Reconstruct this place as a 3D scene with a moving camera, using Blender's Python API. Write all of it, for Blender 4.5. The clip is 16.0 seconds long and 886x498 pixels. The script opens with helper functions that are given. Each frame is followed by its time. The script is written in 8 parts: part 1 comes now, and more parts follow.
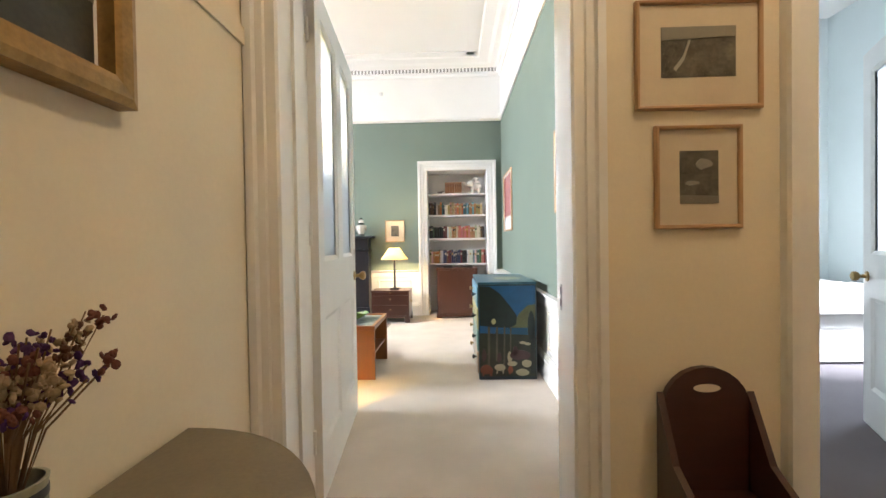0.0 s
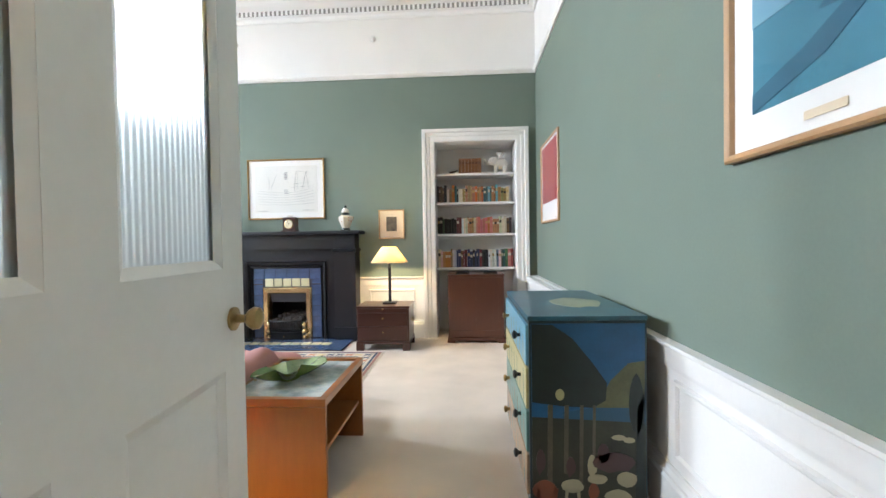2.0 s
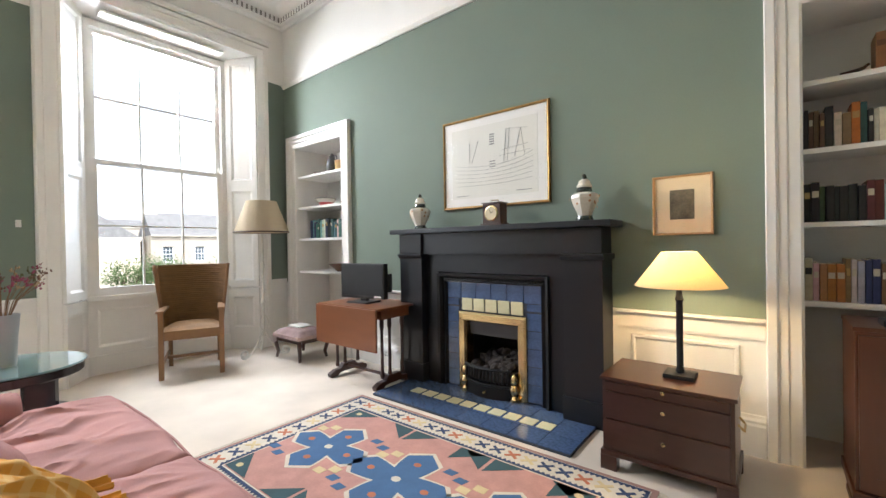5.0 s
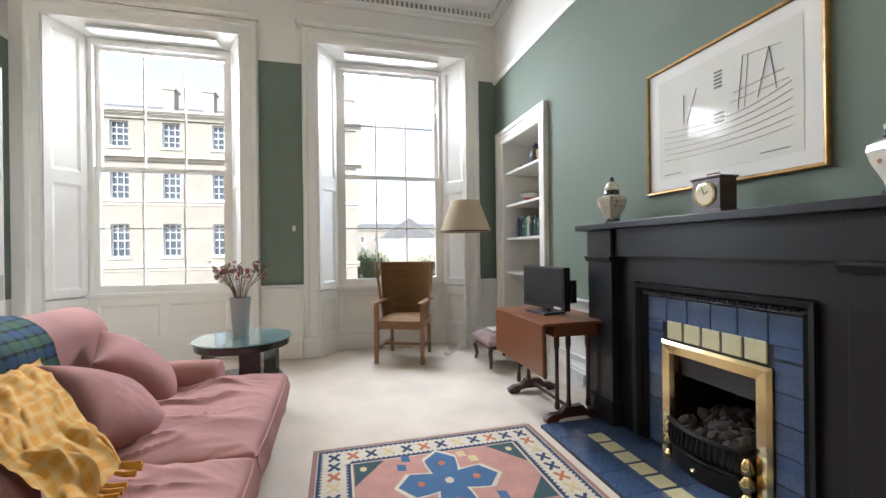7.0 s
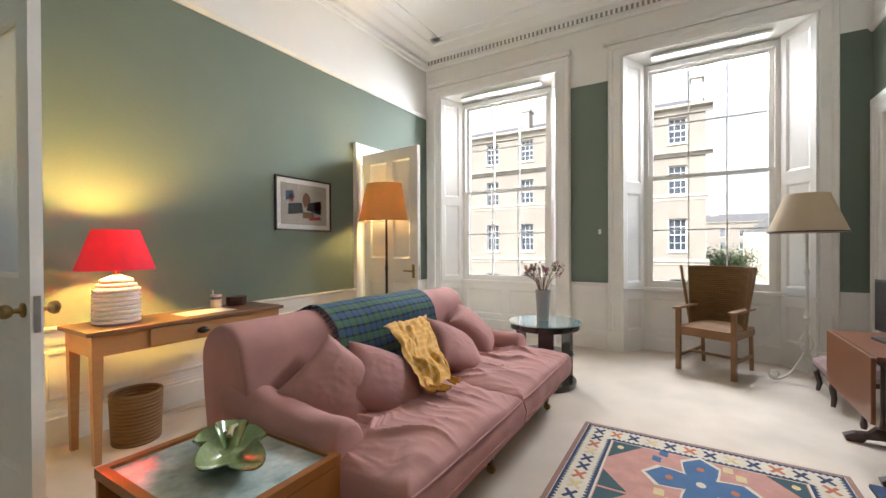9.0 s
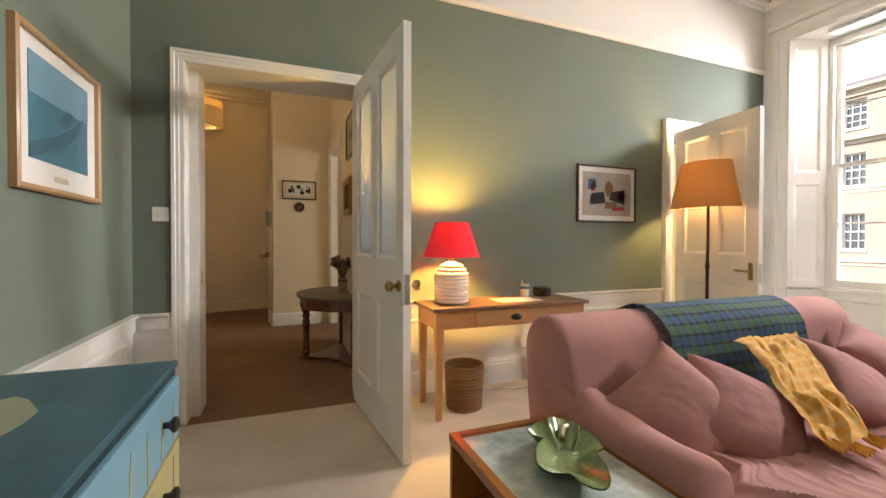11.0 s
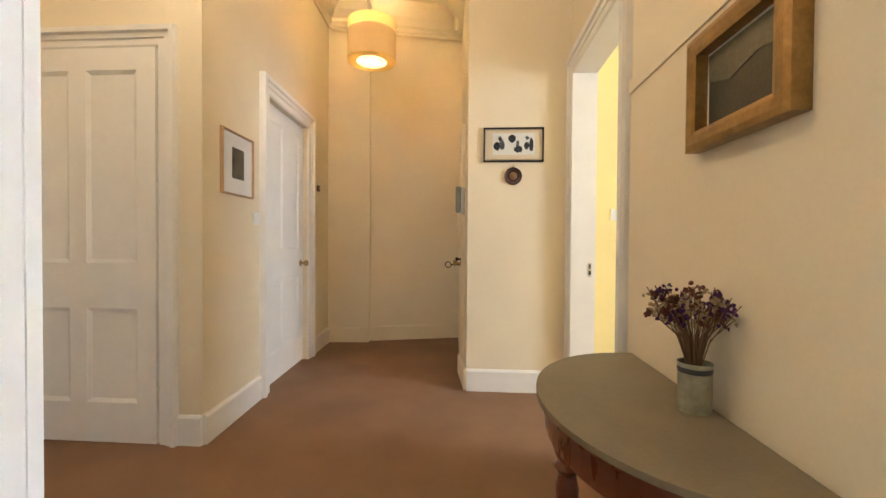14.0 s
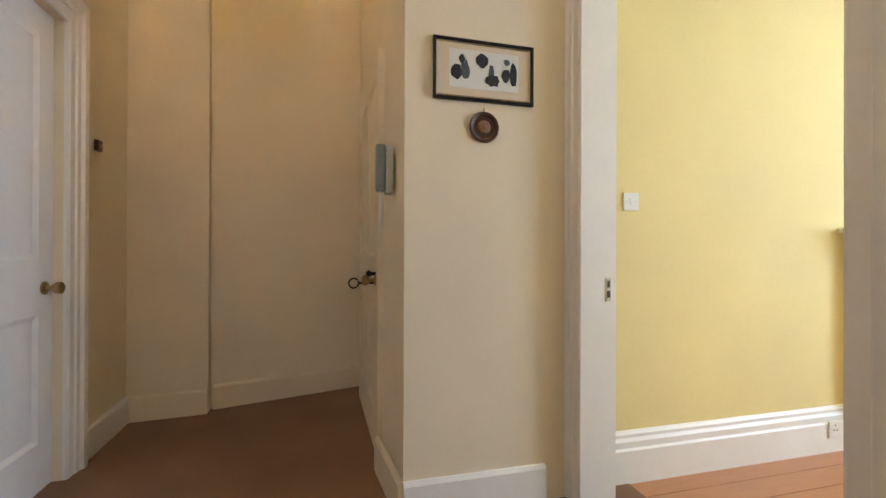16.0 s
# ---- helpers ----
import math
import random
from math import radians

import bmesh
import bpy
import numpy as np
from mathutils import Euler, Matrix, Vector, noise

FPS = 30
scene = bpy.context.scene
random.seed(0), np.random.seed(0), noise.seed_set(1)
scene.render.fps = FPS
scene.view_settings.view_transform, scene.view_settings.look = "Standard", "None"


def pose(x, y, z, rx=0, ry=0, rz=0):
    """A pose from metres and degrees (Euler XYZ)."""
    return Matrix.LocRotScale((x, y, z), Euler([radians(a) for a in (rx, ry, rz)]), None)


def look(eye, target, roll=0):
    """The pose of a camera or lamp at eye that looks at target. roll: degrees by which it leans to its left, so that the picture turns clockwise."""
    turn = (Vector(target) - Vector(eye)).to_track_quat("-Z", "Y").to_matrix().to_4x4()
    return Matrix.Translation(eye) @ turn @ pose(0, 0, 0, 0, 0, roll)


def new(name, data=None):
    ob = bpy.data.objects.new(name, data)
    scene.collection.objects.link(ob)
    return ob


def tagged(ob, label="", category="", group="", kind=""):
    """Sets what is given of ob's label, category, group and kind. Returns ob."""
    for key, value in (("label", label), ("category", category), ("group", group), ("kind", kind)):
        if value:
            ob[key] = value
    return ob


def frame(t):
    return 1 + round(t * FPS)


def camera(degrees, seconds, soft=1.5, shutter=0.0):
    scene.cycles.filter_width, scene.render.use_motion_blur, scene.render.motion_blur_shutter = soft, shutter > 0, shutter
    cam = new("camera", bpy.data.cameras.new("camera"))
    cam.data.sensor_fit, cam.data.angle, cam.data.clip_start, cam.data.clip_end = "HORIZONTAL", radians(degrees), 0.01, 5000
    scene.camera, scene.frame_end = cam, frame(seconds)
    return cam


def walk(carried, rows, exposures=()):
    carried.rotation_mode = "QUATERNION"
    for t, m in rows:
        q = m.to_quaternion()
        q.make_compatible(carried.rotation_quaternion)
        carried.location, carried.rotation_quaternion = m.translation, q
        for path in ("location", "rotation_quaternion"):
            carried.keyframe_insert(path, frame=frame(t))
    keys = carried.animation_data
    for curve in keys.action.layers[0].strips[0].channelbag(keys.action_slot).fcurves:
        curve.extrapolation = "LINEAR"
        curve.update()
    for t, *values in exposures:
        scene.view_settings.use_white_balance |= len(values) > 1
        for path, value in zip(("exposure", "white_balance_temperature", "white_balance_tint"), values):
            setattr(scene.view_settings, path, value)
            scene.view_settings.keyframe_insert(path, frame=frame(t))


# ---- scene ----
cam = camera(94.6, 16.0)
PATH = [
    (0, (0.664, 0.397, 1.114), (0.608, 2.395, 1.084), -0.9),
    (0.5, (0.662, 0.783, 1.118), (0.601, 2.781, 1.079), -1.0),
    (1, (0.653, 1.179, 1.118), (0.588, 3.178, 1.078), -1.0),
    (1.5, (0.65, 1.62, 1.112), (0.572, 3.618, 1.076), -0.9),
    (2, (0.603, 2.035, 1.098), (0.489, 4.031, 1.061), -0.9),
    (2.5, (0.552, 2.391, 1.107), (0.355, 4.381, 1.074), -0.9),
    (3, (0.544, 2.719, 1.083), (0.202, 4.689, 1.063), -0.8),
    (3.5, (0.473, 3.048, 1.097), (-0.064, 4.974, 1.067), -0.9),
    (4, (0.352, 3.394, 1.106), (-0.417, 5.24, 1.08), -0.9),
    (6.5, (-0.02, 4.8, 1.082), (-1.844, 5.621, 1.077), -0.9),
    (7, (0.084, 4.921, 1.093), (-1.853, 5.419, 1.092), -0.7),
    (7.5, (0.153, 5.052, 1.097), (-1.843, 5.179, 1.097), -0.5),
    (8, (0.291, 5.141, 1.104), (-1.691, 4.872, 1.105), -0.4),
    (8.5, (0.445, 5.261, 1.124), (-1.439, 4.59, 1.122), -0.3),
    (9, (0.545, 5.378, 1.162), (-1.163, 4.339, 1.15), -0.3),
    (9.5, (0.549, 5.446, 1.134), (-0.937, 4.107, 1.125), -0.1),
    (10, (0.582, 5.468, 1.13), (-0.645, 3.889, 1.112), -0.1),
    (12.5, (0.506, 3.66, 1.123), (0.357, 1.665, 1.098), 0.6),
    (13, (0.533, 3.169, 1.11), (0.516, 1.169, 1.088), 0.5),
    (13.5, (0.617, 2.666, 1.107), (0.699, 0.668, 1.083), 0.5),
    (14, (0.664, 2.175, 1.119), (0.806, 0.181, 1.088), 0.4),
    (14.5, (0.7, 1.734, 1.118), (0.826, -0.262, 1.093), 0.4),
    (15, (0.742, 1.344, 1.12), (0.774, -0.655, 1.099), 0.4),
    (15.5, (0.827, 1.001, 1.108), (0.65, -0.992, 1.095), 0.3),
    (16, (0.948, 0.72, 1.101), (0.463, -1.22, 1.105), 0.2),
]
walk(cam, [(t, look(eye, target, roll)) for t, eye, target, roll in PATH],
     [(0, 2.25, 5600, 11), (0.5, 2.0, 5700, 11), (1.0, 1.95, 5500, 9), (1.7, 1.8, 5200, 9), (2.1, 1.75, 5500, 10), (2.6, 1.75, 5900, 11), (3.2, 1.75, 5900, 11), (4, 1.6, 5900, 11), (6.5, 1.08, 5700, 9), (8, 1.0, 5700, 11), (10, 1.0, 6400, 12),
      (12.5, 1.6, 6700, 22), (13.5, 2.1, 6100, 14), (14.0, 2.55, 5700, 11), (14.5, 2.5, 4900, 10), (15.2, 2.25, 4900, 10), (16, 1.97, 5200, 12)])


# ---- world, sun, lamps of the sky ----
world = bpy.data.worlds.new("sky")
scene.world = world
world.use_nodes = True
wn = world.node_tree.nodes
wl = world.node_tree.links
sky = wn.new("ShaderNodeTexSky")
sky.sky_type = "NISHITA"
sky.sun_disc = False
sky.sun_elevation = radians(38)
sky.sun_rotation = radians(109)
sky.air_density = 1.0
sky.dust_density = 2.0
wn["Background"].inputs["Strength"].default_value = 0.15
cloud = wn.new("ShaderNodeHueSaturation")
cloud.inputs["Saturation"].default_value = 0.22
wl.new(sky.outputs[0], cloud.inputs["Color"])
wl.new(cloud.outputs[0], wn["Background"].inputs["Color"])


def sun_lamp(strength, angle, direction):
    data = bpy.data.lights.new("sun", "SUN")
    data.energy, data.angle, data.color = strength, radians(angle), (1.0, 0.96, 0.9)
    ob = new("sun", data)
    ob.matrix_world = look((0, 0, 30), Vector((0, 0, 30)) + Vector(direction))
    return ob


sun_lamp(4.5, 12, (-0.74, 0.25, -0.62))


def sky_lamp(name, eye, target, sx, sy, watts, color=(0.93, 0.97, 1.0), spread=180):
    data = bpy.data.lights.new(name, "AREA")
    data.shape, data.size, data.size_y, data.energy, data.color = "RECTANGLE", sx, sy, watts, color
    data.spread = radians(spread)
    ob = new(name, data)
    ob.matrix_world = look(eye, target)
    return ob


# added lamps for skylight through the tall windows, above and beside the sight lines
sky_lamp("window_skylight", (-9.0, 4.4, 7.6), (-1.0, 4.4, 1.4), 5.0, 2.4, 560)
sky_lamp("window_skylight", (-7.7, -1.2, 2.9), (-3.6, 3.6, 1.7), 3.2, 3.6, 90)
sky_lamp("window_skylight", (-7.7, 10.2, 2.9), (-3.6, 5.2, 1.7), 3.2, 3.6, 150)
# lamp strips added at the window heads, white like sky, brighten the far wall
for y_mid in (3.245, 5.52):
    sky_lamp("window_opening_skylight", (-4.88, y_mid, 2.94), (0.9, y_mid, 1.0), 1.15, 0.42, 52, (1.0, 0.985, 0.96), 140)
# lamps outside unseen window openings, added to light bedroom and kitchen
sky_lamp("bedroom_skylight", (5.6, 3.9, 1.8), (2.5, 3.6, 1.2), 1.4, 2.0, 14, (1.0, 0.97, 0.93))
sky_lamp("kitchen_skylight", (-3.75, 0.85, 1.9), (2.2, -1.2, 1.0), 1.3, 1.8, 30)


def bulb(name, at, watts, color, radius=0.035):
    data = bpy.data.lights.new(name, "POINT")
    data.energy, data.color, data.shadow_soft_size = watts, color, radius
    ob = new(name, data)
    ob.location = at
    return ob


WARM = (1.0, 0.70, 0.34)
bulb("pendant_bulb", (1.59, -1.52, 2.90), 42, (1.0, 0.69, 0.34), 0.05)
# no fitting hangs here: unseen lamp added to brighten the hall walls
bulb("hall_fill_bulb", (1.75, 0.8, 3.25), 10, (1.0, 0.77, 0.50), 0.08)
bulb("bedside_bulb", (-0.21, 6.31, 0.96), 8, WARM)
bulb("desk_bulb", (-0.52, 2.46, 1.195), 34, (1.0, 0.60, 0.11))
bulb("floor_lamp_bulb", (-2.93, 2.55, 1.62), 32, (1.0, 0.66, 0.24))

# ---- materials ----


def mat(name, color, rough=0.6, metal=0.0, var=0.12, scale=6.0, bump=0.15, fine=90.0, coat=0.0, alpha_glass=False, second=None, stretch=(1, 1, 1)):
    """A surface with colour that varies at two scales, and relief."""
    m = bpy.data.materials.new(name)
    m.use_nodes = True
    nt = m.node_tree
    n, l = nt.nodes, nt.links
    p = n["Principled BSDF"]
    tc = n.new("ShaderNodeTexCoord")
    mp = n.new("ShaderNodeMapping")
    mp.inputs["Scale"].default_value = stretch
    l.new(tc.outputs["Object"], mp.inputs["Vector"])
    big = n.new("ShaderNodeTexNoise")
    big.inputs["Scale"].default_value, big.inputs["Detail"].default_value = scale, 5
    small = n.new("ShaderNodeTexNoise")
    small.inputs["Scale"].default_value, small.inputs["Detail"].default_value = fine, 4
    l.new(mp.outputs[0], big.inputs["Vector"])
    l.new(mp.outputs[0], small.inputs["Vector"])
    mix = n.new("ShaderNodeMix")
    mix.data_type = "RGBA"
    c = color
    d = second or tuple(v * (1 - 2 * var) for v in c)
    mix.inputs[6].default_value = (*d, 1)
    mix.inputs[7].default_value = (*c, 1) if second else (*(min(1, v * (1 + 0.6 * var)) for v in c), 1)
    add = n.new("ShaderNodeMath")
    add.operation = "MULTIPLY_ADD"
    add.inputs[1].default_value = 0.35
    l.new(small.outputs["Fac"], add.inputs[0])
    sc = n.new("ShaderNodeMath")
    sc.operation = "MULTIPLY"
    sc.inputs[1].default_value = 0.75
    l.new(big.outputs["Fac"], sc.inputs[0])
    l.new(sc.outputs[0], add.inputs[2])
    ramp = n.new("ShaderNodeMapRange")
    ramp.inputs["From Min"].default_value, ramp.inputs["From Max"].default_value = 0.32, 0.8
    l.new(add.outputs[0], ramp.inputs["Value"])
    l.new(ramp.outputs[0], mix.inputs[0])
    l.new(mix.outputs[2], p.inputs["Base Color"])
    p.inputs["Metallic"].default_value = metal
    rr = n.new("ShaderNodeMapRange")
    rr.inputs["To Min"].default_value, rr.inputs["To Max"].default_value = max(0.02, rough - 0.03), min(1, rough + 0.03)
    l.new(big.outputs["Fac"], rr.inputs["Value"])
    l.new(rr.outputs[0], p.inputs["Roughness"])
    p.inputs["Coat Weight"].default_value = coat
    p.inputs["Coat Roughness"].default_value = 0.12
    if bump:
        b = n.new("ShaderNodeBump")
        b.inputs["Strength"].default_value, b.inputs["Distance"].default_value = bump, 0.004
        l.new(small.outputs["Fac"], b.inputs["Height"])
        l.new(b.outputs[0], p.inputs["Normal"])
    return m


def wood(name, dark, light, rough=0.35, coat=0.2, along=(1, 9, 9), scale=4.0):
    return mat(name, light, rough, 0, 0.2, scale, 0, 60, coat, second=tuple(0.45 * a + 0.55 * b for a, b in zip(dark, light)), stretch=along)


def glow(name, color, strength, base=(0.8, 0.7, 0.5), rough=0.7):
    m = bpy.data.materials.new(name)
    m.use_nodes = True
    p = m.node_tree.nodes["Principled BSDF"]
    p.inputs["Base Color"].default_value = (*base, 1)
    p.inputs["Roughness"].default_value = rough
    p.inputs["Emission Color"].default_value = (*color, 1)
    p.inputs["Emission Strength"].default_value = strength
    return m


def fabric_shade(name, color, trans=0.5):
    """A lampshade's cloth: light of the bulb inside comes through it."""
    m = bpy.data.materials.new(name)
    m.use_nodes = True
    n, l = m.node_tree.nodes, m.node_tree.links
    out = n["Material Output"]
    n.remove(n["Principled BSDF"])
    dif, tr, mx = n.new("ShaderNodeBsdfDiffuse"), n.new("ShaderNodeBsdfTranslucent"), n.new("ShaderNodeMixShader")
    wv = n.new("ShaderNodeTexNoise")
    wv.inputs["Scale"].default_value = 120
    tc = n.new("ShaderNodeTexCoord")
    l.new(tc.outputs["Object"], wv.inputs["Vector"])
    mix = n.new("ShaderNodeMix")
    mix.data_type = "RGBA"
    mix.inputs[6].default_value = (*(v * 0.86 for v in color), 1)
    mix.inputs[7].default_value = (*color, 1)
    l.new(wv.outputs["Fac"], mix.inputs[0])
    l.new(mix.outputs[2], dif.inputs["Color"])
    l.new(mix.outputs[2], tr.inputs["Color"])
    mx.inputs[0].default_value = trans
    l.new(dif.outputs[0], mx.inputs[1])
    l.new(tr.outputs[0], mx.inputs[2])
    l.new(mx.outputs[0], out.inputs["Surface"])
    return m


def glass(name, tint=(1, 1, 1), ior=1.4):
    """Thin clear pane: straight through, with a faint mirror image."""
    m = bpy.data.materials.new(name)
    m.use_nodes = True
    n, l = m.node_tree.nodes, m.node_tree.links
    out = n["Material Output"]
    n.remove(n["Principled BSDF"])
    gl, mx, tr, fr = n.new("ShaderNodeBsdfGlossy"), n.new("ShaderNodeMixShader"), n.new("ShaderNodeBsdfTransparent"), n.new("ShaderNodeFresnel")
    gl.inputs["Roughness"].default_value = 0.02
    tr.inputs["Color"].default_value = (*tint, 1)
    fr.inputs["IOR"].default_value = ior
    l.new(fr.outputs[0], mx.inputs[0])
    l.new(tr.outputs[0], mx.inputs[1])
    l.new(gl.outputs[0], mx.inputs[2])
    l.new(mx.outputs[0], out.inputs["Surface"])
    return m


def ribbed_glass(name, tint, rough):
    m = bpy.data.materials.new(name)
    m.use_nodes = True
    n, l = m.node_tree.nodes, m.node_tree.links
    out = n["Material Output"]
    n.remove(n["Principled BSDF"])
    tr, gl, mx = n.new("ShaderNodeBsdfRefraction"), n.new("ShaderNodeBsdfGlossy"), n.new("ShaderNodeMixShader")
    tr.inputs["IOR"].default_value, tr.inputs["Roughness"].default_value, tr.inputs["Color"].default_value = 1.45, rough, (*tint, 1)
    gl.inputs["Roughness"].default_value = 0.15
    mx.inputs[0].default_value = 0.05
    tl, half = n.new("ShaderNodeBsdfTranslucent"), n.new("ShaderNodeMixShader")
    tl.inputs["Color"].default_value = (*tint, 1)
    half.inputs[0].default_value = 0.10
    l.new(tr.outputs[0], half.inputs[1])
    l.new(tl.outputs[0], half.inputs[2])
    l.new(half.outputs[0], mx.inputs[1])
    l.new(gl.outputs[0], mx.inputs[2])
    l.new(mx.outputs[0], out.inputs["Surface"])
    return m


WHITE = mat("white_gloss_paint", (0.78, 0.76, 0.72), 0.38, var=0.03, bump=0.03, fine=40)
FRIEZE = mat("white_wall_paint", (0.80, 0.78, 0.74), 0.85, var=0.03, scale=2.0, bump=0.05)
CEILW = mat("white_ceiling_paint", (0.82, 0.81, 0.78), 0.9, var=0.02, scale=1.5, bump=0.04)
GREEN = mat("sage_green_wall_paint", (0.165, 0.205, 0.163), 0.8, var=0.05, scale=1.6, bump=0.08)
CREAM = mat("cream_hall_paint", (0.74, 0.65, 0.48), 0.8, var=0.04, scale=1.8, bump=0.07)
YELLOW = mat("yellow_kitchen_paint", (0.78, 0.66, 0.30), 0.8, var=0.05, scale=1.8, bump=0.06)
BLUEW = mat("pale_blue_wall_paint", (0.74, 0.80, 0.80), 0.85, var=0.03, scale=1.8, bump=0.05)
CARPET = mat("cream_carpet", (0.62, 0.54, 0.45), 0.97, var=0.10, scale=3.0, bump=0.5, fine=260)
HALLCARPET = mat("brown_carpet", (0.23, 0.13, 0.07), 0.97, var=0.14, scale=2.2, bump=0.5, fine=260)
GREYCARPET = mat("grey_carpet", (0.15, 0.135, 0.145), 0.97, var=0.1, scale=2.2, bump=0.5, fine=260)
BOARDS = wood("pine_floorboards", (0.30, 0.12, 0.05), (0.48, 0.23, 0.10), 0.45, 0.1, (1.5, 12, 12))
BLACK = mat("black_slate_polished", (0.009, 0.010, 0.013), 0.33, var=0.06, scale=0.9, bump=0)
IRON = mat("black_cast_iron", (0.012, 0.012, 0.013), 0.45, 0.4, var=0.2, bump=0.2, fine=60)
BRASS = mat("polished_brass", (0.68, 0.52, 0.27), 0.2, 1.0, var=0.12, scale=12, bump=0.05)
OLDBRASS = mat("worn_brass", (0.42, 0.30, 0.13), 0.32, 1.0, var=0.2, scale=30, bump=0.05)
STEEL = mat("dull_steel", (0.55, 0.54, 0.52), 0.35, 1.0, var=0.1)
GLASS = glass("window_glass")
PICGLASS = glass("picture_glass", ior=1.16)
REEDED = ribbed_glass("reeded_glass", (0.80, 0.83, 0.83), 0.33)
PLASTIC = mat("white_plastic", (0.74, 0.73, 0.69), 0.4, var=0.03, bump=0)
DARKPL = mat("black_plastic", (0.012, 0.012, 0.013), 0.35, var=0.1, bump=0)
STONE = mat("sandstone", (0.50, 0.45, 0.36), 0.9, var=0.16, scale=1.2, bump=0.5, fine=14)
SLATE = mat("roof_slate", (0.17, 0.165, 0.16), 0.8, var=0.2, scale=2, bump=0.4, fine=9)
ASPHALT = mat("asphalt", (0.055, 0.055, 0.056), 0.95, var=0.2, scale=0.5)
LEAF = mat("leaves", (0.075, 0.12, 0.03), 0.7, var=0.3, scale=3)

# ---- mesh helpers ----


def box(bm, a, b, bevel=0.0):
    (x0, y0, z0), (x1, y1, z1) = a, b
    x0, x1, y0, y1, z0, z1 = min(x0, x1), max(x0, x1), min(y0, y1), max(y0, y1), min(z0, z1), max(z0, z1)
    v = [bm.verts.new(p) for p in ((x0, y0, z0), (x1, y0, z0), (x1, y1, z0), (x0, y1, z0), (x0, y0, z1), (x1, y0, z1), (x1, y1, z1), (x0, y1, z1))]
    f = [bm.faces.new([v[i] for i in q]) for q in ((3, 2, 1, 0), (4, 5, 6, 7), (0, 1, 5, 4), (1, 2, 6, 5), (2, 3, 7, 6), (3, 0, 4, 7))]
    if bevel:
        es = list({e for q in f for e in q.edges})
        bmesh.ops.bevel(bm, geom=es, offset=bevel, segments=2, affect="EDGES", profile=0.6)
    return bm


def block(a, b, bevel=0.0):
    return box(bmesh.new(), a, b, bevel)


def lathe(bm, profile, seg=24, at=(0, 0, 0), closed=True):
    """A turned body from (radius, height) pairs."""
    rings = []
    for r, z in profile:
        rings.append([bm.verts.new((at[0] + r * math.cos(2 * math.pi * k / seg), at[1] + r * math.sin(2 * math.pi * k / seg), at[2] + z)) for k in range(seg)])
    for a, b in zip(rings, rings[1:]):
        for k in range(seg):
            bm.faces.new((a[k], a[(k + 1) % seg], b[(k + 1) % seg], b[k]))
    if closed:
        bm.faces.new(rings[0][::-1])
        bm.faces.new(rings[-1])
    return bm


def tube(bm, points, r, seg=8, r2=None):
    """A round bar along points."""
    pts = [Vector(p) for p in points]
    rings = []
    for i, p in enumerate(pts):
        d = (pts[min(i + 1, len(pts) - 1)] - pts[max(i - 1, 0)]).normalized()
        u = d.cross(Vector((0, 0, 1)) if abs(d.z) < 0.9 else Vector((1, 0, 0))).normalized()
        w = d.cross(u)
        rad = r if r2 is None else r + (r2 - r) * i / (len(pts) - 1)
        rings.append([bm.verts.new(p + rad * (math.cos(2 * math.pi * k / seg) * u + math.sin(2 * math.pi * k / seg) * w)) for k in range(seg)])
    for a, b in zip(rings, rings[1:]):
        for k in range(seg):
            bm.faces.new((a[k], a[(k + 1) % seg], b[(k + 1) % seg], b[k]))
    bm.faces.new(rings[0][::-1])
    bm.faces.new(rings[-1])
    return bm


def sweep(bm, profile, p0, p1, normal):
    """A moulding from p0 to p1: profile of (out from the wall, height)."""
    n = Vector(normal).normalized()
    rings = []
    for p in (Vector(p0), Vector(p1)):
        rings.append([bm.verts.new(p + n * d + Vector((0, 0, z))) for d, z in profile])
    k = len(profile)
    for i in range(k):
        bm.faces.new((rings[0][i], rings[0][(i + 1) % k], rings[1][(i + 1) % k], rings[1][i]))
    bm.faces.new(rings[0][::-1])
    bm.faces.new(rings[1])
    bmesh.ops.recalc_face_normals(bm, faces=bm.faces)
    return bm


def surround(bm, x0, x1, z0, z1, profile, closed=False):
    """A mitred moulding round an opening in the local XZ plane, facing -Y: profile of (outward, proud)."""
    if closed:
        cor = [(x0, z0, -1, -1), (x0, z1, -1, 1), (x1, z1, 1, 1), (x1, z0, 1, -1)]
    else:
        cor = [(x0, z0, -1, 0), (x0, z1, -1, 1), (x1, z1, 1, 1), (x1, z0, 1, 0)]
    rings = [[bm.verts.new((x + sx * w, -d, z + sz * w)) for w, d in profile] for x, z, sx, sz in cor]
    k = len(profile)
    pairs = list(zip(rings, rings[1:])) + ([(rings[-1], rings[0])] if closed else [])
    for a, b in pairs:
        for i in range(k):
            bm.faces.new((a[i], a[(i + 1) % k], b[(i + 1) % k], b[i]))
    if not closed:
        bm.faces.new(rings[0])
        bm.faces.new(rings[-1][::-1])
    bmesh.ops.recalc_face_normals(bm, faces=bm.faces)
    return bm


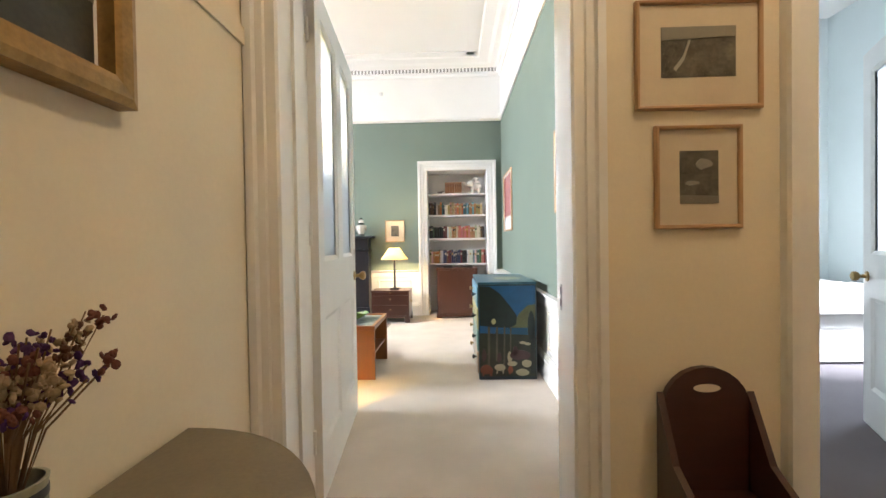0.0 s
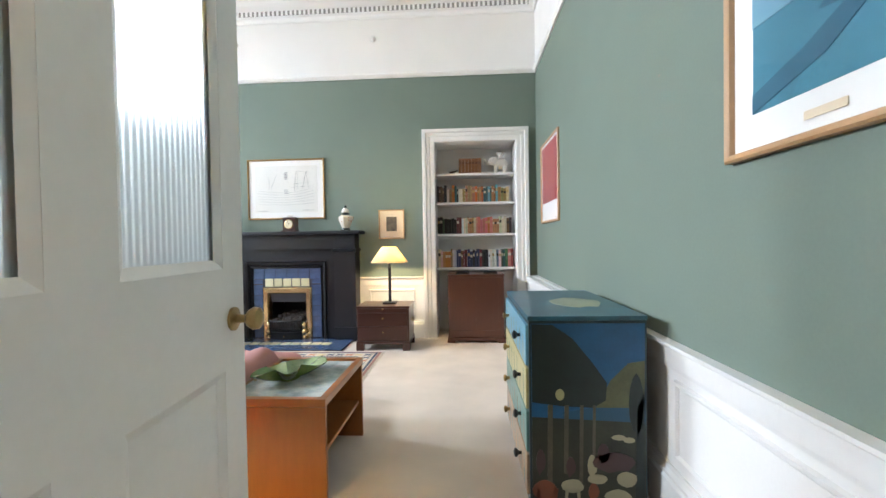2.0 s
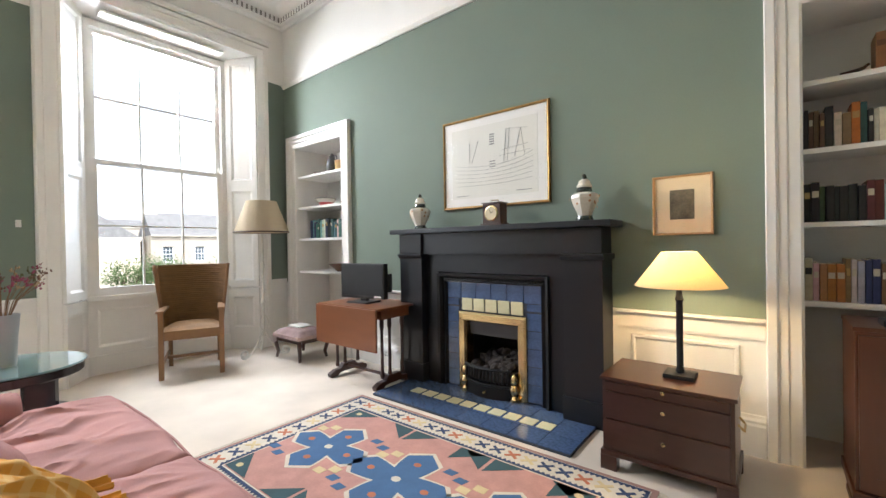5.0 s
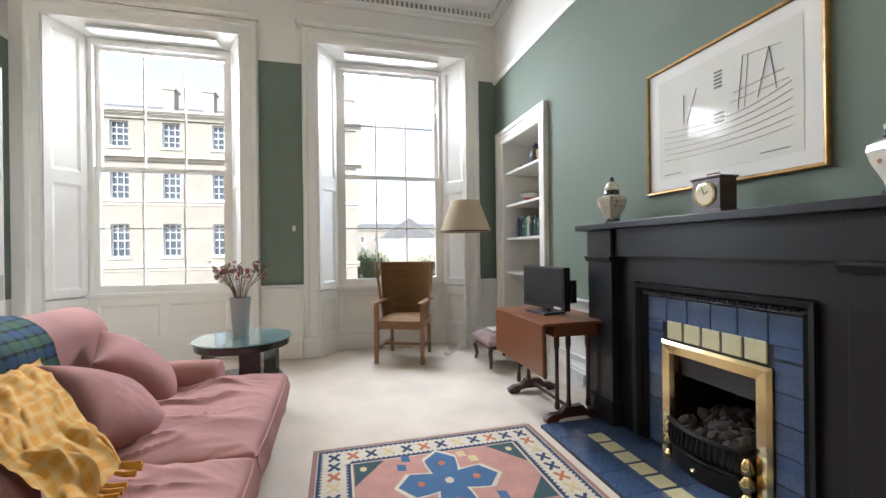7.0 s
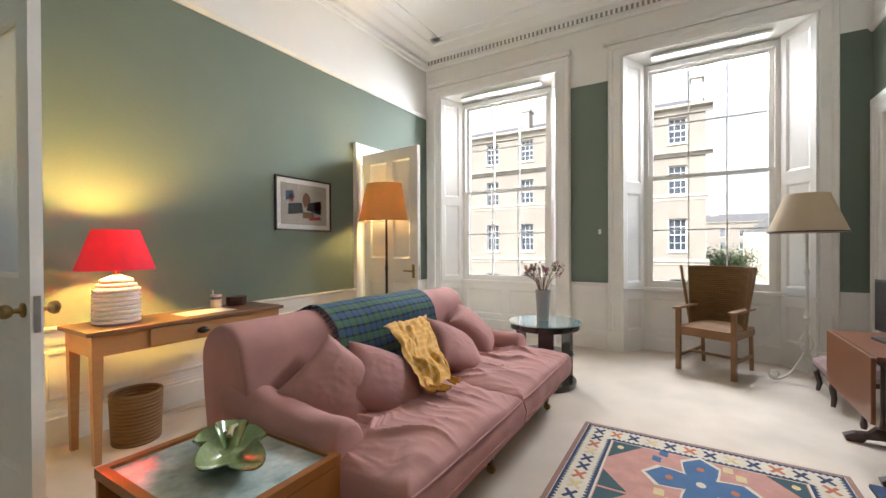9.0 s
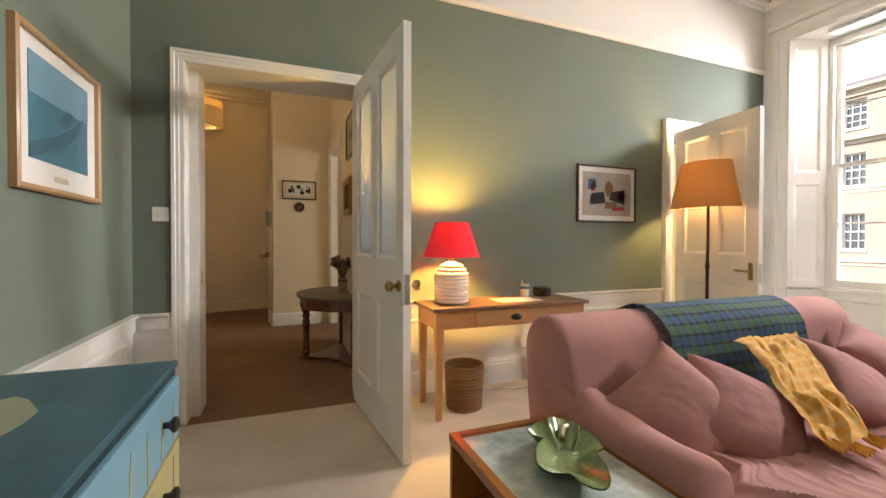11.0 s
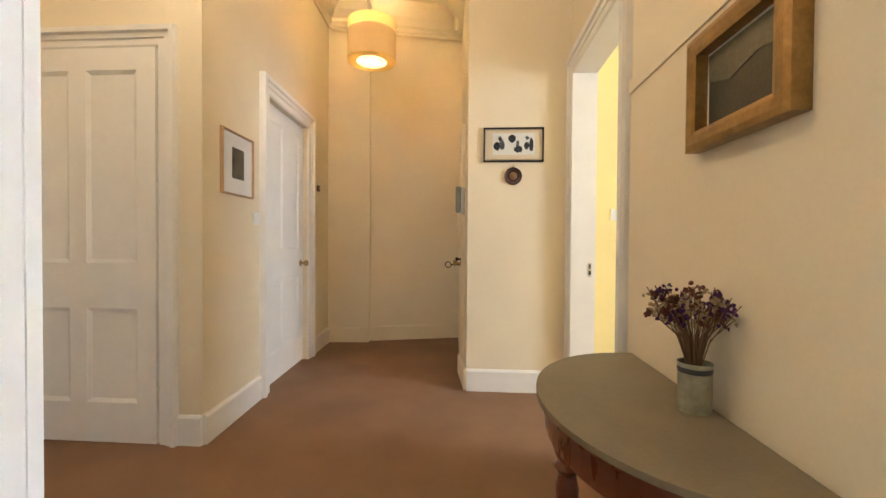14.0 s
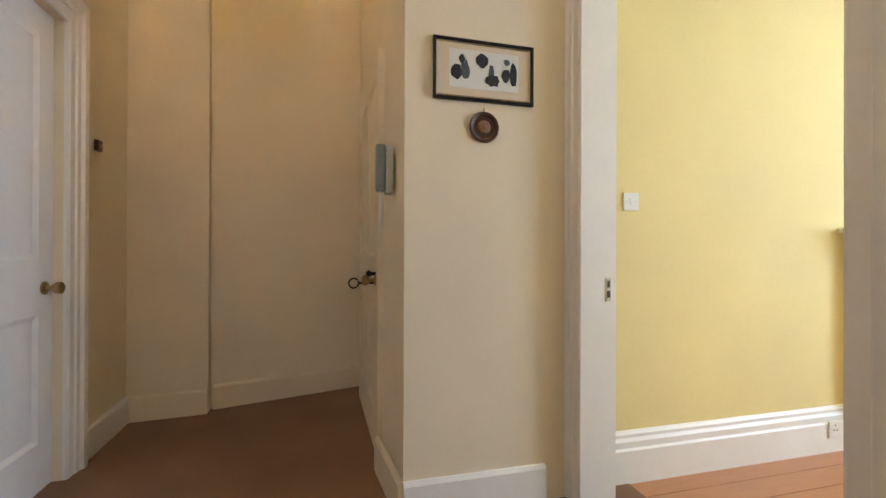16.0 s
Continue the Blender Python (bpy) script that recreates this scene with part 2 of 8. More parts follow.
def sheet(bm, u0, u1, v0, v1, holes, make):
    """Fills a rectangle but for its holes with cells; make(u0, u1, v0, v1) builds one."""
    us = sorted({u0, u1, *[h[0] for h in holes], *[h[1] for h in holes]})
    vs = sorted({v0, v1, *[h[2] for h in holes], *[h[3] for h in holes]})
    us, vs = [u for u in us if u0 <= u <= u1], [v for v in vs if v0 <= v <= v1]
    for a, b in zip(us, us[1:]):
        for c, d in zip(vs, vs[1:]):
            mu, mv = (a + b) / 2, (c + d) / 2
            if not any(h[0] < mu < h[1] and h[2] < mv < h[3] for h in holes):
                make(a, b, c, d)
    return bm


def mesh_ob(name, bm, mats, smooth=False, pick=None):
    me = bpy.data.meshes.new(name)
    bm.normal_update()
    mats = mats if isinstance(mats, (list, tuple)) else [mats]
    if pick:
        for f in bm.faces:
            f.material_index = pick(f.calc_center_median(), f.normal)
    if smooth:
        for f in bm.faces:
            f.smooth = True
    bm.to_mesh(me)
    bm.free()
    for m in mats:
        me.materials.append(m)
    if smooth:
        me.set_sharp_from_angle(angle=radians(38))
    return new(name, me)


def part(name, bm, material, parent, label="", smooth=False, at=None, pick=None):
    ob = mesh_ob(name, bm, material, smooth, pick)
    ob.parent = parent
    if at is not None:
        ob.matrix_basis = at
    return tagged(ob, label)


def thing(name, at, label, category, group=""):
    ob = new(name)
    ob.empty_display_size = 0.1
    ob.matrix_basis = at if isinstance(at, Matrix) else pose(*at)
    return tagged(ob, label, category, group)


def structure(name, bm, mats, label, category="", pick=None, smooth=False):
    return tagged(mesh_ob(name, bm, mats, smooth, pick), label, category or "wall", "", "structure")


# ---- the plan ----
WX, EX = -4.335, 1.40       # window wall and right-hand wall of the living room
NY, FY = 2.14, 6.70         # wall to the hall, fireplace wall
HY = 1.83                   # hall side of that wall
CEIL = 3.80
RAIL, DADO = 3.0, 0.70
HW = -0.06                  # hall's wall with the console table
NDX0, NDX1 = -3.72, -2.98   # doorway beside the windows
DX0, DX1, DH = 0.06, 1.125, 2.24
BX0, BX1 = 1.90, 2.74
ALC = [(-4.10, -3.27), (0.26, 1.17)]
ALCT, ALCD = 2.23, 0.42


def band(low, mid, high):
    return lambda c, n: low if c.z < DADO else mid if c.z < RAIL else high


def wall_x(bm, y0, y1, x0, x1, z0, z1, holes, cuts=()):
    zs = [z0, *[c for c in cuts if z0 < c < z1], z1]
    for za, zb in zip(zs, zs[1:]):
        sheet(bm, x0, x1, za, zb, holes, lambda a, b, c, d: box(bm, (a, y0, c), (b, y1, d)))
    bmesh.ops.remove_doubles(bm, verts=bm.verts, dist=0.0001)
    return bm


def wall_y(bm, x0, x1, y0, y1, z0, z1, holes, cuts=()):
    zs = [z0, *[c for c in cuts if z0 < c < z1], z1]
    for za, zb in zip(zs, zs[1:]):
        sheet(bm, y0, y1, za, zb, holes, lambda a, b, c, d: box(bm, (x0, a, c), (x1, b, d)))
    bmesh.ops.remove_doubles(bm, verts=bm.verts, dist=0.0001)
    return bm


# floors
structure("floor", block((WX - 0.5, 2.165, -0.12), (EX + 0.12, FY + 0.5, 0.0)), CARPET, "cream wool carpet, fitted wall to wall, lightly worn", "floor")
structure("hall_floor", block((HW - 0.32, -3.2, -0.12), (3.6, 2.165, -0.002)), HALLCARPET, "brown fitted carpet in the hall", "floor")
structure("bedroom_floor", block((1.62, 2.168, -0.12), (5.6, 6.6, -0.003)), GREYCARPET, "grey fitted carpet in the bedroom", "floor")

# fireplace wall with the two alcoves
bm = wall_x(bmesh.new(), FY, FY + 0.6, WX - 0.6, EX + 0.12, 0, CEIL, [(*a, 0, ALCT) for a in ALC] + [(-1.70, -1.20, 0, 0.56)], (DADO, RAIL))
structure("wall_fireplace", bm, [FRIEZE, GREEN, FRIEZE, WHITE], "sage green wall with white frieze and white dado", pick=lambda c, n: (3 if abs(n.y) < 0.5 else 0 if c.z < DADO else 1 if c.z < RAIL else 2))
for a, b in ALC:
    structure("alcove_back", block((a, FY + ALCD, 0), (b, FY + ALCD + 0.03, ALCT)), FRIEZE, "white painted back of the shelved alcove")
bm = wall_y(bmesh.new(), EX, EX + 0.2, NY, FY, 0, CEIL, [], (DADO, RAIL))
structure("wall_right", bm, [FRIEZE, GREEN, FRIEZE], "long sage green wall with white frieze and white dado", pick=lambda c, n: 0 if c.z < DADO else 1 if c.z < RAIL else 2)
# wall between living room, hall and bedroom
bm = wall_x(bmesh.new(), HY, NY, WX - 0.6, EX + 0.2, 0, CEIL, [(DX0, DX1, 0, DH), (NDX0, NDX1, 0, 2.2)], (DADO, RAIL))
structure("wall_hall", bm, [FRIEZE, GREEN, FRIEZE, CREAM, WHITE], "wall between hall and living room, sage green with white dado",
          pick=lambda c, n: 4 if abs(n.y) < 0.5 else 3 if n.y < 0 else 0 if c.z < DADO else 1 if c.z < RAIL else 2)
bm = wall_x(bmesh.new(), HY, NY, EX + 0.2, 5.6, 0, CEIL, [(BX0, BX1, 0, 2.2)])
structure("wall_bedroom", bm, [CREAM, BLUEW, WHITE], "cream hall wall beside the bedroom door", pick=lambda c, n: 2 if abs(n.y) < 0.5 else 0 if n.y < 0 else 1)
# window wall: two tall recesses that run to the floor
WIN = [(2.41, 4.02, 2.60, 3.89), (4.73, 6.336, 4.91, 6.13)]
WTOP = 3.22
bm = wall_y(bmesh.new(), WX - 0.42, WX, NY - 0.3, FY + 0.6, 0, CEIL, [(a - 0.001, b + 0.001, 0, WTOP) for a, b, c, d in WIN], (DADO + 0.045, 3.005))
structure("wall_window", bm, [FRIEZE, GREEN, FRIEZE], "window wall, white with narrow green panels beside the windows",
          pick=lambda c, n: 1 if n.x > 0.5 and 0.745 < c.z < 3.0 and (c.y > 6.4 or 4.0 < c.y < 4.8) else 0)
structure("ceiling", block((WX - 0.6, HY, CEIL), (EX + 0.2, FY + 0.6, CEIL + 0.2)), CEILW, "white plaster ceiling", "ceiling")
# hall
bm = wall_y(bmesh.new(), HW - 0.16, HW, -0.92, HY, 0, CEIL, [(-0.83, 0.11, 0, 2.34)])
structure("wall_kitchen", bm, [CREAM, YELLOW, WHITE], "cream hall wall with a doorway into the yellow kitchen", pick=lambda c, n: 2 if abs(n.x) < 0.5 else 0 if n.x > 0 else 1)
bm = bmesh.new()


def slab(bm, p, q, thick, z0=0.0, z1=CEIL):
    """An upright wall from p to q in plan, thick to the right of the way."""
    d = (Vector(q) - Vector(p)).normalized()
    nrm = Vector((d.y, -d.x)) * thick
    v = []
    for z in (z0, z1):
        for w in (Vector(p), Vector(q), Vector(q) + nrm, Vector(p) + nrm):
            v.append(bm.verts.new((w.x, w.y, z)))
    for f in ((3, 2, 1, 0), (4, 5, 6, 7), (0, 1, 5, 4), (1, 2, 6, 5), (2, 3, 7, 6), (3, 0, 4, 7)):
        bm.faces.new([v[i] for i in f])
    bmesh.ops.recalc_face_normals(bm, faces=bm.faces)
    return bm


structure("wall_pillar", slab(slab(bmesh.new(), (0.70, -0.92), (HW - 0.16, -0.92), -0.15), (0.80, -2.75), (0.70, -0.92), -0.6), CREAM, "cream projecting wall with a small picture")
structure("wall_hall_corner", slab(bmesh.new(), (2.33, -2.285), (1.81, -2.33), -0.15), CREAM, "cream boxed-out corner at the end of the hall")
structure("wall_hall_end", slab(bmesh.new(), (1.82, -2.395), (0.70, -2.69), -0.15), CREAM, "cream wall at the end of the hall")
EROT, EAST = -86.6, Vector((2.13, 0.045))   # the hall's east wall runs a little askew
structure("wall_hall_east", wall_x(bmesh.new(), 0, 0.2, 0, 2.48, 0, CEIL, [(0.80, 1.65, -0.01, 2.19)]), CREAM, "cream hall wall with a closed white door").matrix_basis = pose(EAST.x, EAST.y, 0, 0, 0, EROT)
structure("wall_hall_cupboard", block((2.32, -0.16, 0), (3.5, 0.045, CEIL)), CREAM, "cream hall wall round the cupboard door")
structure("wall_hall_far", block((3.45, 0.045, 0), (3.6, HY, CEIL)), CREAM, "plain cream wall closing the hall")
structure("hall_ceiling", block((HW - 0.2, -3.2, CEIL - 0.02), (3.6, HY, CEIL + 0.2)), CREAM, "cream hall ceiling", "ceiling")
# bedroom and kitchen shells; their window openings are unseen, added to admit lamp light
bm = wall_y(bmesh.new(), 5.3, 5.5, NY, 6.6, 0, CEIL, [(3.2, 4.6, 0.7, 2.8)])
structure("wall_bedroom_window", bm, BLUEW, "pale bedroom wall with a window opening")
structure("wall_bedroom_far", block((1.6, 5.6, 0), (5.5, 5.8, CEIL)), BLUEW, "pale blue bedroom wall")
structure("wall_bedroom_side", block((EX + 0.2, NY, 0), (EX + 0.24, 5.8, CEIL)), BLUEW, "pale blue bedroom wall")
structure("bedroom_ceiling", block((EX + 0.2, HY, CEIL), (5.6, 6.6, CEIL + 0.2)), CEILW, "white bedroom ceiling", "ceiling")
structure("wall_kitchen_back", block((-3.6, -1.15, 0), (HW - 0.16, -0.98, CEIL)), YELLOW, "yellow painted kitchen wall")
bm = wall_y(bmesh.new(), -3.6, -3.45, -0.98, 1.8, 0, CEIL, [(0.2, 1.5, 0.9, 2.8)])
structure("wall_kitchen_window", bm, YELLOW, "yellow kitchen wall with a window opening")
structure("wall_kitchen_side", block((-3.6, 1.7, 0), (HW - 0.16, HY, CEIL)), YELLOW, "yellow kitchen wall")
structure("kitchen_ceiling", block((-3.6, -1.15, CEIL), (HW - 0.16, HY, CEIL + 0.2)), CEILW, "white kitchen ceiling", "ceiling")
structure("kitchen_floor", block((-3.6, -1.0, -0.12), (HW - 0.32, HY, -0.02)), BOARDS, "pine boarded kitchen floor", "floor")
structure("ground", block((-400, -400, -4.4), (400, 400, -4.2)), ASPHALT, "street and ground seen far below the windows", "ground")

# ---- mouldings ----
SKIRT = [(0, 0), (0.03, 0), (0.03, 0.155), (0.022, 0.165), (0.022, 0.178), (0.012, 0.19), (0.008, 0.205), (0, 0.205)]
DADOP = [(0, -0.11), (0.012, -0.11), (0.014, -0.095), (0.014, -0.03), (0.03, -0.022), (0.045, -0.012), (0.045, 0.0), (0, 0.0)]
RAILP = [(0, -0.03), (0.015, -0.03), (0.035, 0.0), (0.035, 0.012), (0.02, 0.022), (0, 0.022)]
CORN = [(0, -0.155), (0.02, -0.155), (0.03, -0.135), (0.03, -0.11), (0.07, -0.105), (0.07, -0.05), (0.10, -0.04), (0.16, -0.035), (0.21, -0.02), (0.34, -0.015), (0.36, 0.0), (0, 0.0)]
HSKIRT = [(0, 0), (0.022, 0), (0.022, 0.15), (0.012, 0.165), (0, 0.165)]


def runs(name, profile, z, segs, material, label):
    for p, q, n in segs:
        tagged(mesh_ob(name, sweep(bmesh.new(), profile, (*p, z), (*q, z), (*n, 0)), material), label, "trim", "", "structure")


F, N_, R_, W_ = (0, -1), (0, 1), (-1, 0), (1, 0)
runs("baseboard", SKIRT, 0, [((-3.12, FY), (-2.28, FY), F), ((-0.62, FY), (0.11, FY), F), ((EX, NY), (EX, FY), R_), ((-2.84, NY), (-0.09, NY), N_), ((1.21, NY), (EX - 0.03, NY), N_), ((WX, NY), (WX, 2.26), W_), ((WX, 4.17), (WX, 4.56), W_)], WHITE, "tall white moulded skirting board")
runs("dado_rail", DADOP, DADO, [((-3.12, FY), (-2.30, FY), F), ((-0.60, FY), (0.11, FY), F), ((EX, NY), (EX, FY), R_), ((-2.84, NY), (-0.09, NY), N_), ((1.21, NY), (EX - 0.045, NY), N_)], WHITE, "white moulded dado rail")
runs("picture_rail", RAILP, RAIL, [((WX, FY), (EX, FY), F), ((EX, NY), (EX, FY - 0.035), R_), ((WX, NY), (EX - 0.035, NY), N_)], WHITE, "slim white picture rail")
runs("cornice", CORN, CEIL, [((WX, FY), (EX, FY), F), ((EX, NY + 0.001), (EX, FY), R_), ((WX, NY), (EX, NY), N_), ((WX, NY), (WX, FY), W_)], CEILW, "white plaster cornice with dentils")


def row_of_dentils():
    """The small blocks of the cornice, about five centimetres apart."""
    bm = bmesh.new()
    x = WX + 0.06
    while x < EX - 0.06:
        box(bm, (x, FY - 0.075, CEIL - 0.103), (x + 0.026, FY - 0.062, CEIL - 0.052))
        box(bm, (x, NY + 0.062, CEIL - 0.103), (x + 0.026, NY + 0.075, CEIL - 0.052))
        x += 0.052
    y = NY + 0.06
    while y < FY - 0.06:
        box(bm, (WX + 0.062, y, CEIL - 0.103), (WX + 0.082, y + 0.026, CEIL - 0.052))
        box(bm, (EX - 0.075, y, CEIL - 0.103), (EX - 0.062, y + 0.026, CEIL - 0.052))
        y += 0.052
    return bm


# dark plaster tone paints the shade between the dentils on to the cornice
DENTIL_SHADE = mat("dentil_shade_plaster", (0.30, 0.29, 0.27), 0.9)
tagged(mesh_ob("dentils", row_of_dentils(), CEILW), "row of small white plaster dentils", "trim", "", "stuff")
runs("cornice_shade_band", [(0.07, -0.104), (0.0715, -0.104), (0.0715, -0.05), (0.07, -0.05)], CEIL, [((WX, FY), (EX, FY), F), ((WX, NY), (WX, FY), W_)], DENTIL_SHADE, "dark band painted as the shade between the dentils")
runs("ceiling_band", [(0.42, -0.012), (0.52, -0.012), (0.52, 0), (0.42, 0)], CEIL, [((WX + 0.4, FY), (EX - 0.4, FY), F), ((EX, NY + 0.4), (EX, FY - 0.4), R_), ((WX + 0.4, NY), (EX - 0.4, NY), N_), ((WX, NY + 0.4), (WX, FY - 0.4), W_)], CEILW, "raised plaster band on the ceiling")

ARCH = [(0, 0), (0, 0.014), (0.012, 0.022), (0.055, 0.022), (0.062, 0.03), (0.095, 0.03), (0.105, 0.044), (0.14, 0.046), (0.145, 0.03), (0.145, 0)]


def architrave(name, m, x0, x1, z1, width=0.145, material=None, label="white moulded door architrave", deep=1.0):
    k = width / 0.145
    ob = mesh_ob(name, surround(bmesh.new(), x0, x1, 0, z1, [(w * k, d * deep) for w, d in ARCH]), material or WHITE)
    ob.matrix_basis = m
    return tagged(ob, label, "door frame", "", "structure")


def face(x, y, rz):
    return pose(x, y, 0, 0, 0, rz)


for a, b in ALC:
    architrave("alcove_architrave", face(0, FY, 0), a, b, ALCT - 0.004, 0.145, None, "white moulded architrave round the shelved alcove")
architrave("door_architrave", face(0, HY, 0), DX0, 1.07, DH, 0.115)
architrave("door_architrave", face(0, NY, 180), -DX1, -DX0, DH, 0.075, deep=0.4)
architrave("door_architrave", face(0, NY, 180), -NDX1, -NDX0, 2.2, 0.13)
architrave("door_architrave", face(0, HY, 0), BX0, BX1, 2.2, 0.12)
architrave("door_architrave", face(HW, 0, 90), -0.83, 0.11, 2.34, 0.13)
structure("door_lining", block((1.07, HY + 0.001, 0.0), (DX1 + 0.002, 2.035, DH), 0.002), WHITE, "white painted lining of the living room doorway")
architrave("door_architrave", face(EAST.x, EAST.y, EROT), 0.80, 1.65, 2.19, 0.13)
architrave("door_architrave", face(0, 0.045, 180), -3.285, -2.372, 2.17, 0.11)
runs("door_stop", [(0, 0), (0.013, 0), (0.013, DH), (0, DH)], 0, [((DX0, 1.93), (DX0, 2.03), W_)], WHITE, "white painted door stop")

HS = [((HW, 0.25), (HW, HY), W_), ((0.70, -0.92), (0.075, -0.92), N_), ((1.19, HY), (1.78, HY), F), ((2.262, 0.045), (2.13, 0.045), N_)]
runs("baseboard", HSKIRT, 0, HS, WHITE, "plain white skirting board in the hall")
e = Vector((math.cos(radians(EROT)), math.sin(radians(EROT))))
en = (e.y, -e.x)
for a, b in ((0.0, 0.668), (1.782, 2.33)):
    p, q = EAST + e * a, EAST + e * b
    runs("baseboard", HSKIRT, 0, [((p.x, p.y), (q.x, q.y), en)], WHITE, "plain white skirting board in the hall")
runs("baseboard", HSKIRT, 0, [((2.25, -2.29), (1.81, -2.33), (0, 1)), ((1.80, -2.40), (0.80, -2.665), (-0.25, 0.97)), ((0.70, -0.92), (0.76, -1.35), (1, 0.05))], CREAM, "cream painted skirting board")
HCORN = [(0, -0.3), (0.015, -0.3), (0.02, -0.27), (0.05, -0.24), (0.05, -0.21), (0.09, -0.13), (0.16, -0.06), (0.17, 0.0), (0, 0.0)]
runs("cornice", HCORN, CEIL - 0.02, [((HW, -0.92), (HW, HY), W_), ((0.70, -0.92), (HW, -0.92), N_), ((2.25, -2.29), (1.81, -2.33), (0, 1)), ((1.80, -2.40), (0.80, -2.665), (-0.25, 0.97)), ((2.13, 0.045), (2.268, -2.285), en), ((HW, HY), (3.45, HY), F), ((2.13, 0.045), (3.45, 0.045), N_), ((0.70, -0.92), (0.80, -2.70), (1, 0.05))], CREAM, "plain cream plaster cornice in the hall")
# panelled-over strip beside the console table
runs("wall_strip", [(0, -0.03), (0.018, -0.03), (0.018, 0.03), (0, 0.03)], 1.83, [((HW, 0.25), (HW, 1.79), W_)], CREAM, "cream wooden strip along the hall wall")
structure("wall_board", block((HW, 0.25, 0.165), (HW + 0.01, 1.775, 1.80)), CREAM, "cream painted board below the strip")
structure("pipe_run", tube(tube(bmesh.new(), [(2.22, -2.25, 3.46), (0.85, -2.55, 3.46)], 0.022, 10), [(0.86, -2.4, 3.46), (0.86, -2.4, 3.62)], 0.03, 10), CREAM, "painted pipes below the hall cornice", "pipe", smooth=True)

# wainscot panels on the right-hand wall and hall-side wall
def wainscot(m, x0, x1):
    ob = mesh_ob("wainscot_panel", surround(bmesh.new(), x0, x1, 0.27, 0.53, [(0, 0), (0, 0.004), (0.008, 0.012), (0.02, 0.012), (0.026, 0)], True), WHITE)
    ob.matrix_basis = m
    tagged(ob, "white panel moulding below the dado rail", "trim", "", "structure")


for a, b in ((-3.62, -2.3), (-6.4, -4.7)):
    wainscot(face(EX, 0, -90), a, b)
wainscot(face(0, FY, 0), -3.0, -2.42)
wainscot(face(0, FY, 0), -0.5, -0.02)
wainscot(face(0, NY, 180), 0.3, 1.45)
wainscot(face(0, NY, 180), 1.6, 2.75)

# ---- windows ----
GX = -4.60
BEAD = [(0, 0), (0, 0.004), (0.010, 0.012), (0.02, 0.006), (0.02, 0)]


def panelled(w, h, thick, panels, material, bead=0.02, depth=0.012):
    """Rails and stiles round recessed panels, in the local XZ plane, front at -thick/2."""
    bm = bmesh.new()
    t = thick / 2
    sheet(bm, 0, w, 0, h, panels, lambda a, b, c, d: box(bm, (a, -t, c), (b, t, d)))
    for a, b, c, d in panels:
        box(bm, (a, -t + depth, c), (b, t - depth, d))
    bmesh.ops.remove_doubles(bm, verts=bm.verts, dist=0.0001)
    return bm


def beads(panels, thick, both=True):
    bm = bmesh.new()
    for a, b, c, d in panels:
        for s in (1, -1) if both else (1,):
            vs = len(bm.verts)
            surround(bm, a + 0.022, b - 0.022, c + 0.022, d - 0.022, [(0, thick / 2 - 0.011), (0.022, thick / 2 - 0.001), (0.022, thick / 2 - 0.011)], True)
            if s < 0:
                bm.verts.ensure_lookup_table()
                for v in bm.verts[vs:]:
                    v.co.y = -v.co.y
    bmesh.ops.recalc_face_normals(bm, faces=bm.faces)
    return bm


def quad_x(x, y0, y1, z0, z1):
    bm = bmesh.new()
    bm.faces.new([bm.verts.new(p) for p in ((x, y0, z0), (x, y1, z0), (x, y1, z1), (x, y0, z1))])
    return bm


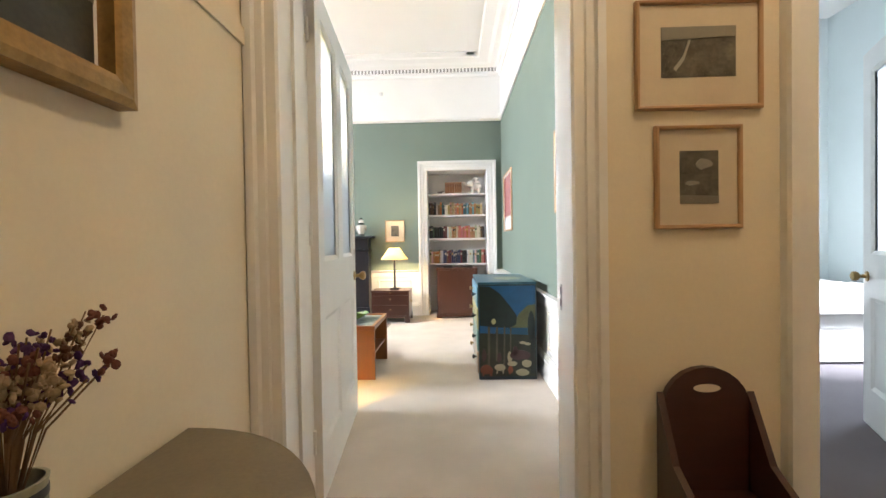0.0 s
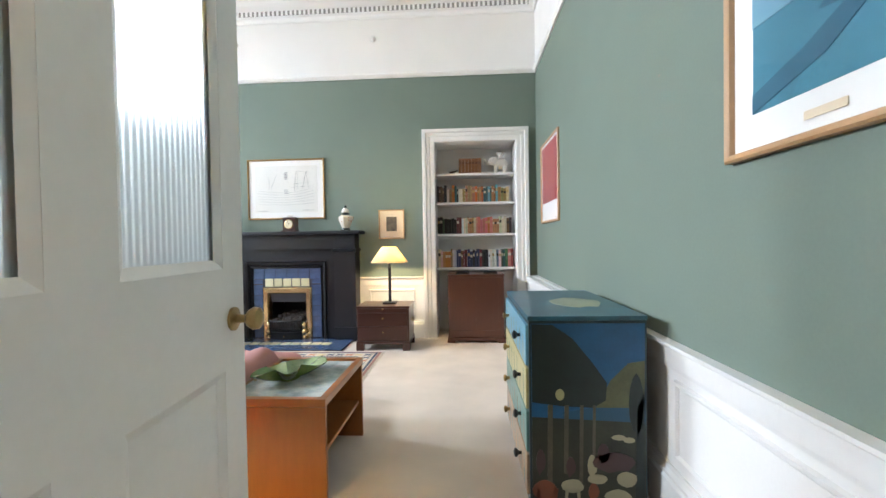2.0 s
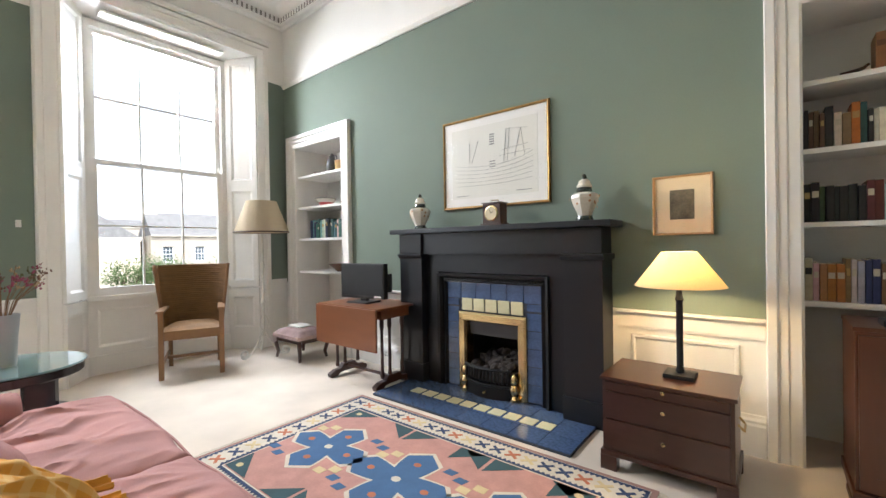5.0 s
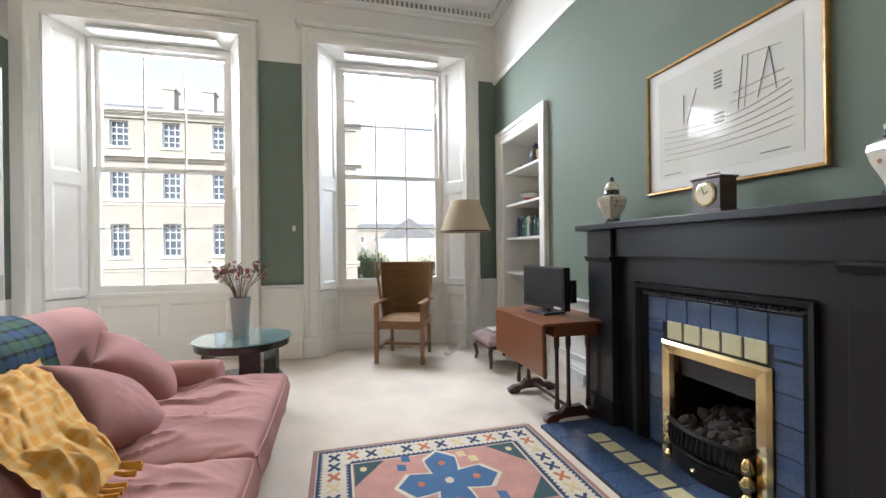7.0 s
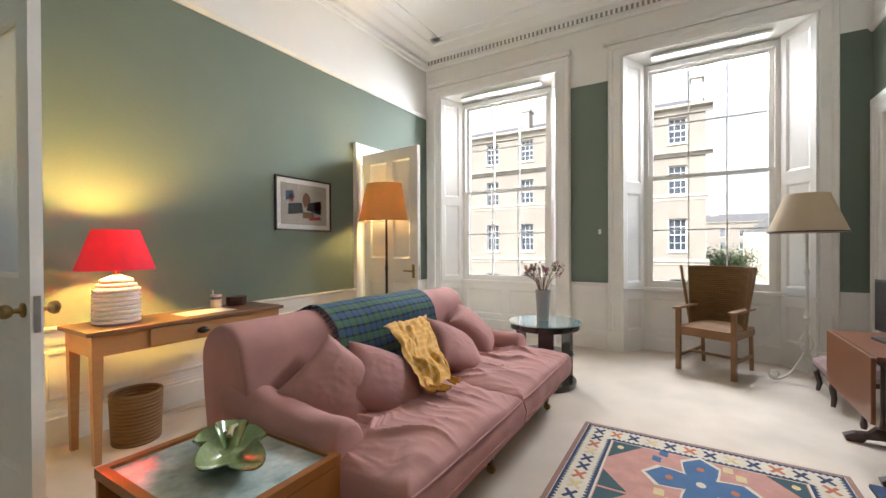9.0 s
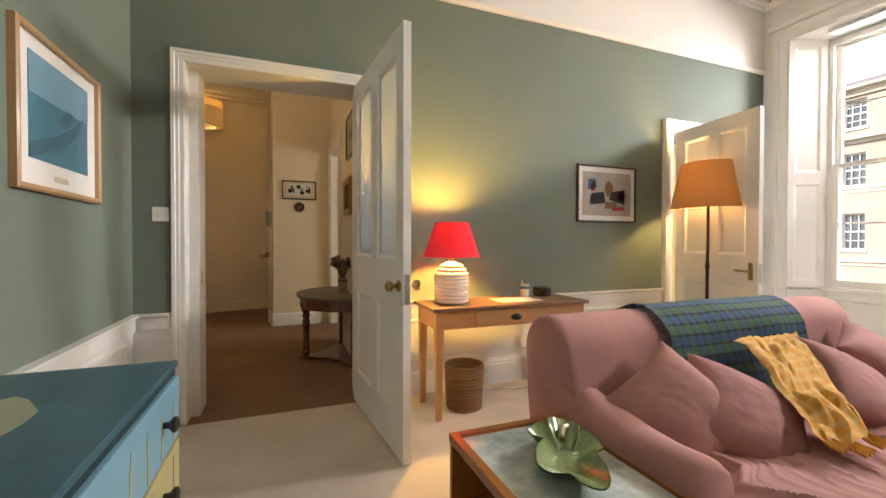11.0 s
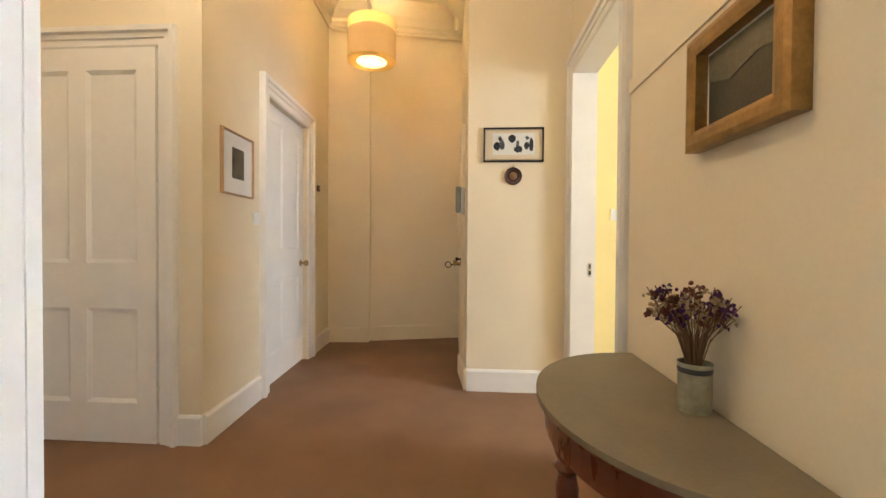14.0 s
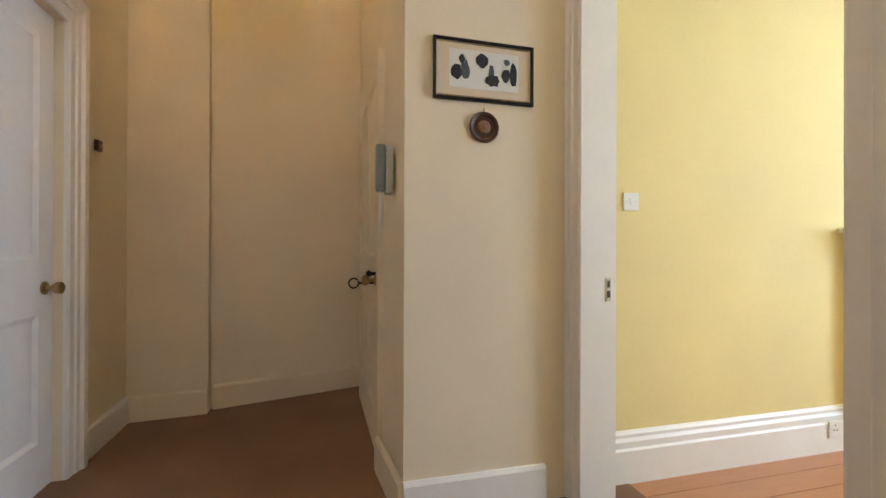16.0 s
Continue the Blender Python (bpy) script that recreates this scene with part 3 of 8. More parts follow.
def window(number, a, b, c, d):
    w = tagged(new("window_%d" % number), "tall white sash window, twelve panes, with folding shutters", "window", "", "structure")
    # box frame
    bm = bmesh.new()
    box(bm, (GX - 0.06, c, 0.70), (GX + 0.05, c + 0.055, 3.16))
    box(bm, (GX - 0.06, d - 0.055, 0.70), (GX + 0.05, d, 3.16))
    box(bm, (GX - 0.06, c + 0.055, 3.10), (GX + 0.05, d - 0.055, 3.16))
    part("window_frame", bm, WHITE, w)
    part("window_sill", block((GX - 0.12, c, 0.66), (GX + 0.09, d, 0.70), 0.006), WHITE, w)
    y0, y1 = c + 0.055, d - 0.055
    for x, z0, z1 in ((GX - 0.025, 1.89, 3.10), (GX + 0.022, 0.70, 1.925)):
        bm = bmesh.new()
        st = 0.045
        box(bm, (x - 0.02, y0, z0), (x + 0.02, y0 + st, z1))
        box(bm, (x - 0.02, y1 - st, z0), (x + 0.02, y1, z1))
        box(bm, (x - 0.02, y0 + st, z0), (x + 0.02, y1 - st, z0 + (0.07 if z0 < 1 else 0.032)))
        box(bm, (x - 0.02, y0 + st, z1 - 0.035), (x + 0.02, y1 - st, z1))
        sash = part("sash", bm, WHITE, w)
        zb, zt = z0 + (0.07 if z0 < 1 else 0.032), z1 - 0.035
        ya, yb = y0 + st, y1 - st
        zm = (zb + zt) / 2
        part("glazing_bar", block((x - 0.014, ya, zm - 0.007), (x + 0.014, yb, zm + 0.007)), WHITE, sash)
        for k in (1, 2):
            ym = ya + (yb - ya) * k / 3
            part("glazing_bar", block((x - 0.014, ym - 0.007, zb), (x + 0.014, ym + 0.007, zm - 0.007)), WHITE, sash)
            part("glazing_bar", block((x - 0.014, ym - 0.007, zm + 0.007), (x + 0.014, ym + 0.007, zt)), WHITE, sash)
        for k in range(3):
            for q0, q1 in ((zb, zm - 0.007), (zm + 0.007, zt)):
                pane = part("pane", quad_x(x, ya + (yb - ya) * k / 3 + (0.007 if k else 0), ya + (yb - ya) * (k + 1) / 3 - (0.007 if k < 2 else 0), q0, q1), GLASS, sash)
                pane.visible_shadow = False
    # shutters, splayed against the reveals, and panelling under the sill
    for p, q, sgn in (((WX + 0.055, a), (GX + 0.05, c), 1), ((WX + 0.055, b), (GX + 0.05, d), -1)):
        p, q = Vector(p), Vector(q)
        length = (q - p).length
        ang = math.degrees(math.atan2(q.y - p.y, q.x - p.x))
        for nm, z0, h, pans in (("shutter", 0.685, 2.52, [(0.055, length - 0.055, 0.07, 1.05), (0.055, length - 0.055, 1.17, 2.44)]), ("reveal_panel", 0.0, 0.67, [(0.055, length - 0.055, 0.24, 0.58)])):
            m = pose(p.x, p.y, z0, 0, 0, ang)
            sh = part(nm, panelled(length, h, 0.036, pans, WHITE), WHITE, w, at=m)
            part("panel_moulding", beads(pans, 0.036), WHITE, sh)
            if nm == "shutter":
                part("knob", lathe(bmesh.new(), [(0.006, 0), (0.006, 0.015), (0.013, 0.02), (0.015, 0.028), (0.008, 0.035)], 12), BRASS, sh, "small brass knob", True, pose(0.028, 0.018 * sgn * 0 - 0.018 if sgn < 0 else 0.018, 1.12, 90 if sgn < 0 else -90))
        # closes the wall behind the shutter
        bm = slab(bmesh.new(), p + Vector((0, -0.02 * sgn)), q + Vector((-0.2, -0.02 * sgn)), 0.01 * sgn, 0, 3.22)
        part("reveal", bm, WHITE, w)
    ln = d - c
    pans = [(0.08, ln / 2 - 0.04, 0.24, 0.58), (ln / 2 + 0.04, ln - 0.08, 0.24, 0.58)]
    ap = part("apron_panel", panelled(ln, 0.66, 0.04, pans, WHITE), WHITE, w, at=pose(GX + 0.03, c, 0, 0, 0, 90))
    part("panel_moulding", beads(pans, 0.04, False), WHITE, ap)
    part("baseboard", block((GX + 0.05, c, 0), (GX + 0.075, d, 0.17), 0.006), WHITE, w)
    # sloping soffit
    bm = bmesh.new()
    v = [bm.verts.new(q) for q in ((WX + 0.05, a, 3.22), (WX + 0.05, b, 3.22), (GX - 0.06, d, 3.155), (GX - 0.06, c, 3.155), (WX + 0.05, a, 3.24), (WX + 0.05, b, 3.24), (GX - 0.06, d, 3.24), (GX - 0.06, c, 3.24))]
    for f in ((0, 1, 2, 3), (7, 6, 5, 4), (4, 5, 1, 0), (5, 6, 2, 1), (6, 7, 3, 2), (7, 4, 0, 3)):
        bm.faces.new([v[i] for i in f])
    part("soffit", bm, WHITE, w)
    part("soffit_panel", block((GX + 0.10, c + 0.10, 3.165), (WX - 0.02, d - 0.10, 3.19), 0.006), WHITE, w)
    # casing on the wall
    cas = part("casing", surround(bmesh.new(), a, b, 0, 3.225, [(0, 0), (0, 0.05), (0.02, 0.055), (0.09, 0.05), (0.10, 0.058), (0.135, 0.06), (0.145, 0.045), (0.15, 0)]), WHITE, w, at=face(WX, 0, 90))
    part("cap_moulding", sweep(bmesh.new(), [(0, 0), (0.06, 0), (0.065, 0.02), (0.09, 0.035), (0.09, 0.05), (0, 0.06)], (WX, a - 0.19, 3.375), (WX, b + 0.16, 3.375), (1, 0, 0)), WHITE, w)
    part("block_foot", block((WX, a - 0.155, 0), (WX + 0.07, a + 0.004, 0.21), 0.006), WHITE, w)
    part("block_foot", block((WX, b - 0.004, 0), (WX + 0.07, b + 0.155, 0.21), 0.006), WHITE, w)


for i, row in enumerate(WIN):
    window(i + 1, *row)
structure("pier_sill", sweep(bmesh.new(), DADOP, (WX, 4.17, 0.745), (WX, 4.56, 0.745), (1, 0, 0)), WHITE, "white rail below the green pier panel", "trim")
structure("exterior_wall", wall_y(bmesh.new(), WX - 0.48, WX - 0.42, NY - 3, FY + 3, -4.2, 6, [(c, d, 0.66, 3.16) for a, b, c, d in WIN]), STONE, "sandstone outer face of the house", "wall")

# ---- doors ----


def knob_bm():
    return lathe(bmesh.new(), [(0.03, 0), (0.03, 0.006), (0.012, 0.010), (0.010, 0.032), (0.022, 0.040), (0.029, 0.052), (0.027, 0.066), (0.014, 0.074)], 20)


def reeded_pane(w, h, pitch=0.018):
    bm = bmesh.new()
    n = int(w / pitch * 6)
    rows = []
    for i in range(n + 1):
        x = w * i / n
        y = -0.003 - 0.0006 * (1 + math.cos(2 * math.pi * x / pitch))
        rows.append([bm.verts.new(q) for q in ((x, y, 0), (x, y, h), (x, 0.003, h), (x, 0.003, 0))])
    for a, b in zip(rows, rows[1:]):
        for k in range(4):
            bm.faces.new((a[k], b[k], b[(k + 1) % 4], a[(k + 1) % 4]))
    bm.faces.new(rows[0])
    bm.faces.new(rows[-1][::-1])
    bmesh.ops.recalc_face_normals(bm, faces=bm.faces)
    return bm


def door(name, m, w, h, glazed, label, knob_x=None, knob_z=0.9, lever=False, lock=True, mat_=None):
    d = tagged(new(name), label, "door", "", "structure")
    d.matrix_basis = m
    mt = mat_ or WHITE
    mid = w / 2
    st, mu = 0.105, (0.065 if w > 0.9 else 0.05)
    lo = [(st, mid - mu, 0.22, knob_z - 0.12), (mid + mu, w - st, 0.22, knob_z - 0.12)]
    hi = [(st, mid - mu, knob_z + 0.13, h - 0.12), (mid + mu, w - st, knob_z + 0.13, h - 0.12)]
    if glazed:
        bm = bmesh.new()
        sheet(bm, 0, w, 0, h, lo + hi, lambda a, b, c, e: box(bm, (a, -0.021, c), (b, 0.021, e)))
        for a, b, c, e in lo:
            box(bm, (a, -0.009, c), (b, 0.009, e))
        leaf = part("leaf", bm, mt, d)
        for a, b, c, e in hi:
            g = part("pane", reeded_pane(b - a, e - c), REEDED, leaf, "reeded glass pane", True, pose(a, 0, c))
            g.visible_shadow = False
    else:
        leaf = part("leaf", panelled(w, h, 0.042, lo + hi, mt), mt, d)
    part("panel_moulding", beads(lo + hi, 0.042), mt, leaf)
    kx = w - 0.06 if knob_x is None else knob_x
    if lever:
        for s in (-1, 1):
            bm = tube(bmesh.new(), [(kx, s * 0.021, knob_z), (kx, s * 0.06, knob_z), (kx - 0.10, s * 0.062, knob_z + 0.004)], 0.009, 8)
            box(bm, (kx - 0.018, s * 0.021, knob_z - 0.07), (kx + 0.018, s * 0.026, knob_z + 0.07), 0.002)
            part("handle", bm, OLDBRASS, leaf, "brass lever handle", True)
    else:
        for s in (-1, 1):
            part("knob", knob_bm(), OLDBRASS, leaf, "round brass door knob", True, pose(kx, s * 0.021, knob_z, 90 if s < 0 else -90))
    if lock:
        part("latch", block((w - 0.001, -0.011, knob_z - 0.09), (w + 0.003, 0.011, knob_z + 0.06)), STEEL, leaf, "steel latch plate")
        part("hinge", lathe(lathe(lathe(bmesh.new(), [(0.009, 0.22), (0.009, 0.32)], 10, (-0.006, 0.012, 0)), [(0.009, 1.1), (0.009, 1.2)], 10, (-0.006, 0.012, 0)), [(0.009, 1.95), (0.009, 2.05)], 10, (-0.006, 0.012, 0)), mt, leaf, "", True)
    return d


door("door_1", pose(0.073, 2.10, 0.01, 0, 0, 95.2), 1.0, DH - 0.015, True, "open white panelled door with reeded glass panes")
door("door_2", pose(-2.985, 2.20, 0.01, 0, 0, 84), 0.80, 2.19, False, "white panelled door standing open near the window", lever=True)
door("door_3", pose(BX1 - 0.01, NY + 0.02, 0.01, 0, 0, 62), 0.83, 2.17, True, "open white bedroom door with a glazed upper half", knob_z=0.87)
e0 = EAST + e * 0.805
door("door_4", pose(e0.x + 0.06, e0.y, 0.005, 0, 0, EROT), 0.84, 2.18, False, "closed white four-panelled door in the hall", knob_x=0.775, knob_z=0.915, lock=False)
door("door_5", pose(3.28, 0.05, 0.005, 0, 0, 180), 0.90, 2.16, False, "closed white four-panelled cupboard door in the hall", knob_x=0.075, knob_z=0.86, lock=False)

# alcove shelves
SH_R, SH_L = [0.79, 1.186, 1.553, 1.89], [0.84, 1.207, 1.564, 1.915]
for (a, b), zs, f in ((ALC[1], SH_R, 0.12), (ALC[0], SH_L, 0.02)):
    for z in zs:
        structure("alcove_shelf", block((a, FY + f, z - 0.026), (b, FY + ALCD, z), 0.002), WHITE, "white painted alcove shelf", "shelf")

# ---- furniture materials ----
MAHOG = wood("dark_mahogany", (0.018, 0.006, 0.004), (0.050, 0.016, 0.009), 0.3, 0.3, (2, 10, 10))
CABW = wood("red_brown_veneer", (0.045, 0.013, 0.006), (0.085, 0.027, 0.011), 0.35, 0.25, (12, 12, 1.5))
REDWOOD = wood("polished_mahogany", (0.13, 0.044, 0.017), (0.20, 0.070, 0.026), 0.32, 0.15, (1, 4, 4))
TEAK = wood("teak_veneer", (0.20, 0.066, 0.012), (0.30, 0.108, 0.020), 0.35, 0.2, (9, 9, 1.2))
REDMAHOG = wood("red_mahogany", (0.06, 0.016, 0.008), (0.15, 0.042, 0.018), 0.28, 0.3, (3, 8, 2))
PINE = wood("waxed_pine", (0.25, 0.12, 0.045), (0.40, 0.21, 0.085), 0.45, 0.1, (1.5, 10, 10))
PINETOP = wood("old_pine_top", (0.10, 0.05, 0.025), (0.19, 0.10, 0.05), 0.4, 0.15, (1.5, 10, 10))
OAK = wood("light_oak_frame", (0.34, 0.19, 0.08), (0.46, 0.28, 0.13), 0.4, 0.1, (6, 6, 6))
CHAIRW = wood("oak_chair_wood", (0.16, 0.075, 0.025), (0.24, 0.12, 0.045), 0.4, 0.15, (8, 8, 2))
GILT = mat("gilt_frame", (0.38, 0.22, 0.06), 0.38, 0.5, var=0.25, scale=20, bump=0.15)
STRAW = mat("woven_straw", (0.22, 0.115, 0.04), 0.8, var=0.2, scale=8, bump=0.6, fine=160, stretch=(1, 1, 6))
PINK = mat("dusty_pink_linen", (0.43, 0.215, 0.195), 0.92, var=0.12, scale=5, bump=0.3, fine=240)
CUSH = mat("plum_pink_linen", (0.37, 0.175, 0.158), 0.92, var=0.12, scale=6, bump=0.3, fine=240)
MOUNT = mat("white_mount_card", (0.78, 0.76, 0.72), 0.9, var=0.02)
CREAMMOUNT = mat("cream_mount_card", (0.68, 0.57, 0.40), 0.9, var=0.04)
PAPER = mat("drawing_paper", (0.72, 0.70, 0.64), 0.9, var=0.04, scale=3)
INK = mat("grey_ink", (0.24, 0.235, 0.23), 0.9, var=0.2)
PHOTO = mat("old_sepia_print", (0.22, 0.19, 0.13), 0.9, var=0.4, scale=14, second=(0.04, 0.035, 0.028))
SHADE = fabric_shade("cream_lampshade", (0.72, 0.60, 0.40), 0.5)
SHADEO = fabric_shade("buff_lampshade", (0.46, 0.30, 0.16), 0.4)
SHADEW = fabric_shade("beige_lampshade", (0.62, 0.52, 0.38), 0.35)
SHADER = fabric_shade("red_lampshade", (0.70, 0.07, 0.10), 0.15)
PORC = mat("cream_porcelain", (0.62, 0.58, 0.49), 0.22, var=0.1, scale=18, coat=0.5)
CERAM = mat("white_ribbed_ceramic", (0.74, 0.70, 0.62), 0.35, var=0.05)
BLUETILE = mat("blue_glazed_tile", (0.07, 0.115, 0.225), 0.2, var=0.28, scale=9, bump=0.06, coat=0.4)
CREAMTILE = mat("cream_glazed_tile", (0.62, 0.58, 0.36), 0.3, var=0.1, scale=9, coat=0.3)
GROUT = mat("dark_grout", (0.04, 0.045, 0.06), 0.9)
COAL = mat("artificial_coal", (0.045, 0.035, 0.032), 0.9, var=0.4, scale=20, bump=0.5, fine=40)
MARBLE = mat("pale_green_marble", (0.66, 0.71, 0.68), 0.12, var=0.2, scale=11, coat=0.6, second=(0.24, 0.33, 0.32), bump=0, fine=30)
GREENGLAZE = mat("green_leaf_glaze", (0.16, 0.24, 0.045), 0.2, var=0.3, scale=9, coat=0.5, second=(0.045, 0.11, 0.03))
SILVERSTEM = mat("grey_vase_glaze", (0.42, 0.44, 0.45), 0.35, var=0.05)
WHITEIRON = mat("white_painted_iron", (0.68, 0.66, 0.60), 0.5, var=0.1)
BLACKLAC = mat("black_lacquer", (0.016, 0.010, 0.009), 0.2, var=0.2, coat=0.5)


def plaid(name, base, stripes):
    """Woven tartan from the cloth's own coordinates, in metres."""
    m = bpy.data.materials.new(name)
    m.use_nodes = True
    n, l = m.node_tree.nodes, m.node_tree.links
    p = n["Principled BSDF"]
    p.inputs["Roughness"].default_value = 0.95
    uv = n.new("ShaderNodeUVMap")
    sep = n.new("ShaderNodeSeparateXYZ")
    l.new(uv.outputs[0], sep.inputs[0])
    cur = None
    for axis in (0, 1):
        for period, centre, half, col, amount in stripes:
            w = n.new("ShaderNodeMath")
            w.operation = "FLOORED_MODULO"
            w.inputs[1].default_value = period
            l.new(sep.outputs[axis], w.inputs[0])
            c = n.new("ShaderNodeMath")
            c.operation = "COMPARE"
            c.inputs[1].default_value, c.inputs[2].default_value = centre, half
            l.new(w.outputs[0], c.inputs[0])
            a = n.new("ShaderNodeMath")
            a.operation = "MULTIPLY"
            a.inputs[1].default_value = amount
            l.new(c.outputs[0], a.inputs[0])
            mx = n.new("ShaderNodeMix")
            mx.data_type = "RGBA"
            l.new(a.outputs[0], mx.inputs[0])
            if cur is None:
                mx.inputs[6].default_value = (*base, 1)
            else:
                l.new(cur, mx.inputs[6])
            mx.inputs[7].default_value = (*col, 1)
            cur = mx.outputs[2]
    l.new(cur, p.inputs["Base Color"])
    nz = n.new("ShaderNodeTexNoise")
    nz.inputs["Scale"].default_value = 300
    b = n.new("ShaderNodeBump")
    b.inputs["Strength"].default_value, b.inputs["Distance"].default_value = 0.4, 0.003
    l.new(nz.outputs["Fac"], b.inputs["Height"])
    l.new(b.outputs[0], p.inputs["Normal"])
    return m


TARTAN = plaid("navy_green_tartan", (0.014, 0.022, 0.045), [(0.105, 0.03, 0.020, (0.055, 0.125, 0.065), 0.6), (0.105, 0.083, 0.016, (0.035, 0.085, 0.17), 0.6), (0.105, 0.056, 0.004, (0.012, 0.014, 0.02), 0.7), (0.105, 0.004, 0.003, (0.012, 0.014, 0.02), 0.7)])
MUSTARD = plaid("mustard_check_cotton", (0.56, 0.27, 0.035), [(0.06, 0.02, 0.012, (0.62, 0.42, 0.16), 0.5)])

# ---- shapes ----


def surface(bm, nu, nv, f, uvs=None, close_u=False):
    """A sheet of nu by nv cells from f(u, v), u and v from 0 to 1; uvs(u, v) gives cloth coordinates."""
    lay = bm.loops.layers.uv.verify() if uvs else None
    g = [[bm.verts.new(f(i / nu, j / nv)) for j in range(nv + 1)] for i in range(nu + (0 if close_u else 1))]
    for i in range(nu):
        for j in range(nv):
            q = [(i, j), ((i + 1) % len(g), j), ((i + 1) % len(g), j + 1), (i, j + 1)]
            fc = bm.faces.new([g[a][b] for a, b in q])
            if uvs:
                for lp, (a, b) in zip(fc.loops, q):
                    lp[lay].uv = uvs(a / nu, b / nv)
    return bm


def cushion_bm(w, d, h, seed, wrinkle=0.012, corner=0.35, n=36):
    """A stuffed cushion, w by d, h thick in the middle, with pinched corners and creases."""
    bm = bmesh.new()

    def f(side):
        def g(u, v):
            x, y = 2 * u - 1, 2 * v - 1
            ex, ey = 1 - corner * 0.22 * (1 - y * y) * 0 - 0.10 * (1 - y * y) * abs(x) ** 6 * 0, 1
            px = x * (1 - 0.10 * (1 - abs(y) ** 2) * abs(x) ** 3)
            py = y * (1 - 0.10 * (1 - abs(x) ** 2) * abs(y) ** 3)
            t = max(0, 1 - abs(x) ** 2.6) ** 0.5 * max(0, 1 - abs(y) ** 2.6) ** 0.5
            q = Vector((px * 3 + seed, py * 3, side * 2))
            cr = wrinkle * (noise.noise(q * 1.3) + 0.5 * noise.noise(q * 3.1)) * (0.3 + t)
            wv = Vector((px * 1.6 + py * 1.1 + seed, (py - px) * 0.6 + 0.5 * noise.noise(q), side))
            cr += wrinkle * 0.7 * (1 - min(1.0, abs(noise.noise(wv * 1.6)) * 2.6)) ** 3
            return Vector((px * w / 2, py * d / 2, side * (h / 2 * t + cr * t)))
        return g
    surface(bm, n, n, f(1))
    surface(bm, n, n, f(-1))
    bmesh.ops.remove_doubles(bm, verts=bm.verts, dist=0.0008)
    bmesh.ops.recalc_face_normals(bm, faces=bm.faces)
    return bm


def pad(w, d, h, seed, r=0.06, nx=40, ny=24, crease=0.014, droop=0.0):
    """A boxed seat cushion with rounded edges and a creased top; its base lies at z = 0."""
    bm = bmesh.new()
    nz = 6

    def top(u, v):
        x, y = 2 * u - 1, 2 * v - 1
        ed = min(1.0, (1 - max(abs(x) ** 6, abs(y) ** 6)) ** 0.5 + 0.0) if max(abs(x), abs(y)) < 1 else 0
        q = Vector((x * w * 4 + seed, y * d * 4, seed))
        cr = crease * (noise.noise(q * 0.8) + 0.7 * noise.noise(Vector((q.x * 0.7, q.y * 3.2, q.z))) + 0.35 * noise.noise(q * 4.5))
        wv = Vector((q.x * 1.1 + 0.9 * noise.noise(q * 0.6) + q.y * 0.5, q.y * 0.42, seed + 4))
        ridge = (1 - min(1.0, abs(noise.noise(wv)) * 2.6)) ** 3 + 0.6 * (1 - min(1.0, abs(noise.noise(wv * 2.1)) * 2.6)) ** 3
        cr += crease * 0.5 * ridge
        z = h - r + r * ed + (0.025 * (1 - x * x) * (1 - y * y)) + cr * ed
        return Vector((x * w / 2 * (1 - 0.01 * (1 - ed)), y * d / 2, z - droop * max(0, -y) ** 3))
    surface(bm, nx, ny, top)
    rim = [e_ for e_ in bm.edges if e_.is_boundary]
    ex = bmesh.ops.extrude_edge_only(bm, edges=rim)
    for v in [g for g in ex["geom"] if isinstance(g, bmesh.types.BMVert)]:
        bulge = 0.018
        v.co.z = h * 0.45
        v.co.x += bulge * (1 if v.co.x > 0 else -1) * (abs(v.co.x) > w / 2 * 0.97)
        v.co.y += bulge * (1 if v.co.y > 0 else -1) * (abs(v.co.y) > d / 2 * 0.97)
    rim = [e_ for e_ in bm.edges if e_.is_boundary]
    ex = bmesh.ops.extrude_edge_only(bm, edges=rim)
    for v in [g for g in ex["geom"] if isinstance(g, bmesh.types.BMVert)]:
        v.co.z = 0
    rim = [e_ for e_ in bm.edges if e_.is_boundary]
    bmesh.ops.holes_fill(bm, edges=rim)
    bmesh.ops.recalc_face_normals(bm, faces=bm.faces)
    return bm


def loft_x(profile, x0, x1, n=24, ease=0.06, seed=1.0, bumpy=0.006, pinch=0.2):
    """A padded body: a closed (y, z) profile carried from x0 to x1, drawn in at both ends."""
    bm = bmesh.new()
    cy = sum(p[0] for p in profile) / len(profile)
    cz = sum(p[1] for p in profile) / len(profile)
    rings = []
    stops = [0, 0.15, 0.45, 1.0]
    xs = [x0 + ease * s for s in stops] + [x0 + ease + (x1 - x0 - 2 * ease) * k / n for k in range(1, n)] + [x1 - ease * s for s in stops[::-1]]
    for x in xs:
        e_ = min(abs(x - x0), abs(x1 - x), ease) / ease
        k = 1 - pinch + pinch * math.sqrt(max(0, 1 - (1 - e_) ** 2))
        row = []
        for y, z in profile:
            b = bumpy * noise.noise(Vector((x * 5 + seed, y * 6, z * 6)))
            row.append(bm.verts.new((x, cy + (y - cy) * k + b, cz + (z - cz) * k + b)))
        rings.append(row)
    m = len(profile)
    for a, b in zip(rings, rings[1:]):
        for i in range(m):
            bm.faces.new((a[i], a[(i + 1) % m], b[(i + 1) % m], b[i]))
    bm.faces.new(rings[0])
    bm.faces.new(rings[-1])
    bmesh.ops.recalc_face_normals(bm, faces=bm.faces)
    return bm


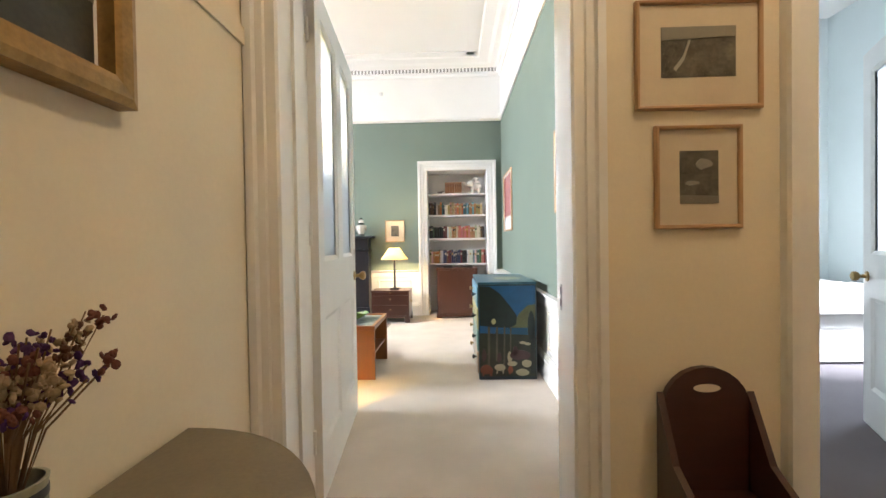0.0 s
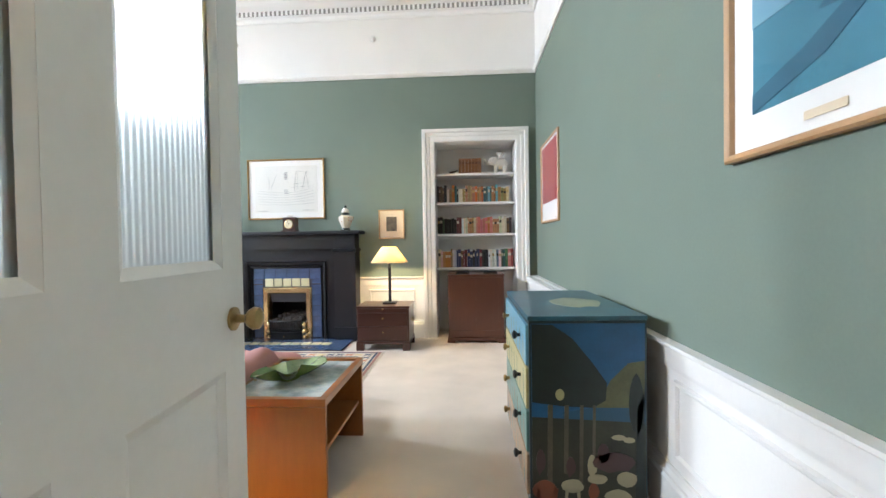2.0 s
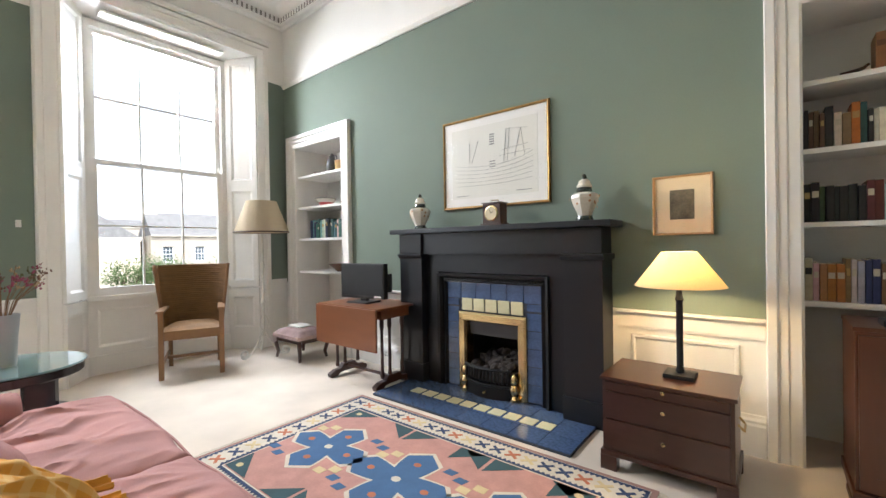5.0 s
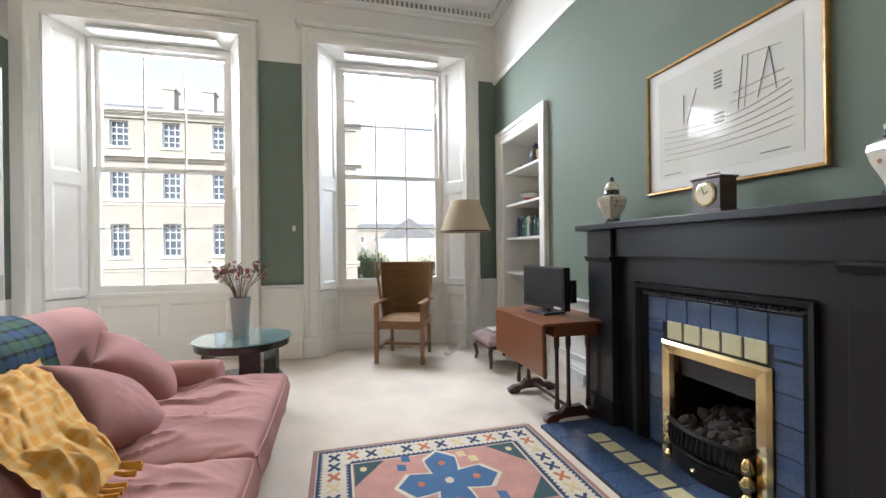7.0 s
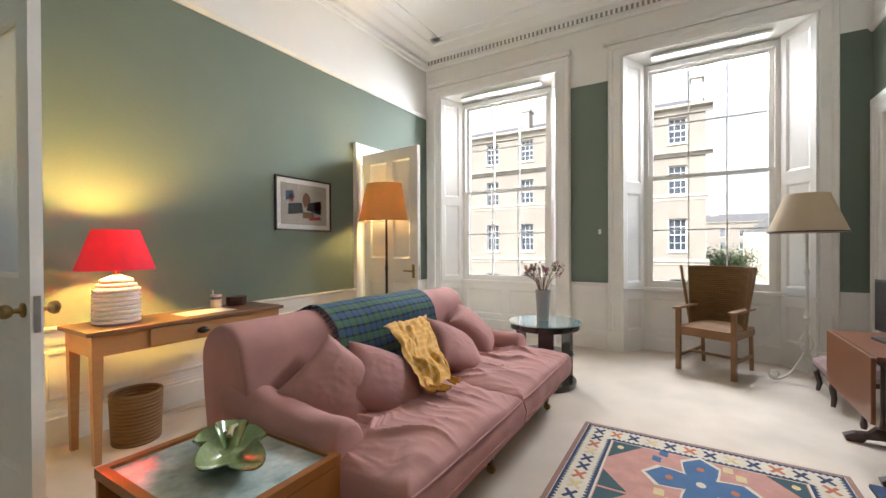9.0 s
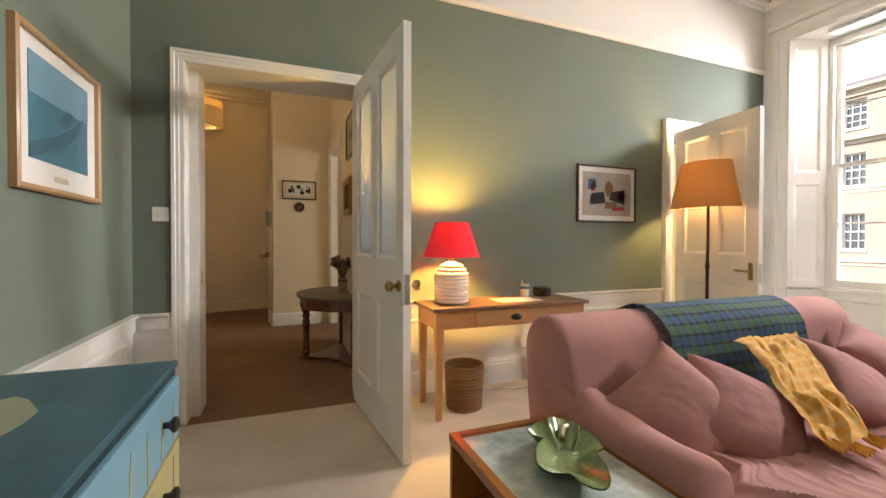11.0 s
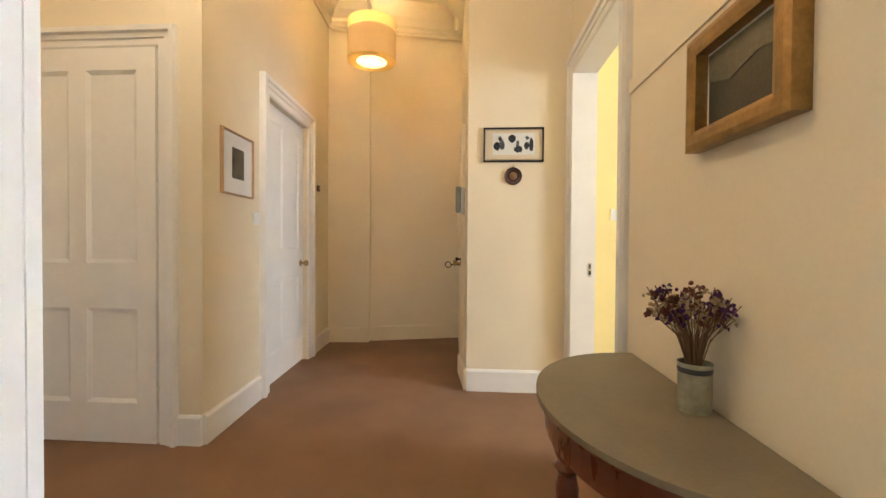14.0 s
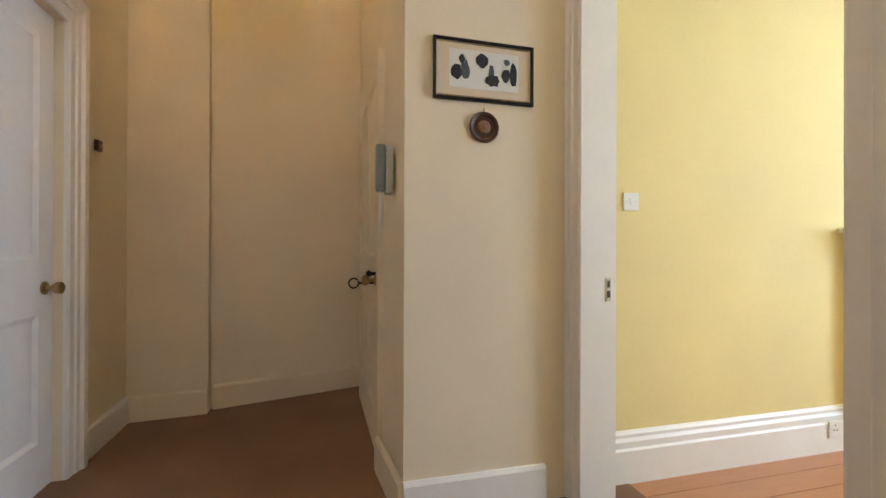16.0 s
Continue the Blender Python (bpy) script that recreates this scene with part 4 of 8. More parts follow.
def arc(cx, cz, r, a0, a1, n=8):
    return [(cx + r * math.cos(radians(a0 + (a1 - a0) * k / n)), cz + r * math.sin(radians(a0 + (a1 - a0) * k / n))) for k in range(n + 1)]


def prism(bm, pts, z0, z1):
    """An upright prism over a plan polygon."""
    lo, hi = [bm.verts.new((x, y, z0)) for x, y in pts], [bm.verts.new((x, y, z1)) for x, y in pts]
    bm.faces.new(lo[::-1])
    bm.faces.new(hi)
    for i in range(len(pts)):
        bm.faces.new((lo[i], lo[(i + 1) % len(pts)], hi[(i + 1) % len(pts)], hi[i]))
    return bm


def plate(bm, pts, y0, y1):
    """A flat piece in the local XZ plane, from y0 (front) to y1."""
    a, b = [bm.verts.new((x, y0, z)) for x, z in pts], [bm.verts.new((x, y1, z)) for x, z in pts]
    bm.faces.new(a)
    bm.faces.new(b[::-1])
    for i in range(len(pts)):
        bm.faces.new((a[i], b[i], b[(i + 1) % len(pts)], a[(i + 1) % len(pts)]))
    bmesh.ops.recalc_face_normals(bm, faces=bm.faces)
    return bm


def blob(cx, cz, rx, rz, n=16, wob=0.0, seed=0.0):
    out = []
    for k in range(n):
        a = 2 * math.pi * k / n
        r = 1 + wob * noise.noise(Vector((math.cos(a) * 2 + seed, math.sin(a) * 2, seed)))
        out.append((cx + rx * r * math.cos(a), cz + rz * r * math.sin(a)))
    return out


def flat(name, color, rough=0.85, var=0.08):
    return mat(name, color, rough, var=var, scale=12, bump=0.03)


# ---- sofa ----
def seat_pad(w, d, h, seed, outer):
    """A feather-filled seat cushion, narrower behind where the arm stands, with long soft folds towards the front."""
    bm = bmesh.new()

    def ridge(q):
        return (1 - min(1.0, abs(noise.noise(q)) * 2.8)) ** 2

    def top(u, v):
        x, y = 2 * u - 1, 2 * v - 1
        edge = (1 - max(abs(x), abs(y)) ** 8) ** 0.5
        swirl = 0.5 * noise.noise(Vector((x * 2 + seed, y * 2, 1)))
        q = Vector((x * 2.6 + 0.9 * y * x + swirl + seed, y * 0.8 + 0.3 * swirl, seed))
        folds = 0.018 * ridge(q * 0.8) + 0.011 * ridge(q * 1.7 + Vector((3, 1, 0))) + 0.004 * ridge(q * 3.7)
        folds *= 0.35 + 0.65 * max(0.0, 1 - abs(y + 0.1) ** 3)
        soft = 0.020 * noise.noise(Vector((x * 1.7 + seed, y * 1.9, 4)))
        z = h - 0.045 + 0.045 * edge + 0.028 * (1 - x * x) * (1 - 0.6 * y * y) + (folds + soft) * edge
        px = x
        if x * outer > 0:
            px = x * (1 - 0.36 * min(1.0, max(0.0, (0.22 - y) / 0.16)))
        wob = 0.010 * noise.noise(Vector((x * 3, y * 3, seed + 2)))
        return Vector((px * w / 2 + wob, y * d / 2 + wob, z))
    surface(bm, 110, 90, top)
    for z, out in ((h * 0.42, 0.014), (0.0, -0.012)):
        ex = bmesh.ops.extrude_edge_only(bm, edges=[e_ for e_ in bm.edges if e_.is_boundary])
        for v in [g for g in ex["geom"] if isinstance(g, bmesh.types.BMVert)]:
            v.co.z = z + 0.006 * noise.noise(v.co * 7)
            v.co.y += out * (1 if v.co.y > 0 else -1)
    bmesh.ops.holes_fill(bm, edges=[e_ for e_ in bm.edges if e_.is_boundary])
    bmesh.ops.recalc_face_normals(bm, faces=bm.faces)
    return bm


def sofa():
    s = thing("sofa", (-1.46, 3.40, 0), "large dusty pink linen sofa with rolled arms on castors", "sofa")
    hl = 0.975
    part("base", loft_x([(0.10, 0.13), (1.15, 0.13), (1.175, 0.20), (1.175, 0.27), (0.10, 0.27)], -hl + 0.02, hl - 0.02, 20, 0.03), PINK, s, smooth=True)
    back = [(0.10, 0.13), (0.40, 0.13), (0.43, 0.36), (0.39, 0.56)] + arc(0.20, 0.66, 0.16, 0, 180, 12) + [(0.05, 0.50)]
    part("backrest", loft_x(back, -hl, hl, 30, 0.045, 3.0, 0.006, 0.08), PINK, s, smooth=True)
    for sx in (-1, 1):
        prof = [(-0.08, 0.13), (0.07, 0.13), (0.08, 0.34)] + arc(0.0, 0.415, 0.10, -25, 205, 10) + [(-0.08, 0.34)]
        arm = loft_x(prof, 0.20, 0.90, 16, 0.05, 7.0 + sx, 0.012)
        for v in arm.verts:
            v.co.z += 0.09 * max(0.0, (0.62 - v.co.x) / 0.42) * (v.co.z > 0.3)
        bmesh.ops.transform(arm, matrix=Matrix.Translation((sx * (hl - 0.07), 0, 0)) @ Matrix.Rotation(radians(90), 4, "Z"), verts=arm.verts)
        bmesh.ops.recalc_face_normals(arm, faces=arm.faces)
        a_ = part("arm", arm, PINK, s, smooth=True)
        for k in range(4):
            an = radians(38 + 34 * k)
            cx = sx * (hl - 0.07)
            part("pleat", tube(bmesh.new(), [(cx + 0.062 * math.cos(an), 0.892, 0.415 + 0.062 * math.sin(an)), (cx + 0.094 * math.cos(an), 0.872, 0.415 + 0.094 * math.sin(an))], 0.0035, 6), CUSH, a_)
    for k in (0, 1):
        c = part("seat_cushion", seat_pad(0.975, 0.86, 0.16, 11.0 + 5 * k, 2 * k - 1), PINK, s, smooth=True, at=pose(-0.488 + 0.976 * k, 0.805, 0.245, 0, 0, 0.6 - 1.2 * k))
        for z in (0.128, 0.03):
            part("piping", tube(bmesh.new(), [(-0.478, 0.425, z - 0.006), (-0.3, 0.436, z), (0.0, 0.439, z + 0.004), (0.3, 0.436, z), (0.478, 0.425, z - 0.006)], 0.0055, 6), CUSH, c, smooth=True)
    for x in (-0.85, 0.1, 0.85):
        for y in (1.09, 0.2):
            if x == 0.1 and y < 0.5:
                continue
            leg = part("leg", lathe(bmesh.new(), [(0.018, 0.05), (0.022, 0.07), (0.03, 0.11), (0.032, 0.135)], 12, (x, y, 0)), MAHOG, s, "turned dark wooden leg", True)
            w = lathe(bmesh.new(), [(0.012, -0.01), (0.024, -0.008), (0.024, 0.008), (0.012, 0.01)], 14)
            bmesh.ops.transform(w, matrix=pose(x, y + 0.01, 0.025, 0, 90, 0), verts=w.verts)
            tube(w, [(x, y, 0.055), (x, y + 0.01, 0.025)], 0.008, 6)
            part("castor", w, OLDBRASS, leg, "brass castor", True)
    return s


sofa()


def scatter_cushion(at, seed, material, label):
    return tagged(_placed(mesh_ob("scatter_cushion", cushion_bm(0.42, 0.42, 0.19, seed, 0.0028, n=48), material, True), at), label, "cushion", "cushions on the sofa")


def _placed(ob, m):
    ob.matrix_basis = m
    return ob


scatter_cushion(pose(-0.80, 3.98, 0.50, -50, 0, -26) @ pose(0, 0, 0, 0, 0, 40), 1.0, PINK, "pink linen scatter cushion leaning on the sofa arm")
scatter_cushion(pose(-1.02, 4.08, 0.485, -40, 0, -8) @ pose(0, 0, 0, 0, 0, 52), 5.0, CUSH, "pink linen scatter cushion slumped on the sofa seat")
scatter_cushion(pose(-1.72, 4.09, 0.495, -44, 0, 12) @ pose(0, 0, 0, 0, 0, 48), 9.0, CUSH, "plum pink scatter cushion on the sofa seat")
scatter_cushion(pose(-2.14, 4.00, 0.53, -48, 0, 14) @ pose(0, 0, 0, 0, 0, 12), 14.0, CUSH, "crumpled pink scatter cushion against the sofa arm")


def over_back(s):
    """The way a cloth takes over the sofa's back: from behind, over the top, down the front (y, z)."""
    pts = [(3.45, 0.50), (3.425, 0.66)] + [(3.60 + 0.178 * math.cos(radians(a)), 0.66 + 0.178 * math.sin(radians(a))) for a in range(180, -1, -20)] + [(3.80, 0.56), (3.835, 0.44)]
    d = [0.0]
    for a, b in zip(pts, pts[1:]):
        d.append(d[-1] + math.dist(a, b))
    t = s * d[-1]
    for k in range(len(d) - 1):
        if t <= d[k + 1] + 1e-9:
            w = (t - d[k]) / (d[k + 1] - d[k])
            return pts[k][0] + (pts[k + 1][0] - pts[k][0]) * w, pts[k][1] + (pts[k + 1][1] - pts[k][1]) * w
    return pts[-1]


def blanket():
    b = thing("tartan_blanket", (0, 0, 0), "navy and green tartan wool blanket draped over the sofa back", "blanket")
    ln = 0.96

    def f(u, v):
        y, z = over_back(v)
        x = -1.0 - ln * u - 0.06 * (v - 0.5)
        wob = 0.008 * noise.noise(Vector((x * 6, v * 5, 2)))
        return Vector((x, y + wob + 0.004, z + wob + 0.006))
    part("cloth", surface(bmesh.new(), 44, 36, f, lambda u, v: (u * ln, v * 0.98)), TARTAN, b, smooth=True)
    bm = bmesh.new()
    rnd = random.Random(4)
    for k in range(46):
        v = k / 45
        for u, sg in ((0.0, 1), ):
            p = f(u, v)
            tube(bm, [p, p + Vector((sg * 0.02, 0.012 * rnd.random(), -0.012 * rnd.random())), p + Vector((sg * 0.04, 0.014 * rnd.random(), -0.03 * rnd.random()))], 0.0028, 4)
    tagged(part("fringe", bm, TARTAN, b), kind="stuff")
    return b


blanket()


def scarf():
    s = thing("yellow_scarf", (0, 0, 0), "mustard yellow checked cotton scarf lying over the sofa", "scarf")

    def f(u, v):
        # from the sofa's back down between the cushions on to the seat
        k = min(1.0, v / 0.6)
        x = -1.28 - 0.44 * u * (1 - 0.45 * v) + 0.24 * v + 0.04 * noise.noise(Vector((u * 3, v * 4, 7)))
        y = 3.86 + 0.46 * v
        z = 0.68 - 0.17 * k + 0.05 * math.sin(3.1 * v) - 0.055 * max(0.0, (v - 0.6) / 0.4)
        fold = 0.007 * math.sin(u * 13 + 5 * v + 3 * noise.noise(Vector((u * 3, v * 3, 9)))) + 0.045 * noise.noise(Vector((u * 3.3, v * 3.3, 3))) + 0.016 * noise.noise(Vector((u * 9, v * 9, 5)))
        return Vector((x, y + fold * 0.6, z + abs(fold) + 0.02))
    part("cloth", surface(bmesh.new(), 40, 40, f, lambda u, v: (u * 0.5, v * 0.7)), MUSTARD, s, smooth=True)
    bm = bmesh.new()
    for k in range(9):
        p = f(k / 8, 1.0)
        bm = bmesh.new()
        tube(bm, [p, p + Vector((0.004, 0.02, -0.004)), p + Vector((0.0, 0.05, -0.008))], 0.006, 5, 0.010)
        part("tassel", bm, MUSTARD, s, smooth=True)


scarf()

# ---- coffee table ----
def coffee_table():
    t = thing("coffee_table", (-0.24, 4.02, 0), "teak side table with a green marbled inset top", "table")
    w, d, h = 0.48, 0.62, 0.44
    for sy in (-1, 1):
        part("side_panel", block((-w / 2, sy * (d / 2) - 0.022 * (sy > 0), 0), (w / 2, sy * (d / 2) + 0.022 * (sy < 0), h - 0.035), 0.003), TEAK, t)
    part("shelf", block((-w / 2 + 0.02, -d / 2 + 0.022, 0.185), (w / 2 - 0.02, d / 2 - 0.022, 0.203)), TEAK, t)
    bm = bmesh.new()
    surround(bm, -w / 2 + 0.028, w / 2 - 0.028, -d / 2 + 0.028, d / 2 - 0.028, [(0, -0.012), (0.004, -0.018), (0.024, -0.018), (0.03, -0.012), (0.03, 0.02), (0, 0.02)], True)
    bmesh.ops.transform(bm, matrix=Matrix.Translation((0, 0, h - 0.018)) @ Matrix.Rotation(radians(-90), 4, "X") @ Matrix.Scale(-1, 4, (0, 1, 0)) @ Matrix.Scale(-1, 4, (0, 1, 0)), verts=bm.verts)
    part("rim", bm, TEAK, t)
    part("tabletop", block((-w / 2 + 0.026, -d / 2 + 0.026, h - 0.03), (w / 2 - 0.026, d / 2 - 0.026, h - 0.01)), MARBLE, t, "pale green marbled glass inset")
    return t


coffee_table()


def leaf_dish():
    d = thing("leaf_dish", (-0.285, 4.0, 0.432, 0, 0, 62), "green glazed pottery dish shaped like a leaf", "dish")

    def g(off):
        def f(u, v):
            a = 2 * math.pi * u
            lobe = abs(math.sin(2.5 * a + 0.4)) ** 0.8
            rim = 0.088 + 0.050 * lobe + 0.055 * max(0.0, math.cos(a)) ** 5 + 0.018 * math.cos(2 * a) - off
            curl = 0.062 * max(0.0, (v - 0.35) / 0.65) ** 1.3 * (0.85 + 0.16 * math.cos(5 * a + 0.8) + 0.16 * math.cos(a + 2.4))
            vein = 0.004 * math.cos(5 * a) * v * (1 - v)
            return Vector((rim * v * math.cos(a) * 1.22, rim * v * math.sin(a) * 1.0, 0.006 + curl + vein + (0.0 if off == 0 else 0.007 * (1 - v) + 0.002)))
        return f
    part("bowl", surface(bmesh.new(), 90, 16, g(0.0), close_u=True), GREENGLAZE, d, smooth=True)
    part("lining", surface(bmesh.new(), 90, 16, g(0.005), close_u=True), mat("green_glazed_lining", (0.30, 0.36, 0.16), 0.15, var=0.3, scale=9, coat=0.7, second=(0.07, 0.15, 0.06)), d, "glossy green glazed inside", True)
    part("foot", lathe(bmesh.new(), [(0.05, 0), (0.055, 0.004), (0.05, 0.009)], 24), GREENGLAZE, d, smooth=True)
    part("stalk", tube(bmesh.new(), [(-0.10, 0.0, 0.03), (-0.135, 0.012, 0.048), (-0.155, 0.03, 0.045), (-0.15, 0.045, 0.03)], 0.012, 8, 0.007), mat("cream_glaze", (0.55, 0.48, 0.28), 0.25, coat=0.5), d, "cream glazed stalk", True)


leaf_dish()


# ---- rug ----
def rug():
    r = thing("rug", (-1.245, 5.415, 0), "pink kilim rug with blue medallions and a patterned border", "rug")
    hx, hy = 0.99, 0.635
    field = flat("pink_wool", (0.46, 0.24, 0.20), 0.97, 0.12)
    edge = flat("dull_rose_wool", (0.30, 0.17, 0.14), 0.97)
    cream = flat("cream_wool", (0.56, 0.50, 0.40), 0.97)
    navy = flat("navy_wool", (0.03, 0.05, 0.11), 0.97)
    blue = flat("mid_blue_wool", (0.055, 0.12, 0.24), 0.97)
    teal = flat("dark_teal_wool", (0.035, 0.075, 0.085), 0.97)
    orange = flat("rust_orange_wool", (0.42, 0.14, 0.07), 0.97)
    straw = flat("straw_wool", (0.55, 0.44, 0.24), 0.97)
    part("backing", block((-hx, -hy, 0), (hx, hy, 0.006)), edge, r)
    part("border", block((-hx + 0.025, -hy + 0.025, 0.006), (hx - 0.025, hy - 0.025, 0.0072)), cream, r, "cream border band")
    part("field", block((-hx + 0.2, -hy + 0.2, 0.0072), (hx - 0.2, hy - 0.2, 0.0084)), field, r, "pink field")

    def teeth(off, size, out, z):
        """A saw-toothed line round the rug."""
        bm = bmesh.new()
        x, y = hx - off, hy - off
        sides = [((-x, -y), (x, -y), (0, 1)), ((x, -y), (x, y), (-1, 0)), ((x, y), (-x, y), (0, -1)), ((-x, y), (-x, -y), (1, 0))]
        for p, q, n in sides:
            p, q, n = Vector(p), Vector(q), Vector(n) * out
            ln = (q - p).length
            k = int(ln / size)
            dv = (q - p) / k
            prism(bm, [tuple(v) for v in (p, q, q + n * 0.010, p + n * 0.010)][::int(out) or 1], 0.007, z)
            for i in range(k):
                a = p + dv * i + n * 0.010
                prism(bm, [tuple(a), tuple(a + dv), tuple(a + dv / 2 + n * 0.016)], 0.007, z)
        bmesh.ops.recalc_face_normals(bm, faces=bm.faces)
        return bm
    part("border_line", teeth(0.03, 0.026, 1, 0.0086), navy, r)
    part("border_line", teeth(0.19, 0.026, -1, 0.0092), navy, r)
    rnd = random.Random(2)

    def cross(cx, cy, kind):
        bm = bmesh.new()
        for an in (38, -38):
            m = Matrix.Rotation(radians(an), 2)
            prism(bm, [tuple(Vector((cx, cy)) + m @ Vector(v)) for v in ((-0.042, -0.008), (0.042, -0.008), (0.042, 0.008), (-0.042, 0.008))], 0.007, 0.0088 + 0.0003 * (an > 0))
        part("border_cross", bm, (navy, orange, straw)[kind], r)
    n = 20
    for k in range(n):
        x = -hx + 0.11 + (2 * hx - 0.22) * k / (n - 1)
        for y in (-hy + 0.11, hy - 0.11):
            cross(x, y, (0, 0, 1, 2)[(k + (y > 0)) % 4])
    for k in range(1, 11):
        y = -hy + 0.11 + (2 * hy - 0.22) * k / 11
        for x in (-hx + 0.11, hx - 0.11):
            cross(x, y, (0, 1, 0, 2)[k % 4])

    def star(c, s, grow):
        pts = []
        for k in range(4):
            a = radians(90 * k)
            for rr, da in ((0.078, -45), (0.12, -33), (0.17, -25), (0.215, 0), (0.17, 25), (0.12, 33)):
                b = a + radians(da)
                pts.append((c[0] + (rr * s + grow) * math.cos(b) * 1.15, c[1] + (rr * s + grow) * math.sin(b)))
        return pts
    for k, x in enumerate((-0.52, 0.0, 0.52)):
        s = 1.12 if k != 1 else 1.25
        m = part("medallion_outline", prism(bmesh.new(), star((x, 0.0), s, 0.022), 0.008, 0.0094), cream, r)
        part("medallion", prism(bmesh.new(), star((x, 0.0), s, 0.0), 0.008, 0.0100), blue, r)
        bm = prism(bmesh.new(), blob(x, 0.0, 0.026, 0.022, 8), 0.009, 0.0106)
        part("medallion_flower", bm, cream, r)
        for dx, dy in ((0.14, 0), (-0.14, 0), (0, 0.12), (0, -0.12)):
            part("medallion_flower", prism(bmesh.new(), blob(x + dx * s, dy * s, 0.022, 0.018, 8), 0.009, 0.0106), orange, r)
        for i, (dx, dy) in enumerate(((0.17, 0.20), (0.25, 0.17), (-0.17, -0.20), (-0.25, -0.17))):
            bm = prism(bmesh.new(), [(x + dx - 0.034, dy - 0.02), (x + dx + 0.022, dy - 0.022), (x + dx + 0.034, dy + 0.02), (x + dx - 0.022, dy + 0.022)], 0.008, 0.0098)
            part("lozenge", bm, blue, r)
        for dx, dy in ((-0.16, 0.17), (0.16, -0.17), (-0.22, 0.12), (0.22, -0.12)):
            bc = prism(bmesh.new(), [(x + dx - 0.03, dy - 0.022), (x + dx + 0.03, dy - 0.022), (x + dx + 0.03, dy + 0.022), (x + dx - 0.03, dy + 0.022)], 0.008, 0.0098)
            part("lozenge", bc, straw, r)
    bm, bc = bmesh.new(), bmesh.new()
    fx, fy = hx - 0.205, hy - 0.205
    for sx in (-1, 1):
        for sy in (-1, 1):
            bm = bmesh.new()
            prism(bm, [(sx * fx, sy * fy), (sx * (fx - 0.20), sy * fy), (sx * fx, sy * (fy - 0.15))], 0.008, 0.0098)
            bc = prism(bmesh.new(), blob(sx * (fx - 0.06), sy * (fy - 0.045), 0.022, 0.018, 8), 0.009, 0.0104)
            bmesh.ops.recalc_face_normals(bm, faces=bm.faces)
            part("corner_triangle", bm, teal, r)
            part("corner_flower", bc, straw, r)
            for x in (-0.27, 0.27) if sx > 0 else (-0.27, 0.27, 0.06, 0.60):
                bm = prism(bmesh.new(), [(x - sx * 0.01, sy * fy), (x - sx * 0.17, sy * fy), (x - sx * 0.01, sy * (fy - 0.13))], 0.008, 0.0098)
                bmesh.ops.recalc_face_normals(bm, faces=bm.faces)
                part("corner_triangle", bm, teal, r)
    fr = bmesh.new()
    for k in range(120):
        y = -hy + 2 * hy * (k + 0.5) / 120
        for sx in (-1, 1):
            ln = 0.02 + 0.02 * rnd.random()
            box(fr, (sx * hx, y - 0.002, 0.001), (sx * (hx + ln), y + 0.002, 0.004))
    tagged(part("fringe", fr, cream, r), kind="stuff")


rug()

